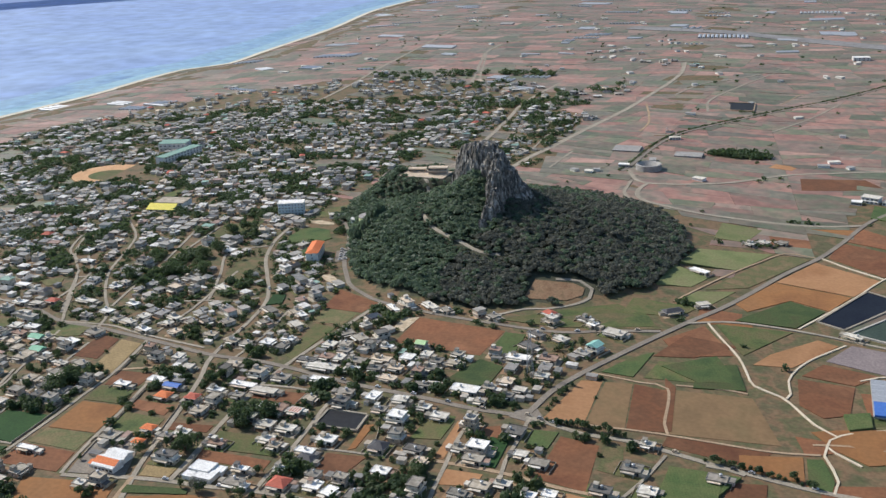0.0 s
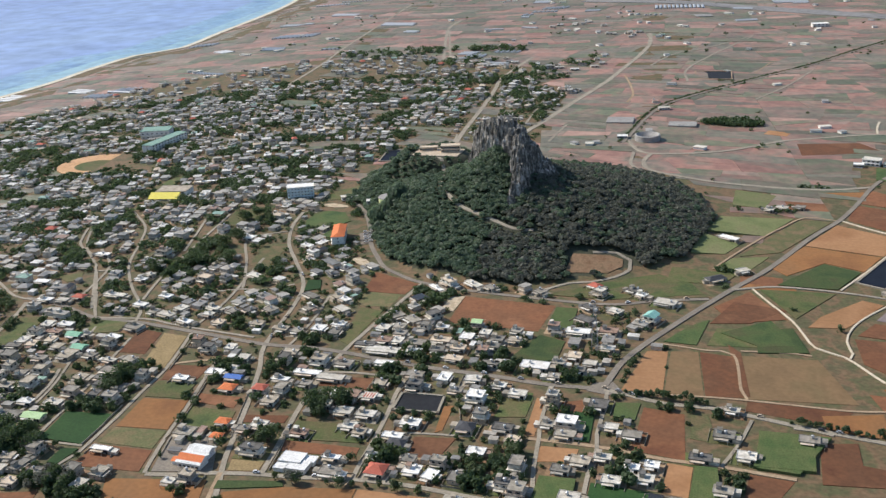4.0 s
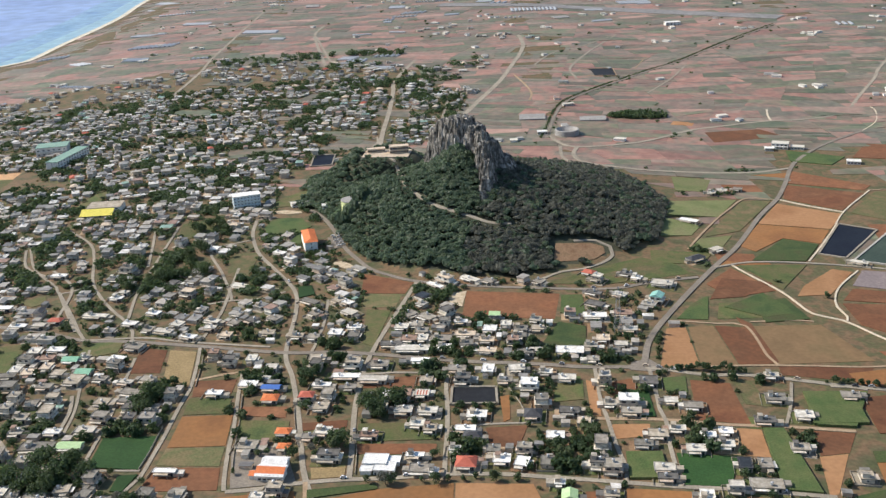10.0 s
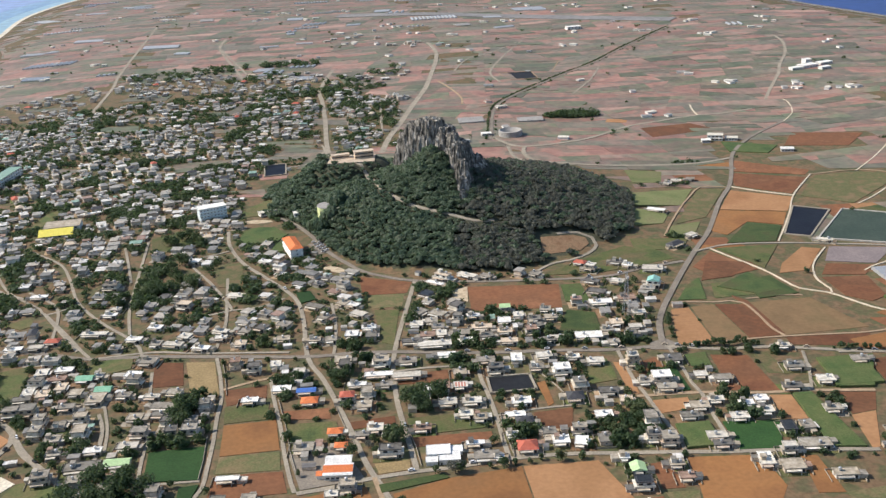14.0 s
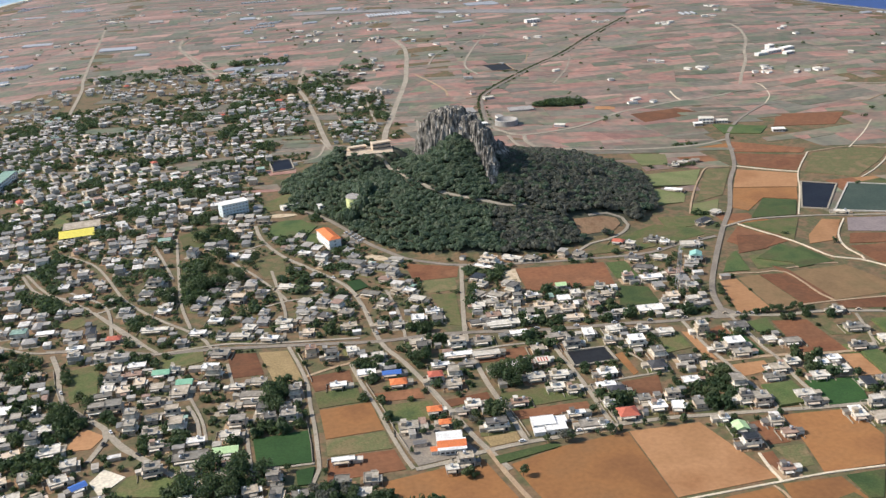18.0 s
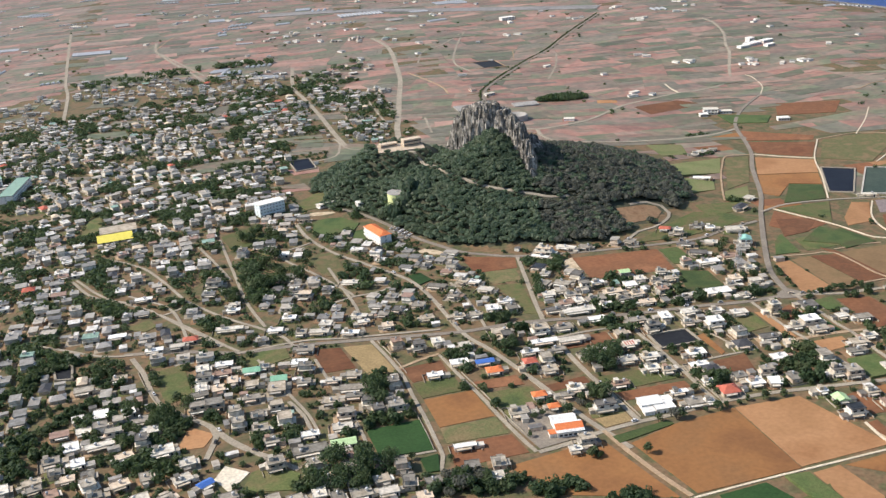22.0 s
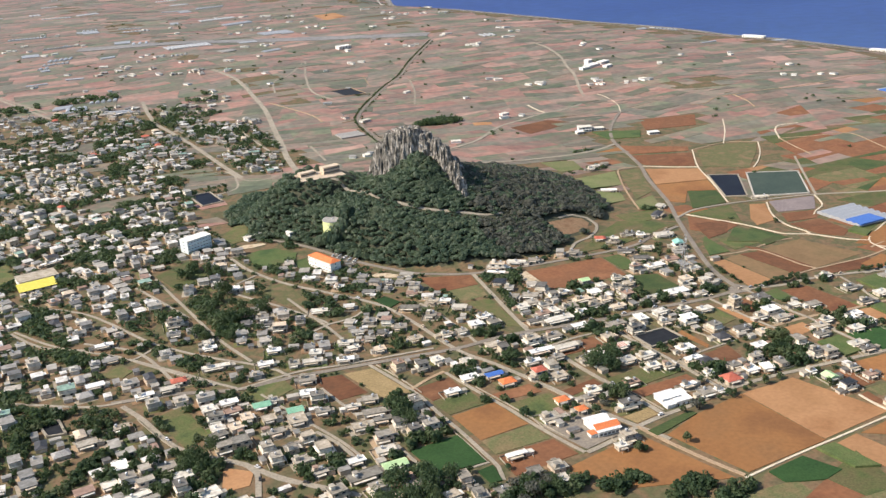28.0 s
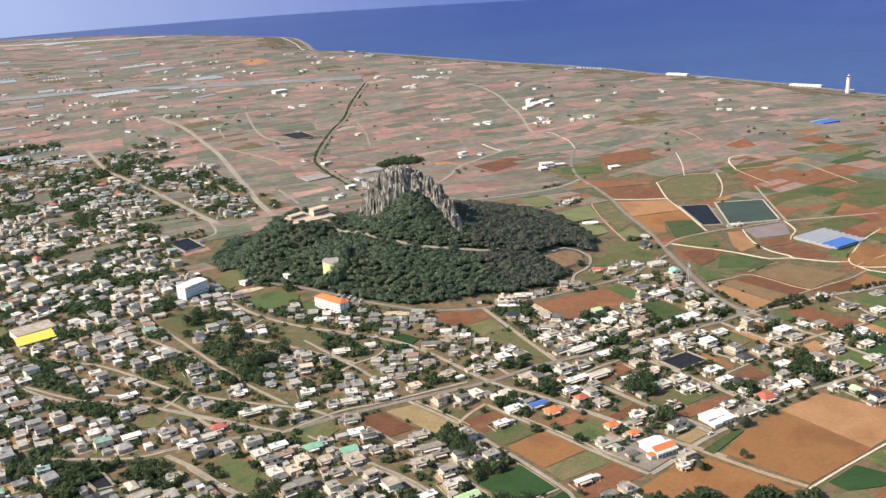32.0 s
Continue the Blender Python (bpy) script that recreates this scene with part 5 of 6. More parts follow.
def house(kind, x, y, w, d, storeys, yaw=None, words=""):
    """A house that stands at its own place."""
    a = street_yaw(x, y) if yaw is None else yaw
    w, d = 0.82 * w, 0.86 * d
    ob = make_house(kind, w, d, storeys, int(x * 7 + y), True)
    low = {1: "single-storey", 2: "two-storey", 3: "three-storey"}[storeys]
    tagged(ob, words or "%s concrete house with %s" % (low, SAYS[kind]), "house", "houses of the town")
    ob.matrix_basis = pose(x, y, gz(x, y), 0, 0, math.degrees(a))
    mark_poly(rect(x, y, w + 3, d + 3, a), 3, False)
    yard(x, y, w, d, a, int(x + y))
    HOUSES.append((x, y))


house("orange", -351, 485, 10, 7, 1)
house("orange", -348, 468, 8, 6, 1)
house("blue", -368, 541, 14, 6, 1)
house("orange", -366, 527, 12, 9, 1)
house("red", -342, 524, 12, 9, 2)
house("grey", -332, 514, 11, 10, 1)
house("white", -320, 553, 22, 6, 1)
house("white", -335, 542, 14, 5, 1)
house("grey", -316, 538, 9, 7, 1)
house("white", -302, 548, 22, 8, 1)
house("stripe", -269, 526, 10, 8, 1)
house("white", -280, 506, 13, 9, 1)
house("grey", -265, 504, 14, 8, 1)
house("white", -271, 489, 10, 8, 1)
house("grey", -263, 483, 9, 8, 1)
house("grey", -243, 542, 13, 10, 2)
house("white", -235, 497, 14, 9, 1)
house("white", -242, 481, 14, 6, 1)
house("dark", -238, 473, 12, 9, 1)
house("red", -242, 445, 13, 12, 1)
house("white", -248, 459, 8, 5, 1)
house("white", -222, 447, 11, 9, 1)
house("white", -272, 572, 14, 6, 1)
house("grey", -299, 569, 14, 10, 1)
house("grey", -317, 570, 14, 11, 2)
house("white", -327, 484, 11, 9, 1)
house("grey", -335, 478, 9, 6, 1)
house("grey", -299, 478, 12, 7, 1)
house("grey", -320, 455, 17, 8, 2)
house("grey", -268, 440, 13, 9, 1)
house("white", -260, 437, 6, 5, 1)
house("white", -271, 454, 12, 4, 1)
house("grey", -247, 558, 14, 8, 1)
house("grey", -216, 540, 11, 8, 1)
house("white", -201, 531, 14, 11, 2)
house("dark", -201, 496, 12, 11, 1)
house("grey", -189, 549, 10, 7, 1)
house("white", -153, 532, 9, 9, 3)
house("grey", -176, 540, 13, 8, 1)
house("grey", -125, 532, 13, 12, 1)
house("white", -142, 506, 16, 11, 2)
house("grey", -142, 495, 14, 8, 1)
house("grey", -153, 505, 10, 8, 1)
house("grey", -179, 498, 14, 8, 1)
house("white", -190, 470, 12, 8, 1)
house("grey", -170, 438, 10, 8, 2)
house("grey", -162, 434, 12, 11, 2)
house("grey", -141, 458, 12, 7, 1)
house("grey", -131, 468, 13, 9, 1)
house("grey", -113, 451, 12, 8, 1)
house("grey", -119, 473, 11, 6, 1)
house("white", -103, 465, 10, 6, 1)
house("white", -92, 469, 9, 7, 1)
house("grey", -95, 455, 10, 8, 1)
house("white", -134, 433, 13, 8, 1)
house("grey", -134, 424, 12, 6, 1)
house("navy", -90, 435, 8, 12, 1)
house("grey", -84, 415, 20, 10, 1)
house("white", -101, 411, 10, 6, 2)
house("white", -118, 402, 9, 9, 1)
house("grey", -106, 396, 14, 11, 1)
house("lime", -188, 410, 9, 9, 1)
house("navy", -190, 394, 12, 8, 2)
house("grey", -165, 397, 9, 7, 1)
house("grey", -166, 410, 9, 7, 1)
house("grey", -185, 365, 8, 8, 1)
house("white", -192, 422, 6, 5, 1)
house("white", -117, 407, 8, 7, 1)
house("grey", -82, 384, 15, 7, 1)
house("grey", -104, 499, 13, 8, 1)
house("grey", -116, 506, 9, 7, 1)
house("white", -46, 537, 10, 6, 1)
house("grey", -52, 508, 14, 10, 1)
house("grey", -66, 481, 14, 8, 1)
house("grey", -41, 487, 12, 9, 1)
house("grey", -55, 451, 12, 8, 1)
house("grey", -5, 511, 13, 8, 1)
house("white", -86, 692, 19, 11, 1, -0.35)
house("dark", -48, 745, 18, 9, 1, 0.55)
house("white", -26, 766, 11, 8, 1, 0.5)
house("mint", -96, 660, 12, 11, 2)
house("red", -140, 718, 11, 8, 1)
house("white", -135, 703, 10, 8, 2)
house("grey", -110, 712, 12, 8, 1)
house("white", -104, 703, 9, 7, 1)
house("grey", -122, 671, 12, 8, 1)
house("grey", -143, 655, 16, 9, 1)
house("white", -146, 634, 20, 9, 1)
house("grey", -125, 637, 15, 10, 1)
house("lime", -219, 637, 10, 8, 2)
house("grey", -141, 676, 14, 7, 1)
house("white", -124, 609, 11, 7, 1)
house("white", -170, 579, 22, 11, 1)
house("grey", -155, 585, 10, 8, 1)
house("grey", -156, 565, 9, 7, 1)
house("white", 83, 733, 16, 5, 1, -0.55)
house("tan", -256, 714, 18, 8, 2)
house("white", -236, 714, 20, 6, 1)
house("grey", -221, 708, 12, 7, 1)
house("grey", -181, 703, 10, 9, 1)
house("navy", -273, 683, 12, 11, 1)
house("white", -264, 703, 18, 4, 1)
house("white", -331, 675, 10, 6, 1)
house("grey", -339, 681, 10, 9, 1)
house("white", -328, 657, 14, 8, 1)
house("white", -322, 630, 12, 7, 1)
house("grey", -361, 680, 18, 7, 1)
house("grey", -354, 657, 10, 9, 1)
house("grey", -362, 618, 10, 8, 1)
house("grey", -350, 616, 9, 8, 1)
house("grey", -269, 643, 15, 9, 1)
house("white", -271, 607, 8, 10, 1)
house("grey", -258, 605, 17, 10, 1)
house("grey", -281, 607, 12, 9, 1)
house("grey", -293, 599, 17, 7, 1)
house("grey", -278, 591, 28, 9, 1)
house("white", -256, 591, 12, 8, 1)
house("tan", -241, 611, 17, 8, 1)
house("white", -244, 632, 11, 5, 1)
house("grey", -200, 579, 13, 6, 1)
house("white", -192, 581, 12, 6, 1)
house("grey", -203, 605, 12, 8, 1)
house("grey", -189, 616, 10, 8, 1)
house("tan", -226, 600, 12, 8, 1)
house("green", -518, 593, 13, 8, 1)
house("white", -509, 595, 7, 7, 1)
house("grey", -520, 573, 10, 9, 1)
house("grey", -505, 562, 13, 15, 1)
house("grey", -478, 611, 14, 12, 1)
house("grey", -487, 562, 11, 7, 1)
house("white", -468, 556, 12, 5, 1)
house("grey", -454, 559, 12, 8, 1)
house("grey", -458, 541, 21, 8, 1)
house("grey", -475, 530, 11, 9, 1)
house("grey", -469, 508, 13, 8, 2)
house("white", -474, 495, 14, 8, 1)
house("white", -494, 494, 12, 6, 1)
house("lime", -477, 477, 17, 8, 1)
house("grey", -497, 477, 24, 10, 1)
house("grey", -517, 496, 10, 9, 1)
house("grey", -546, 553, 14, 11, 2)
house("white", -404, 536, 12, 6, 1)
house("white", -384, 547, 14, 8, 1)
house("white", -412, 446, 15, 4, 1)
house("grey", -522, 554, 12, 7, 1)
house("grey", -469, 719, 14, 9, 1)
house("grey", -459, 530, 14, 6, 1)
house("white", -593, 816, 10, 7, 1)
house("white", -587, 756, 16, 6, 1)
house("white", -518, 713, 10, 6, 1)
house("white", -424, 718, 16, 7, 1)
house("white", -431, 650, 14, 6, 1)
house("white", -430, 638, 10, 6, 1)
house("white", -443, 624, 15, 6, 1)
house("white", -481, 669, 12, 7, 1)
house("white", -526, 668, 24, 6, 1)
house("white", -403, 791, 13, 6, 1)
house("grey", -530, 763, 16, 12, 2)
house("white", -607, 690, 15, 7, 1)
house("white", -581, 654, 15, 6, 1)
house("white", -565, 654, 12, 7, 1)
house("red", -555, 662, 12, 8, 1)
house("green", -502, 573, 12, 9, 1)
house("white", -494, 651, 13, 7, 1)
house("grey", -556, 553, 14, 8, 2)
house("grey", -628, 610, 15, 9, 1)
house("grey", -605, 618, 12, 7, 1)
house("tan", -463, 705, 14, 9, 2)
house("white", -588, 983, 26, 4, 1)
house("white", -466, 809, 12, 9, 1)
house("grey", -580, 510, 16, 12, 1)
house("white", -616, 531, 20, 6, 1)
house("white", -464, 635, 17, 7, 1)
house("grey", -518, 468, 13, 10, 2)
house("white", -586, 1109, 14, 6, 1)
house("white", -520, 702, 12, 6, 1)
# ---- landmarks ----


def boundary_wall(*pts):
    """A low rendered wall along a lane."""
    for (a, b), (c, d) in zip(pts, pts[1:]):
        g = Geo()
        g.box((a + c) / 2, (b + d) / 2, -0.2, math.hypot(c - a, d - b), 0.3, 1.3, "concrete", math.atan2(d - b, c - a))
        tagged(part("boundary_wall", g), "low weathered concrete wall along the lane", "wall", "walls along lanes")


house("grey", -346, 424, 11, 8, 2, -0.1)
house("grey", -355, 419, 8, 6, 1, -0.1)
house("white", -570, 474, 12, 9, 1, 0.3)
house("blue", -558, 464, 10, 6, 1, 0.5, "open shed under a bright blue tarpaulin roof")
boundary_wall((-386, 536), (-381, 502), (-378, 472), (-374, 446))
boundary_wall((-427, 606), (-423, 580), (-420, 550))
boundary_wall((-309, 490), (-305, 462), (-304, 440))
boundary_wall((-251, 478), (-251, 456), (-251, 441))
boundary_wall((-428, 500), (-428, 470), (-429, 452))
boundary_wall((-350, 520), (-345, 492), (-340, 470))
boundary_wall((-593, 626), (-588, 598), (-581, 572), (-566, 550))
boundary_wall((-214, 533), (-208, 514), (-205, 498))
def block(name, label, category, x, y, w, d, storeys, yaw, roof, wall="wall_white", h=3.2, bays=6, z=0.0, small=False):
    """A larger building with rows of windows, floor bands and a parapet or tiled roof."""
    ob = new(name)
    tagged(ob, label, category)
    g = Geo()
    g.box(0, 0, -0.5, w, d, h * storeys + 0.5, wall)
    part("wall", g, ob)
    for s_ in range(storeys):
        if s_:
            g = Geo()
            g.box(0, -d / 2 - 0.5, h * s_ - 0.15, w, 1.0, 0.2, wall)
            part("balcony", g, ob)
        for k_ in range(bays):
            for side, turn in ((-1, 0), (1, 180)):
                part("window", WIN_SMALL if small else WIN_WIDE, ob).matrix_basis = pose(-w / 2 + w * (k_ + 0.5) / bays, side * (d / 2 + 0.02), h * s_ + 0.9, 0, 0, turn)
        for side, turn in ((1, 90), (-1, 270)):
            part("window", WIN_SMALL, ob).matrix_basis = pose(side * (w / 2 + 0.02), 0, h * s_ + 1.1, 0, 0, turn)
    roof_part(ob, roof, w, d, h * storeys)
    ob.matrix_basis = pose(x, y, z or gz(x, y), 0, 0, math.degrees(yaw))
    if z == 0.0:
        mark_poly(rect(x, y, w + 4, d + 4, yaw), 3, False)
    return ob


# apartment block by the ring road
apartment = block("apartment_block", "three-storey white apartment block with an orange roof", "apartment block", -379, 812, 34, 11, 3, math.radians(-77), "orange", bays=8, small=True)
# assembly hall with its white and orange roofs, on a paved yard
yard_slab = Geo()
field_mesh(yard_slab, [(-379, 468), (-349, 474), (-336, 434), (-372, 430)], 0.33, "asphalt")
tagged(part("paved_yard", yard_slab), "grey paved yard of the assembly hall", "yard", kind="structure")
hall = new("assembly_hall")
tagged(hall, "white assembly hall with wide white and orange gabled roofs", "hall")
g = Geo()
g.box(0, -4, -0.3, 19, 11, 5.3, "wall_white")
part("front_wall", g, hall)
g = Geo()
g.box(-1, 8, -0.3, 17, 12, 4.6, "wall_white")
part("rear_wall", g, hall)
g = Geo()
g.add([(-10.5, -10.5, 4.5), (10.5, -10.5, 4.5), (10.5, -8.2, 5.3), (-10.5, -8.2, 5.3), (-10.5, -10.5, 4.2), (10.5, -10.5, 4.2)], [(0, 1, 2, 3), (4, 5, 1, 0)], "roof_light")
part("eave", g, hall, "white metal eave")
g = Geo()
g.add([(-10.5, -8.2, 5.3), (10.5, -8.2, 5.3), (10.5, -2.5, 7.4), (-10.5, -2.5, 7.4)], [(0, 1, 2, 3)], "roof_orange")
part("orange_roof", g, hall, "orange tiled roof slope")
g = Geo()
g.add([(-10.5, -2.5, 7.4), (10.5, -2.5, 7.4), (10.5, 3.5, 5.2), (-10.5, 3.5, 5.2), (10.5, -10.5, 4.5), (-10.5, -10.5, 4.5)], [(0, 1, 2, 3), (2, 1, 4), (3, 5, 0)], "roof_light")
part("back_roof", g, hall, "white metal roof slope")
g = Geo()
g.gable(-1, 9.0, 4.3, 19, 13.5, 2.4, "roof_light")
part("rear_roof", g, hall, "white metal roof")
for x in (-7, -3.5, 0, 3.5, 7):
    part("window", WIN_WIDE, hall).matrix_basis = pose(x, -9.53, 1.0)
g = Geo()
g.box(-12.5, -5, 0, 5, 6, 3.2, "wall_white")
g.gable(-12.5, -5, 3.2, 6, 7, 1.3, "roof_orange")
part("porch", g, hall, "small porch with an orange roof")
hall.matrix_basis = pose(-350, 443, 0, 0, 0, -8) @ Matrix.Diagonal((0.8, 0.8, 0.9, 1))
mark_poly(rect(-350, 445, 26, 28, -0.14), 3, False)
# large white workshop
shop = new("white_workshop")
tagged(shop, "large white workshop with stepped bright white roofs", "workshop")
for k_, (x, y, w, d, h) in enumerate(((-3, 4, 17, 14, 5.0), (5, -5, 15, 13, 4.2), (-8, -8, 8, 8, 3.4), (10, 6, 9, 9, 3.6))):
    g = Geo()
    g.box(x, y, -0.3, w, d, h + 0.3, "wall_white")
    part("wall", g, shop)
    roof_part(shop, "clean", w, d, h, x, y)
for x in (-1, 4, 9):
    part("door", DOOR, shop).matrix_basis = pose(x, -11.55, 0)
shop.matrix_basis = pose(-291, 447, 0, 0, 0, -6) @ Matrix.Diagonal((0.78, 0.7, 0.7, 1))
mark_poly(rect(-291, 447, 24, 22, -0.1), 3, False)
# four-storey white office block and the yellow-roofed hall
office = block("office_block", "four-storey pale blue-white office block with ribbed front", "office", -461, 938, 27, 13, 4, math.radians(18), "white", "wall_aqua", bays=8, small=True)
lean = new("community_hall")
tagged(lean, "low hall with a sloping bright yellow roof beside the market hall", "hall")
g = Geo()
g.box(0, 0, -0.3, 31, 10, 2.6, "walls")
part("wall", g, lean)
g = Geo()
g.add([(-16.5, -6, 2.3), (16.5, -6, 2.3), (16.5, 6, 6.2), (-16.5, 6, 6.2), (-16.5, -6, 2.1), (16.5, -6, 2.1), (16.5, 6, 6.0), (-16.5, 6, 6.0)],
      [(0, 1, 2, 3), (7, 6, 5, 4), (4, 5, 1, 0), (5, 6, 2, 1), (6, 7, 3, 2), (7, 4, 0, 3)], "roof_yellow")
part("roof", g, lean, "bright yellow metal roof")
for x in (-11, -4, 4, 11):
    part("window", WIN_WIDE, lean).matrix_basis = pose(x, -5.02, 0.4)
lean.matrix_basis = pose(-611, 925, 0, 0, 0, 4)
mark_poly(rect(-611, 925, 36, 15, 0.07), 3, False)
block("market_hall", "long grey flat-roofed hall behind the yellow roof", "hall", -608, 944, 34, 22, 2, math.radians(4), "grey", h=3.0, bays=5)
# school with sports ground
block("school_block", "four-storey school block with a grey-green flat roof", "school", -722, 1150, 74, 15, 3, math.radians(80), "mint_hazed", bays=12)
block("school_gym", "school gymnasium with a pale green metal roof", "gymnasium", -762, 1206, 38, 26, 2, math.radians(12), "mint_hazed", h=5.0, bays=6)
field_mesh_ = Geo()
pts_ = [(-775 + 48 * math.cos(a) * (1.0 if math.cos(a) < 0 else 0.9), 1070 + 46 * math.sin(a)) for a in np.linspace(0, 2 * math.pi, 29)[:-1]]
field_mesh(field_mesh_, pts_, 0.4, "track_clay", gz(-775, 1070))
tagged(part("sports_ground", field_mesh_), "oval school sports ground of orange clay", "sports ground", kind="structure")
g = Geo()
field_mesh(g, [(-772 + 27 * math.cos(a), 1064 + 24 * math.sin(a)) for a in np.linspace(0, 2 * math.pi, 29)[:-1]], 0.5, "grass", gz(-775, 1070))
tagged(part("infield", g), "oval grass infield of the sports ground", "sports ground", kind="structure")
mark_poly(pts_, 2, False)
# water tank on the hill
wt = new("storage_tank")
tagged(wt, "round lime-green water storage tank on the hillside", "water tank")
g = Geo()
g.drum(0, 0, -13, 10.0, 17.6, "tank_lime", 40)
part("shell", g, wt)
g = Geo()
g.drum(0, 0, 4.6, 10.3, 0.5, "roof_grey", 40, 0.97)
part("lid", g, wt, "grey flat lid with a rim")
g = Geo()
g.drum(0, 0, 5.1, 0.9, 0.8, "metal_grey", 10)
part("vent", g, wt)
wt.matrix_basis = pose(-345, 867, 20.5)
block("pump_house", "small white flat-roofed pump house in the wood", "pump house", -372, 905, 14, 7, 1, math.radians(10), "white", bays=3, z=gz(-372, 905) + 1.0)
block("rest_house", "long low white building at the wood's edge", "building", -402, 934, 26, 7, 1, math.radians(24), "white", bays=5, z=gz(-402, 934) + 1.0)
# terrace restaurant
block("restaurant", "two-storey sand-coloured restaurant with open arcade on the terrace", "restaurant", -304, 965, 19, 9, 2, math.radians(6), "tan", "wall_sand", h=3.4, bays=7, z=TZ)
block("terrace_shop", "long low sand-coloured shop on the terrace", "shop", -328, 970, 18, 7, 1, math.radians(8), "tan", "wall_sand", h=3.4, bays=7, z=TZ)
# reservoir basins, dark shade nets and pale greenhouse roofs


def basin(name, label, pts, mat, rim="concrete"):
    ob = new(name)
    tagged(ob, label, "reservoir" if "net" not in name else "shade net")
    n = len(pts)
    cx, cy = sum(p[0] for p in pts) / n, sum(p[1] for p in pts) / n
    g = Geo()
    field_mesh(g, list(pts), 0.5, mat, gz(cx, cy) + 0.2)
    part("water" if "net" not in name else "netting", g, ob)
    for i in range(n):
        (a, b), (c, d) = pts[i], pts[(i + 1) % n]
        g = Geo()
        g.box((a + c) / 2, (b + d) / 2, gz(cx, cy) - 0.6, math.hypot(c - a, d - b) + 1.0, 1.6, 2.0, rim, math.atan2(d - b, c - a))
        part("rim", g, ob)
    mark_poly(pts, 2, False)


basin("reservoir", "small dark farm reservoir with concrete rim", [(101, 832), (128, 812), (78, 748), (59, 760)], "pond")
basin("reservoir", "wide grey-green farm reservoir with concrete rim", [(140, 811), (188, 780), (134, 715), (82, 742)], "pond_green", "pale")
basin("reservoir", "rectangular dark water basin at the foot of the hill", [(-416, 1122), (-391, 1124), (-390, 1078), (-414, 1074)], "pond")
basin("shade_net", "flat black shade net over a garden plot", [(-250, 536), (-222, 534), (-222, 513), (-251, 514)], "net_black")
basin("shade_net", "black shade net over a square field", [(-46, 1608), (8, 1602), (6, 1542), (-46, 1548)], "net_black", "dirt")
basin("shade_net", "dark grey shade net beside a grove", [(-651, 660), (-638, 657), (-637, 634), (-648, 637)], "net_black")
gh = new("greenhouse")
tagged(gh, "wide grey and blue sheeted greenhouse on the farmland", "greenhouse")
for k_ in range(7):
    g = Geo()
    g.box(0, -24 + k_ * 7.6, -0.6, 46, 7.4, 2.8, "metal_grey")
    g.gable(0, -24 + k_ * 7.6, 2.2, 46, 7.6, 1.5, "metal_grey")
    part("bay", g, gh)
g = Geo()
g.box(-7, -20, 2.6, 31, 19, 1.4, "roof_blue")
part("tarpaulin", g, gh, "bright blue tarpaulin")
gh.matrix_basis = pose(110, 638, gz(110, 638), 0, 0, -3)
mark_poly(rect(110, 638, 50, 62, -0.05), 2, False)
# round cattle arena
arena = new("arena")
tagged(arena, "round grey concrete arena with open middle among fields", "arena")
g = Geo()
n_ = 36
prof_ = [(22, 0), (22, 7), (20, 7.6), (12, 2.0), (12, 0.6)]
g.add([(r * math.cos(2 * math.pi * i / n_), r * math.sin(2 * math.pi * i / n_), z) for r, z in prof_ for i in range(n_)],
      [(k * n_ + i, k * n_ + (i + 1) % n_, (k + 1) * n_ + (i + 1) % n_, (k + 1) * n_ + i) for k in range(4) for i in range(n_)], "roof_grey")
part("stand", g, arena)
g = Geo()
g.drum(0, 0, 0, 12, 0.6, "dirt", 36)
part("ring_floor", g, arena, "sandy floor")
arena.matrix_basis = pose(-110, 1176, gz(-110, 1176)) @ Matrix.Diagonal((0.68, 0.68, 0.95, 1))
mark_poly(rect(-110, 1176, 46, 46, 0), 3, False)
for x, y, n_, yw in ((-146, 1272, 4, -0.05), (-68, 1258, 3, -0.1), (-612, 2584, 6, 0.1), (-18, 2216, 4, 0.2)):
    gh3 = new("greenhouse")
    tagged(gh3, "pale plastic greenhouse rows beside the fields", "greenhouse")
    for k_ in range(n_):
        g = Geo()
        g.box(0, -12 + k_ * 7.0, 0, 34, 6.6, 1.8, "roof_grey")
        g.gable(0, -12 + k_ * 7.0, 1.8, 34, 6.8, 1.2, "roof_grey")
        part("bay", g, gh3)
    gh3.matrix_basis = pose(x, y, gz(x, y), 0, 0, math.degrees(yw))
    mark_poly(rect(x, y, 40, 46, yw), 3, False)
g = Geo()
field_mesh(g, [(370, 2560), (440, 2590), (455, 2700), (385, 2690)], 0.4, "soil_orange", gz(410, 2640))
tagged(part("cleared_plot", g), "freshly cleared plot of light orange earth near the airstrip", "field", kind="structure")
house("white", -33, 841, 20, 7, 1, -0.6, "long white shed with a dark open front beside the wood")
house("white", 20, 934, 12, 8, 1, -0.4, "white farmhouse among dark trees")
house("grey", 37, 938, 10, 8, 1, -0.4)
house("white", 8, 926, 9, 6, 1, -0.4)
for x, y, w, d, st, yw in ((196, 2060, 30, 16, 2, 0.1), (185, 1024, 14, 9, 1, -0.3), (-92, 1336, 14, 9, 1, 0.2), (-140, 1184, 12, 8, 1, 0.0)):
    block("farm_building", "white farm building beside a field road", "building", x, y, w, d, st, yw, "white", bays=4)
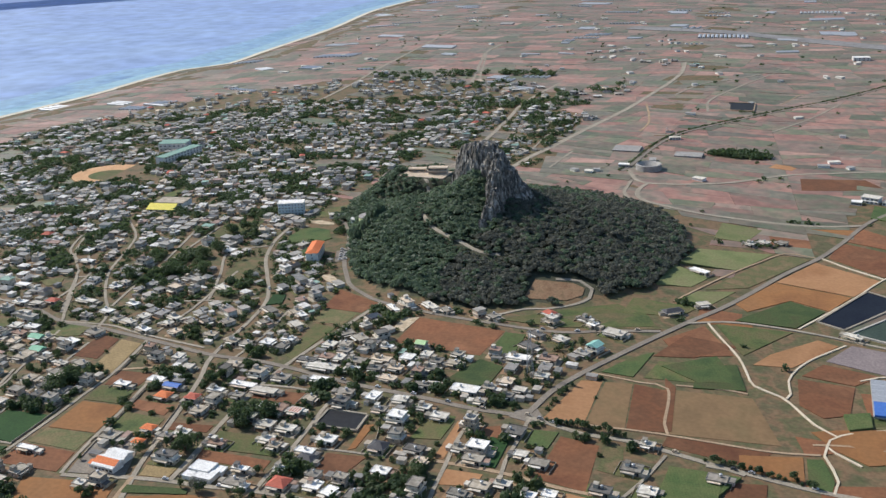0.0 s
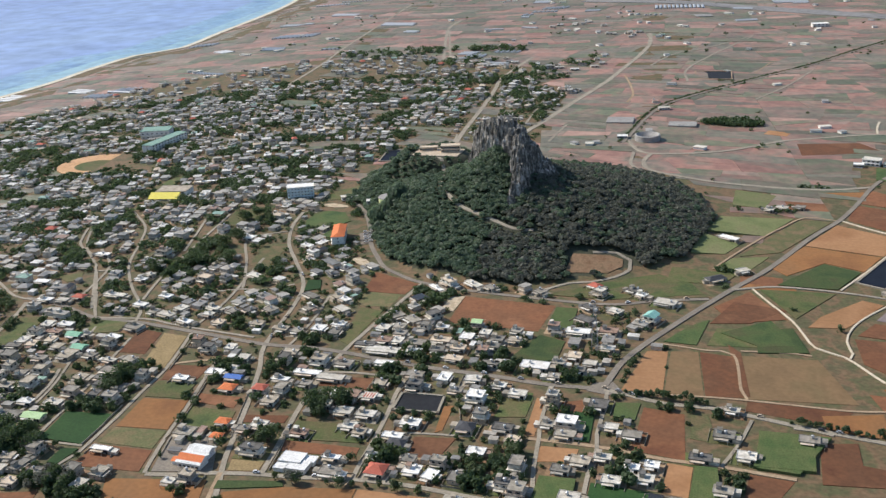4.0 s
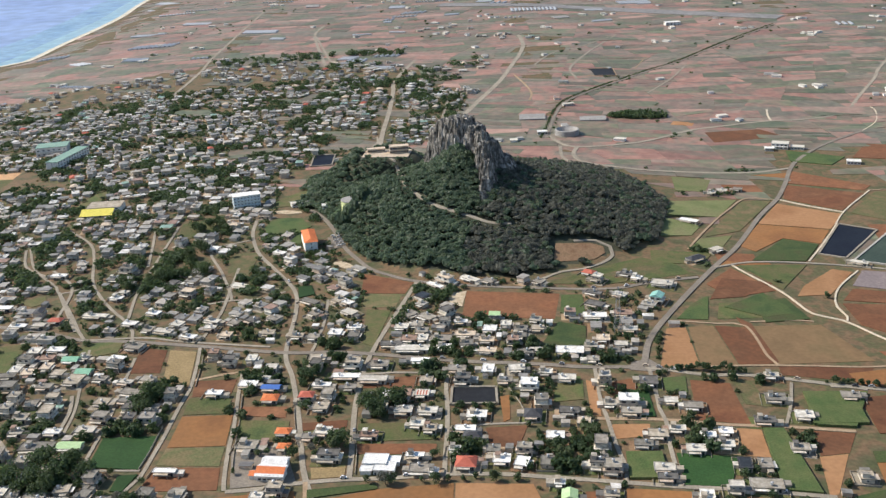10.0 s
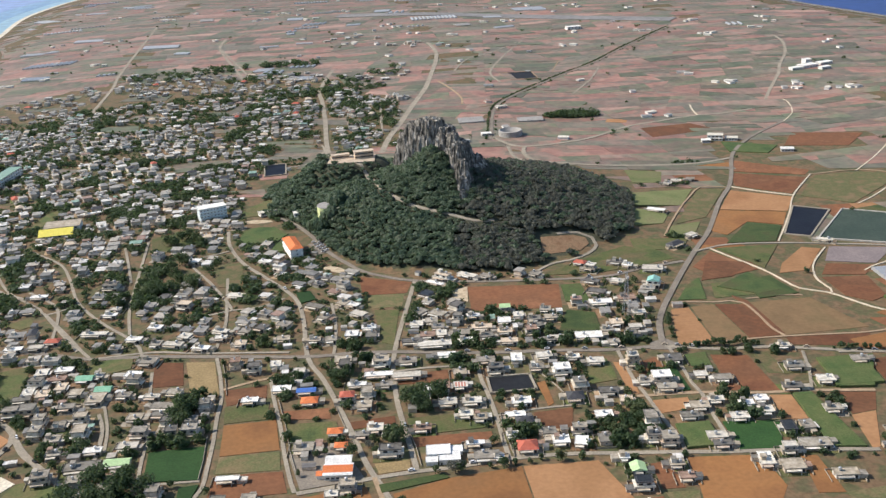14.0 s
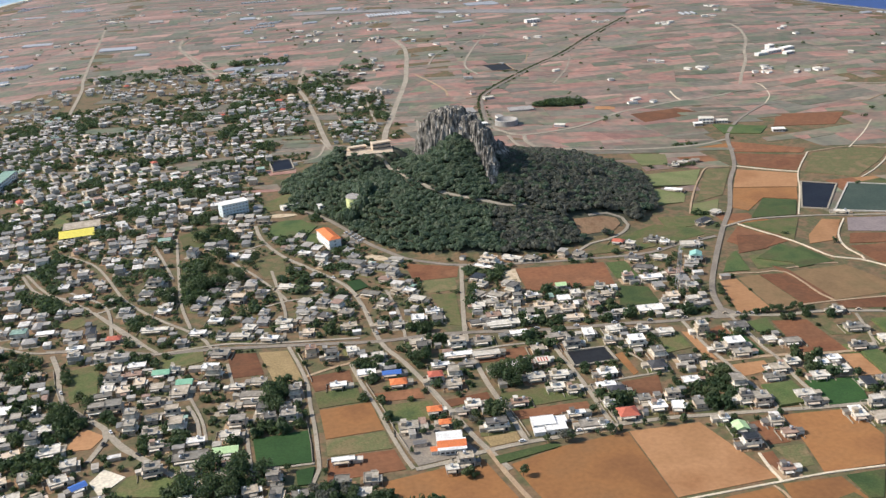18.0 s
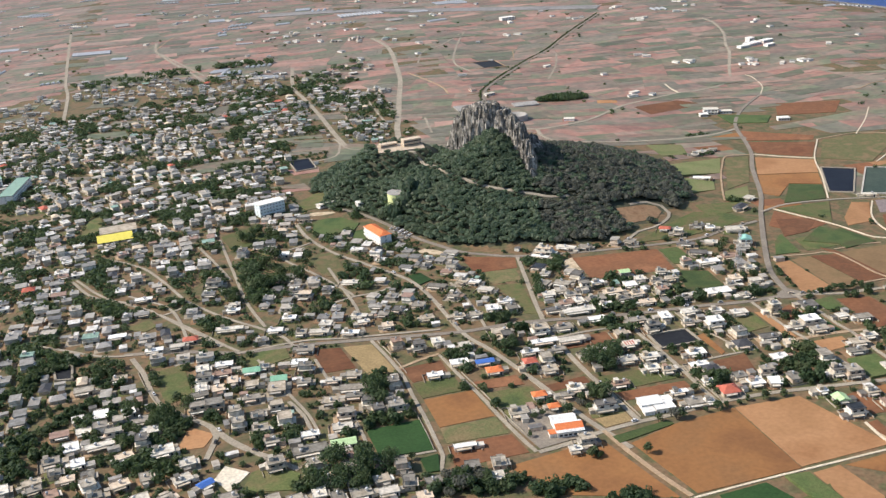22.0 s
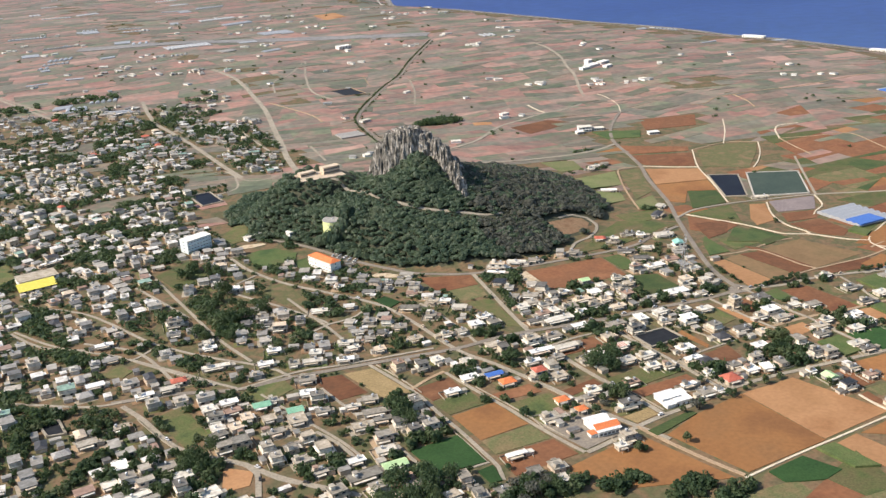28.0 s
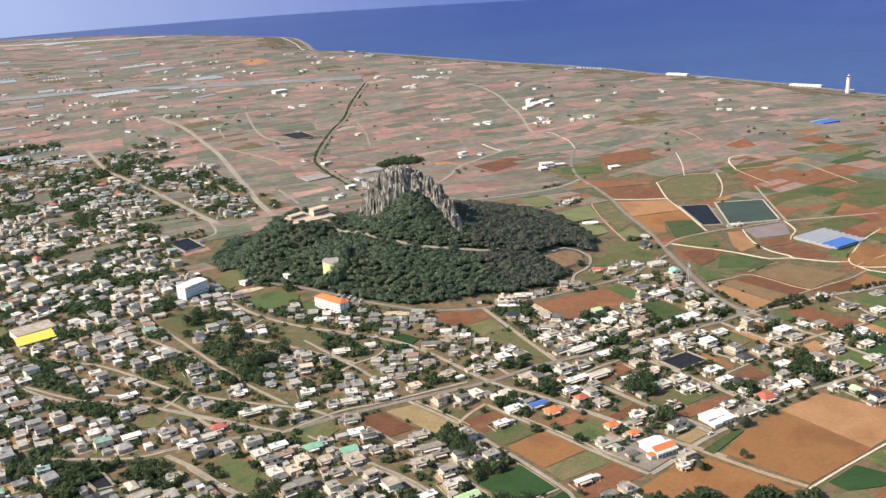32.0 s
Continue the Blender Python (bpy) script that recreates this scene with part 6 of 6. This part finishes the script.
# far white works and lighthouse
for x, y, w, d, st, yw in ((436, 1488, 30, 16, 1, 0.3), (470, 1500, 24, 12, 1, 0.3), (446, 1512, 12, 10, 2, 0.3), (410, 1474, 20, 10, 1, 0.2), (452, 1462, 18, 9, 1, 0.3)):
    block("works", "white factory building far out on the farmland", "factory", x, y, w, d, st, yw, "white", h=4.0, bays=5)
for x, y, w, d, st, yw in ((128, 1099, 18, 12, 2, -0.4), (146, 1092, 14, 9, 1, -0.4), (113, 1090, 10, 8, 1, -0.2)):
    block("farm_office", "white two-part farm office among fields", "building", x, y, w, d, st, yw, "white", bays=4)
for x, y, w, d in ((1024, 1318, 64, 12), (994, 1638, 50, 12)):
    block("shore_works", "long low white works on the north shore", "works", x, y, w, d, 1, -1.25, "clean", h=4.5, bays=8)
tarp = new("greenhouse")
tagged(tarp, "low greenhouse covered with a bright blue sheet", "greenhouse")
g = Geo()
g.box(0, 0, 0, 36, 22, 2.4, "roof_blue")
part("cover", g, tarp)
g = Geo()
g.box(0, 14, 0, 36, 5, 2.0, "metal_grey")
part("bay", g, tarp)
tarp.matrix_basis = pose(643, 1008, gz(643, 1008), 0, 0, -10)
light = new("lighthouse")
tagged(light, "tall white lighthouse on the north shore", "lighthouse")
g = Geo()
g.drum(0, 0, -0.5, 3.2, 22, "wall_white", 20, 0.72)
part("tower", g, light)
g = Geo()
g.drum(0, 0, 21.5, 3.0, 0.5, "wall_white", 20)
part("gallery", g, light)
g = Geo()
g.drum(0, 0, 22.0, 1.5, 2.6, "glass_dark", 12)
g.drum(0, 0, 24.6, 1.7, 1.2, "wall_white", 12, 0.15)
part("lantern", g, light, "glazed lantern with white cap")
g = Geo()
g.box(9, 2, 0, 12, 7, 3.2, "wall_white")
part("keepers_house", g, light)
light.matrix_basis = pose(1000, 1206, gz(1000, 1206)) @ Matrix.Scale(1.4, 4)
# lattice mast
mast = new("lattice_mast")
tagged(mast, "tall grey steel lattice mast behind houses", "mast")
H_ = 34.0
for a, b in ((-1, -1), (1, -1), (1, 1), (-1, 1)):
    g = Geo()
    g.add([(a * 2.4 - 0.12, b * 2.4 - 0.12, -0.3), (a * 2.4 + 0.12, b * 2.4 - 0.12, -0.3), (a * 2.4 + 0.12, b * 2.4 + 0.12, -0.3), (a * 2.4 - 0.12, b * 2.4 + 0.12, -0.3),
           (a * 0.5 - 0.1, b * 0.5 - 0.1, H_), (a * 0.5 + 0.1, b * 0.5 - 0.1, H_), (a * 0.5 + 0.1, b * 0.5 + 0.1, H_), (a * 0.5 - 0.1, b * 0.5 + 0.1, H_)],
          [(0, 1, 5, 4), (1, 2, 6, 5), (2, 3, 7, 6), (3, 0, 4, 7), (4, 5, 6, 7)], "metal_grey")
    part("leg", g, mast)
for k_ in range(10):
    z0, z1 = H_ * k_ / 10, H_ * (k_ + 1) / 10
    r0, r1 = 2.4 - 1.9 * k_ / 10, 2.4 - 1.9 * (k_ + 1) / 10
    g = Geo()
    for (a, b), (c, d) in (((-1, -1), (1, -1)), ((1, -1), (1, 1)), ((1, 1), (-1, 1)), ((-1, 1), (-1, -1))):
        for ra, za, rb, zb in ((r0, z0, r1, z1), (r1, z1, r1, z1 + 0.01)):
            p, q = Vector((a * ra, b * ra, za)), Vector((c * rb, d * rb, zb))
            g.add([(p.x, p.y, p.z - 0.09), (q.x, q.y, q.z - 0.09), (q.x, q.y, q.z + 0.09), (p.x, p.y, p.z + 0.09)], [(0, 1, 2, 3)], "metal_grey")
    part("bracing", g, mast)
g = Geo()
g.drum(0.9, 0, H_ - 5, 1.0, 1.6, "wall_white", 12)
part("antenna", g, mast, "white drum antenna")
mast.matrix_basis = pose(-133, 611, 0)


def make_car(colour):
    """A small parked car with cabin, wheels and lamps."""
    ob = new("car")
    g = Geo()
    g.box(0, 0, 0.3, 3.8, 1.6, 0.6, colour, 0.0, 0.96)
    part("body", g, ob)
    g = Geo()
    g.box(-0.2, 0, 0.9, 2.2, 1.45, 0.6, "glass_dark", 0.0, 0.78)
    part("cabin", g, ob)
    g = Geo()
    g.box(-0.2, 0, 1.5, 1.7, 1.15, 0.06, colour)
    part("roof", g, ob)
    for a in (-1.2, 1.2):
        for b in (-0.75, 0.75):
            w_ = Geo()
            n = 10
            w_.add([(a + 0.31 * math.cos(2 * math.pi * i / n), b + s_, 0.31 + 0.31 * math.sin(2 * math.pi * i / n)) for s_ in (-0.1, 0.1) for i in range(n)],
                   [(i, (i + 1) % n, n + (i + 1) % n, n + i) for i in range(n)] + [tuple(range(n)), tuple(range(n, 2 * n))[::-1]], "tyre")
            part("wheel", w_, ob)
    return ob


cr = random.Random(77)
CARS = [(make_car(c), w_) for c, w_ in (("car_paint", "white"), ("metal_grey", "silver"), ("roof_dark", "black"), ("wall_sand", "beige"))]
ways = [(line, wd) for line, wd in ROADS if 4.2 < wd < 9 and line[0][1] < 950 and line[-1][1] < 950]
for k_ in range(34):
    line, wd = cr.choice(ways)
    i = cr.randrange(1, len(line))
    (a, b), (c, d) = line[i - 1], line[i]
    t_ = math.atan2(d - b, c - a)
    o = wd / 2 - 1.3
    src, word = CARS[min(3, int(cr.random() ** 1.6 * 4))]
    ob = copy_thing(src, pose(a - math.sin(t_) * o, b + math.cos(t_) * o, gz(a, b) + 0.65, 0, 0, math.degrees(t_)))
    tagged(ob, "small %s car on the street" % word, "car", "cars of the town")
for k_ in range(9):
    src, word = CARS[cr.randrange(3)]
    ob = copy_thing(src, pose(-361 + 2.8 * k_ * 0.38 + (k_ % 2) * 4.5, 834 - 3.4 * k_, 0.95, 0, 0, 20))
    tagged(ob, "small %s car parked beside the apartment block" % word, "car", "cars of the town")
for src, _ in CARS:
    for o in (*src.children_recursive, src):
        bpy.data.objects.remove(o)


# ---- the rest of the town: houses along the lanes ----
MODELS = []
for s, (kind, w, d, st) in enumerate((("grey", 12, 9, 1), ("grey", 10, 8, 1), ("white", 11, 8, 1), ("grey", 13, 8, 1), ("grey", 11, 9, 2), ("tan", 10, 9, 1), ("grey", 9, 6, 1), ("grey", 9, 8, 1), ("white", 14, 7, 1), ("grey", 12, 10, 2))):
    MODELS.append((make_house(kind, w, d, st, 900 + s, True), kind, w, d, st))
spots = []
tr = random.Random(21)


def woodiness(x, y):
    """Where groves stand between the houses."""
    return noise.noise((x / 40, y / 40, 8.0)) + 0.25 * noise.noise((x / 14, y / 14, 1.0))


def try_house(x, y, w, d, a, room):
    if woodiness(x, y) > (0.3 if x > -520 else 0.2):
        return
    if not inside(TOWN, x, y) or taken(x, y, w + room, d + room, a):
        return
    mark_poly(rect(x, y, w + 0.8, d + 0.8, a), 3, False)
    if room > 1.5:
        yard(x, y, w - 1.5, d - 1.5, a, int(x * 3 + y))
    spots.append((x, y, a, w, d))


yy = 405.0
while yy < 1780:
    gap = 13.5 if yy < 1150 else 15.0
    xx = -1130.0
    while xx < 0:
        x, y = xx + tr.uniform(-5, 5), yy + tr.uniform(-5, 5)
        xx += gap
        thin = noise.noise((x / 90, y / 90, 5.0))
        if thin > (0.36 if y < 1150 else 0.28) or (y > 1450 and tr.random() < 0.3) or (x > -300 and y > 1050 and tr.random() < 0.5):
            continue
        try_house(x, y, tr.uniform(7.5, 11.5), tr.uniform(6, 9), street_yaw(x, y) + tr.gauss(0, 0.06) + FACING[tr.randrange(2)], 2.5)
    yy += gap
for _ in range(5000):
    x, y = tr.uniform(-900, 0), tr.uniform(405, 1050)
    if noise.noise((x / 90, y / 90, 5.0)) < 0.36:
        try_house(x, y, tr.uniform(7, 11), tr.uniform(6, 8.5), street_yaw(x, y) + tr.gauss(0, 0.08) + FACING[tr.randrange(2)], 1.8)
mains = len(spots)
# sheds, annexes and carports squeezed in between
for _ in range(9000):
    x, y = tr.uniform(-1060, -10), tr.uniform(405, 1500)
    if noise.noise((x / 90, y / 90, 5.0)) < 0.34:
        try_house(x, y, tr.uniform(4, 8), tr.uniform(3, 5.5), street_yaw(x, y) + FACING[tr.randrange(2)], 0.9)
big, sheds = spots[:mains], spots[mains:]
big.sort(key=lambda s: math.hypot(s[0] + 350, s[1] - 250))
cut = 135
for x, y, a, w, d in big[:cut]:
    src, kind, sw, sd, st = MODELS[min(9, int(tr.random() * 10))]
    ob = copy_thing(src, pose(x, y, gz(x, y), 0, 0, math.degrees(a)))
    ob.scale = (w / sw, d / sd, tr.uniform(0.95, 1.1))
    low = "single-storey" if st == 1 else "two-storey"
    tagged(ob, "%s concrete house with %s" % (low, SAYS[kind]), "house", "houses of the town")
for src, *_ in MODELS:
    for o in (*src.children_recursive, src):
        bpy.data.objects.remove(o)
g = Geo()


def off(x, y, a, px, py):
    return x + px * math.cos(a) - py * math.sin(a), y + px * math.sin(a) + py * math.cos(a)


def far_house(g, x, y, a, w, d, st):
    o, h = gz(x, y), 2.9 * st
    g.box(x, y, o - 0.4, w, d, h + 0.4, "walls_far", a)
    if st == 2:
        g.box(*off(x, y, a, 0, -0.3), o + 2.75, w + 1.2, d + 1.2, 0.3, "walls_far", a)
    if tr.random() < 0.12:
        g.gable(x, y, o + h, w + 1.2, d + 1.2, 0.24 * d, tr.choice(["roof_red", "roof_grey", "roof_dark", "roof_grey", "roof_grey", "wall_sand"]), a, 0.4 * d)
        return
    g.box(x, y, o + h, w + 0.9, d + 0.9, 0.35, "roofs_far", a)
    for side in (-1, 1):
        for k_ in (-0.25, 0.25):
            g.box(*off(x, y, a, k_ * w, side * d / 2), o + 0.9, 0.2 * w, 0.16, 1.4, "glass_dark", a)
    if tr.random() < 0.5:
        g.drum(*off(x, y, a, 0.25 * w, 0.2 * d), o + h + 0.35, 0.8, 1.8, "metal_grey", 8)
    if tr.random() < 0.35:
        g.box(*off(x, y, a, -0.22 * w, 0.1 * d), o + h + 0.35, 2.6, 3.0, 2.1, "walls_far", a)
    if tr.random() < 0.5:
        g.box(*off(x, y, a, 0.1 * w, -d / 2 - 1.0), o + 2.3, 0.7 * w, 2.2, 0.18, "walls_far", a)


for x, y, a, w, d in big[cut:]:
    far_house(g, x, y, a, w, d, 2 if tr.random() < 0.22 else 1)
tagged(part("town_houses", g), "crowded white and grey flat-roofed concrete houses of the town", "houses", kind="stuff")
g = Geo()
for x, y, a, w, d in sheds:
    h = tr.uniform(2.1, 3.0)
    g.box(x, y, gz(x, y) - 0.3, w, d, h + 0.3, "walls_far", a)
    g.box(x, y, gz(x, y) + h, w + 0.5, d + 0.5, 0.2, "roofs_far", a)
tagged(part("sheds", g), "small sheds and annexes between the houses", "sheds", kind="stuff")
# farmsteads out in the fields
g = Geo()
for k_ in range(150):
    x, y = tr.uniform(-950, 750), tr.uniform(1150, 2900)
    if not inside(shore_poly, x, y) or inside(TOWN, x, y) or taken(x, y, 12, 12, 0, (1, 3, 4)):
        continue
    for j_ in range(tr.choice((1, 1, 2, 3))):
        px, py, a = x + tr.uniform(-16, 16), y + tr.uniform(-12, 12), tr.uniform(0, 3.14)
        w, d = tr.uniform(7, 14), tr.uniform(6, 9)
        g.box(px, py, gz(px, py) - 0.4, w, d, 3.3, "wall_white", a)
        g.box(px, py, gz(px, py) + 2.9, w + 1, d + 1, 0.35, tr.choice(["roof_white", "roof_grey"]), a)
# the outer hamlet, loose rows of houses along the two roads behind the hill
for hx, hy, rx, ry, n_ in ((-285, 1400, 55, 150, 34), (-395, 1480, 55, 110, 30), (-405, 1670, 80, 60, 36), (-277, 1637, 45, 50, 14), (-205, 1671, 35, 40, 8), (-225, 1450, 22, 26, 9), (-150, 1950, 70, 40, 10), (-270, 2110, 60, 40, 8), (-600, 1800, 120, 60, 22), (-95, 1380, 22, 12, 4)):
    for k_ in range(n_):
        x, y = hx + rx * tr.uniform(-1, 1), hy + ry * tr.uniform(-1, 1)
        if not taken(x, y, 13, 10, 0, (1, 3, 4)):
            far_house(g, x, y, tr.choice((0.1, 0.1, 1.67, 0.3)) + tr.uniform(-0.1, 0.1), tr.uniform(8, 15), tr.uniform(7, 10), 2 if tr.random() < 0.2 else 1)
tagged(part("farm_sheds", g), "scattered white sheds and farm buildings among far fields", "sheds", kind="stuff")
for k_, g in YARDS.items():
    if g.v:
        tagged(part("yards", g), {"earth": "trodden red-brown earth yards round the houses", "concrete": "paved yards of pale concrete", "dirt": "bare earth yards round the houses", "dry": "weedy yards round the houses", "grass": "grassy yards round the houses"}[k_], "yard", kind="stuff")

# ---- long plastic greenhouses on the far farmland ----
g = Geo()
for plot in GLASSHOUSES:
    (ax, ay), (bx, by), (cx, cy), (dx, dy) = plot
    n_ = max(1, int(math.hypot(dx - ax, dy - ay) / 9))
    length = math.hypot(bx - ax, by - ay) * 0.9
    yaw = math.atan2(by - ay, bx - ax)
    for k_ in range(n_):
        f = (k_ + 0.5) / n_
        mx, my = (ax + bx) / 2 + ((dx + cx) / 2 - (ax + bx) / 2) * f, (ay + by) / 2 + ((dy + cy) / 2 - (ay + by) / 2) * f
        g.box(mx, my, gz(mx, my) - 0.5, length, 6.0, 2.3, "metal_grey", yaw)
        g.gable(mx, my, gz(mx, my) + 1.8, length, 6.2, 1.2, "metal_grey", yaw)
tagged(part("greenhouses", g), "long rows of grey and white plastic greenhouses", "greenhouse", kind="stuff")

# ---- trees and bushes of the town and the lanes ----
BUSH = []


def grove(x, y, rx, ry, n, kinds=(0, 1, 2, 4), size=(0.8, 1.3), things=True):
    for _ in range(n):
        a, r = tr.uniform(0, 6.283), math.sqrt(tr.random())
        px, py = x + rx * r * math.cos(a), y + ry * r * math.sin(a)
        if taken(px, py, 2, 2, 0, (1, 3)):
            continue
        if things:
            tree(px, py, tr.choice(kinds), tr.uniform(*size))
        else:
            BUSH.append((px, py, tr.uniform(*size)))


for hx, hy, rx, ry, n_ in ((-328, 1532, 42, 30, 60), (-389, 1825, 55, 26, 46), (-505, 1831, 34, 30, 36), (-440, 1700, 60, 40, 40), (-270, 1340, 40, 90, 26), (-390, 1450, 60, 110, 46), (-300, 1600, 50, 60, 26), (-230, 1700, 40, 50, 14), (-600, 1790, 110, 50, 50)):
    grove(hx, hy, rx, ry, n_, size=(1.2, 2.2), things=False)
grove(-193, 455, 12, 22, 46, (0, 2, 5, 5), (0.55, 1.0))
grove(-168, 470, 4, 22, 12, (0, 2))
grove(-293, 514, 14, 13, 18, (1, 4, 2))
grove(-282, 516, 6, 14, 8, (2, 2, 1), (1.1, 1.5))
grove(-442, 522, 11, 26, 22, (1, 4, 2))
grove(-498, 728, 26, 26, 20, (1, 4, 0))
grove(-345, 558, 12, 6, 9, (0, 5))
grove(-468, 800, 26, 28, 18, (1, 4, 0))
grove(-478, 446, 26, 13, 24, (1, 4, 4), (1.1, 1.6))
grove(-346, 412, 6, 4, 5, (0, 5), (0.6, 1.0))
grove(-475, 440, 26, 12, 14, (1, 4))
for gx_, gy_, rx_, ry_, n_ in ((-432, 414, 12, 7, 34), (-406, 404, 16, 6, 34), (-378, 388, 14, 7, 34), (-350, 364, 16, 7, 36), (-332, 348, 12, 6, 26)):
    grove(gx_, gy_, rx_, ry_, n_, size=(0.8, 1.3), things=False)
grove(-583, 558, 26, 20, 34, (1, 4, 0))
grove(-480, 750, 20, 16, 16, (1, 4))
grove(-546, 965, 22, 24, 30, things=False)
grove(-324, 404, 5, 4, 3, (0, 5), (0.6, 0.9))
grove(-478, 868, 20, 18, 14, (0, 1))
grove(-622, 575, 22, 18, 60, size=(0.9, 1.5), things=False)
grove(-600, 540, 26, 12, 50, size=(0.9, 1.5), things=False)
grove(-653, 661, 14, 18, 30, size=(0.8, 1.3), things=False)
grove(-480, 442, 30, 10, 40, size=(0.9, 1.5), things=False)
grove(-50, 1018, 16, 4, 16, size=(0.7, 1.2), things=False)
grove(62, 1008, 22, 3, 12, size=(0.6, 1.0), things=False)
grove(112, 1010, 10, 8, 14, size=(0.6, 1.0), things=False)
grove(-38, 768, 10, 6, 12, size=(0.7, 1.1), things=False)
grove(-92, 700, 12, 4, 10, size=(0.6, 0.9), things=False)
grove(20, 935, 20, 12, 24, size=(0.6, 1.1), things=False)
grove(-130, 560, 5, 5, 4, size=(0.6, 0.9), things=False)
for k_ in range(16):
    tree(-110 + k_ * 3.3 + tr.uniform(-1, 1), 551 - 0.1 * k_ * 3.3 + tr.uniform(-2, 2), tr.choice((0, 5, 5, 2)), tr.uniform(0.6, 1.0))
for k_ in range(20):
    tree(-12 + k_ * 3.1 + tr.uniform(-1, 1), 533 - 0.2 * k_ * 3.1 + tr.uniform(-2, 2), tr.choice((0, 5, 5)), tr.uniform(0.5, 0.9))
grove(-640, 960, 40, 30, 40, things=False)
grove(-830, 1060, 12, 60, 60, things=False)
grove(-770, 1010, 50, 10, 60, things=False)
grove(-8, 1268, 38, 14, 190, size=(1.0, 1.8), things=False)
grove(-300, 1452, 30, 16, 40, things=False)
grove(-395, 1580, 40, 20, 60, things=False)
grove(-300, 1560, 60, 25, 70, things=False)
grove(-520, 1420, 40, 30, 50, things=False)
grove(-860, 900, 40, 60, 80, things=False)
grove(-700, 640, 40, 50, 60, things=False)
for gx_, gy_, rx_, ry_, n_ in ((-416, 828, 10, 8, 16), (-401, 806, 6, 9, 10), (-376, 793, 9, 7, 12), (-363, 768, 6, 9, 10), (-366, 740, 12, 7, 12), (-388, 912, 14, 5, 9), (-384, 884, 5, 10, 7)):
    grove(gx_, gy_, rx_, ry_, n_ * 2, size=(0.8, 1.3), things=False)
for gx_, gy_, rx_, ry_, n_ in ((-471, 1127, 26, 20, 46), (-506, 1080, 18, 18, 30), (-438, 1310, 26, 26, 40), (-541, 1001, 20, 24, 36)):
    grove(gx_, gy_, rx_, ry_, n_, size=(0.9, 1.5), things=False)
town_trees = []
for _ in range(60000):
    x, y = tr.uniform(-1120, 60), tr.uniform(395, 1760)
    if not inside(TOWN, x, y):
        continue
    wd = woodiness(x, y)
    if wd < -0.3 or (wd < 0.24 and tr.random() < 0.4) or taken(x, y, 1.6, 1.6, 0, (1, 2, 3, 4)):
        continue
    town_trees.append((x, y, tr.uniform(0.8, 1.5) if wd > (0.24 if x > -520 else 0.15) else tr.uniform(0.35, 0.95)))
town_trees.sort(key=lambda s: math.hypot(s[0] + 350, s[1] - 250))
for x, y, sz in town_trees[:70]:
    tree(x, y, tr.choice((0, 2, 3, 5, 1)), sz)
BUSH += town_trees[70:9800]
# hedges and scrub on field edges, denser along the straight tree-lined road
for line, width in ROADS:
    if width == 5.2 and line[0][1] > 1100:
        for (a, b), (c, d) in zip(line, line[1:]):
            for side in (1, -1):
                for f in (0.2, 0.5, 0.8):
                    k_ = math.hypot(c - a, d - b) or 1
                    o = side * (width / 2 + 2.5)
                    if tr.random() < (0.8 if side > 0 else 0.2):
                        BUSH.append((a + (c - a) * f - (d - b) / k_ * o, b + (d - b) * f + (c - a) / k_ * o, tr.uniform(0.3, 0.75)))
for _ in range(1500):
    x, y = tr.uniform(-1050, 780), tr.uniform(620, 3000)
    if inside(TOWN, x, y) or not inside(shore_poly, x, y) or noise.noise((x / 90, y / 60, 2.2)) < 0.24:
        continue
    if not taken(x, y, 2, 2, 0, (1, 3, 4)):
        BUSH.append((x, y, tr.uniform(0.5, 1.2)))
NEAR_PATTERNS = [leaves(200 + s, 170, 6, 3.2, 3.2, 0.58, (0, 0, 3.0)) for s in range(6)]
parts_ = []
for x, y, s in BUSH:
    a = tr.uniform(0, 6.28)
    rot = np.array([[math.cos(a), -math.sin(a), 0], [math.sin(a), math.cos(a), 0], [0, 0, tr.uniform(0.75, 1.1)]]) * s
    parts_.append((NEAR_PATTERNS[tr.randrange(6)] if y < 680 else PATTERNS[tr.randrange(12)])[::4 if y > 1150 else 3 if y > 760 else 2 if y > 640 else 1] @ rot.T + np.array([x, y, gz(x, y) - 1.0 * s]))
tagged(new("garden_trees", leaf_mesh("garden_trees", np.concatenate(parts_), "leaf_town")), "dark green trees and bushes between the houses and along field edges", "trees", kind="stuff")

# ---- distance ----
# added ring that glows with the painted haze colour
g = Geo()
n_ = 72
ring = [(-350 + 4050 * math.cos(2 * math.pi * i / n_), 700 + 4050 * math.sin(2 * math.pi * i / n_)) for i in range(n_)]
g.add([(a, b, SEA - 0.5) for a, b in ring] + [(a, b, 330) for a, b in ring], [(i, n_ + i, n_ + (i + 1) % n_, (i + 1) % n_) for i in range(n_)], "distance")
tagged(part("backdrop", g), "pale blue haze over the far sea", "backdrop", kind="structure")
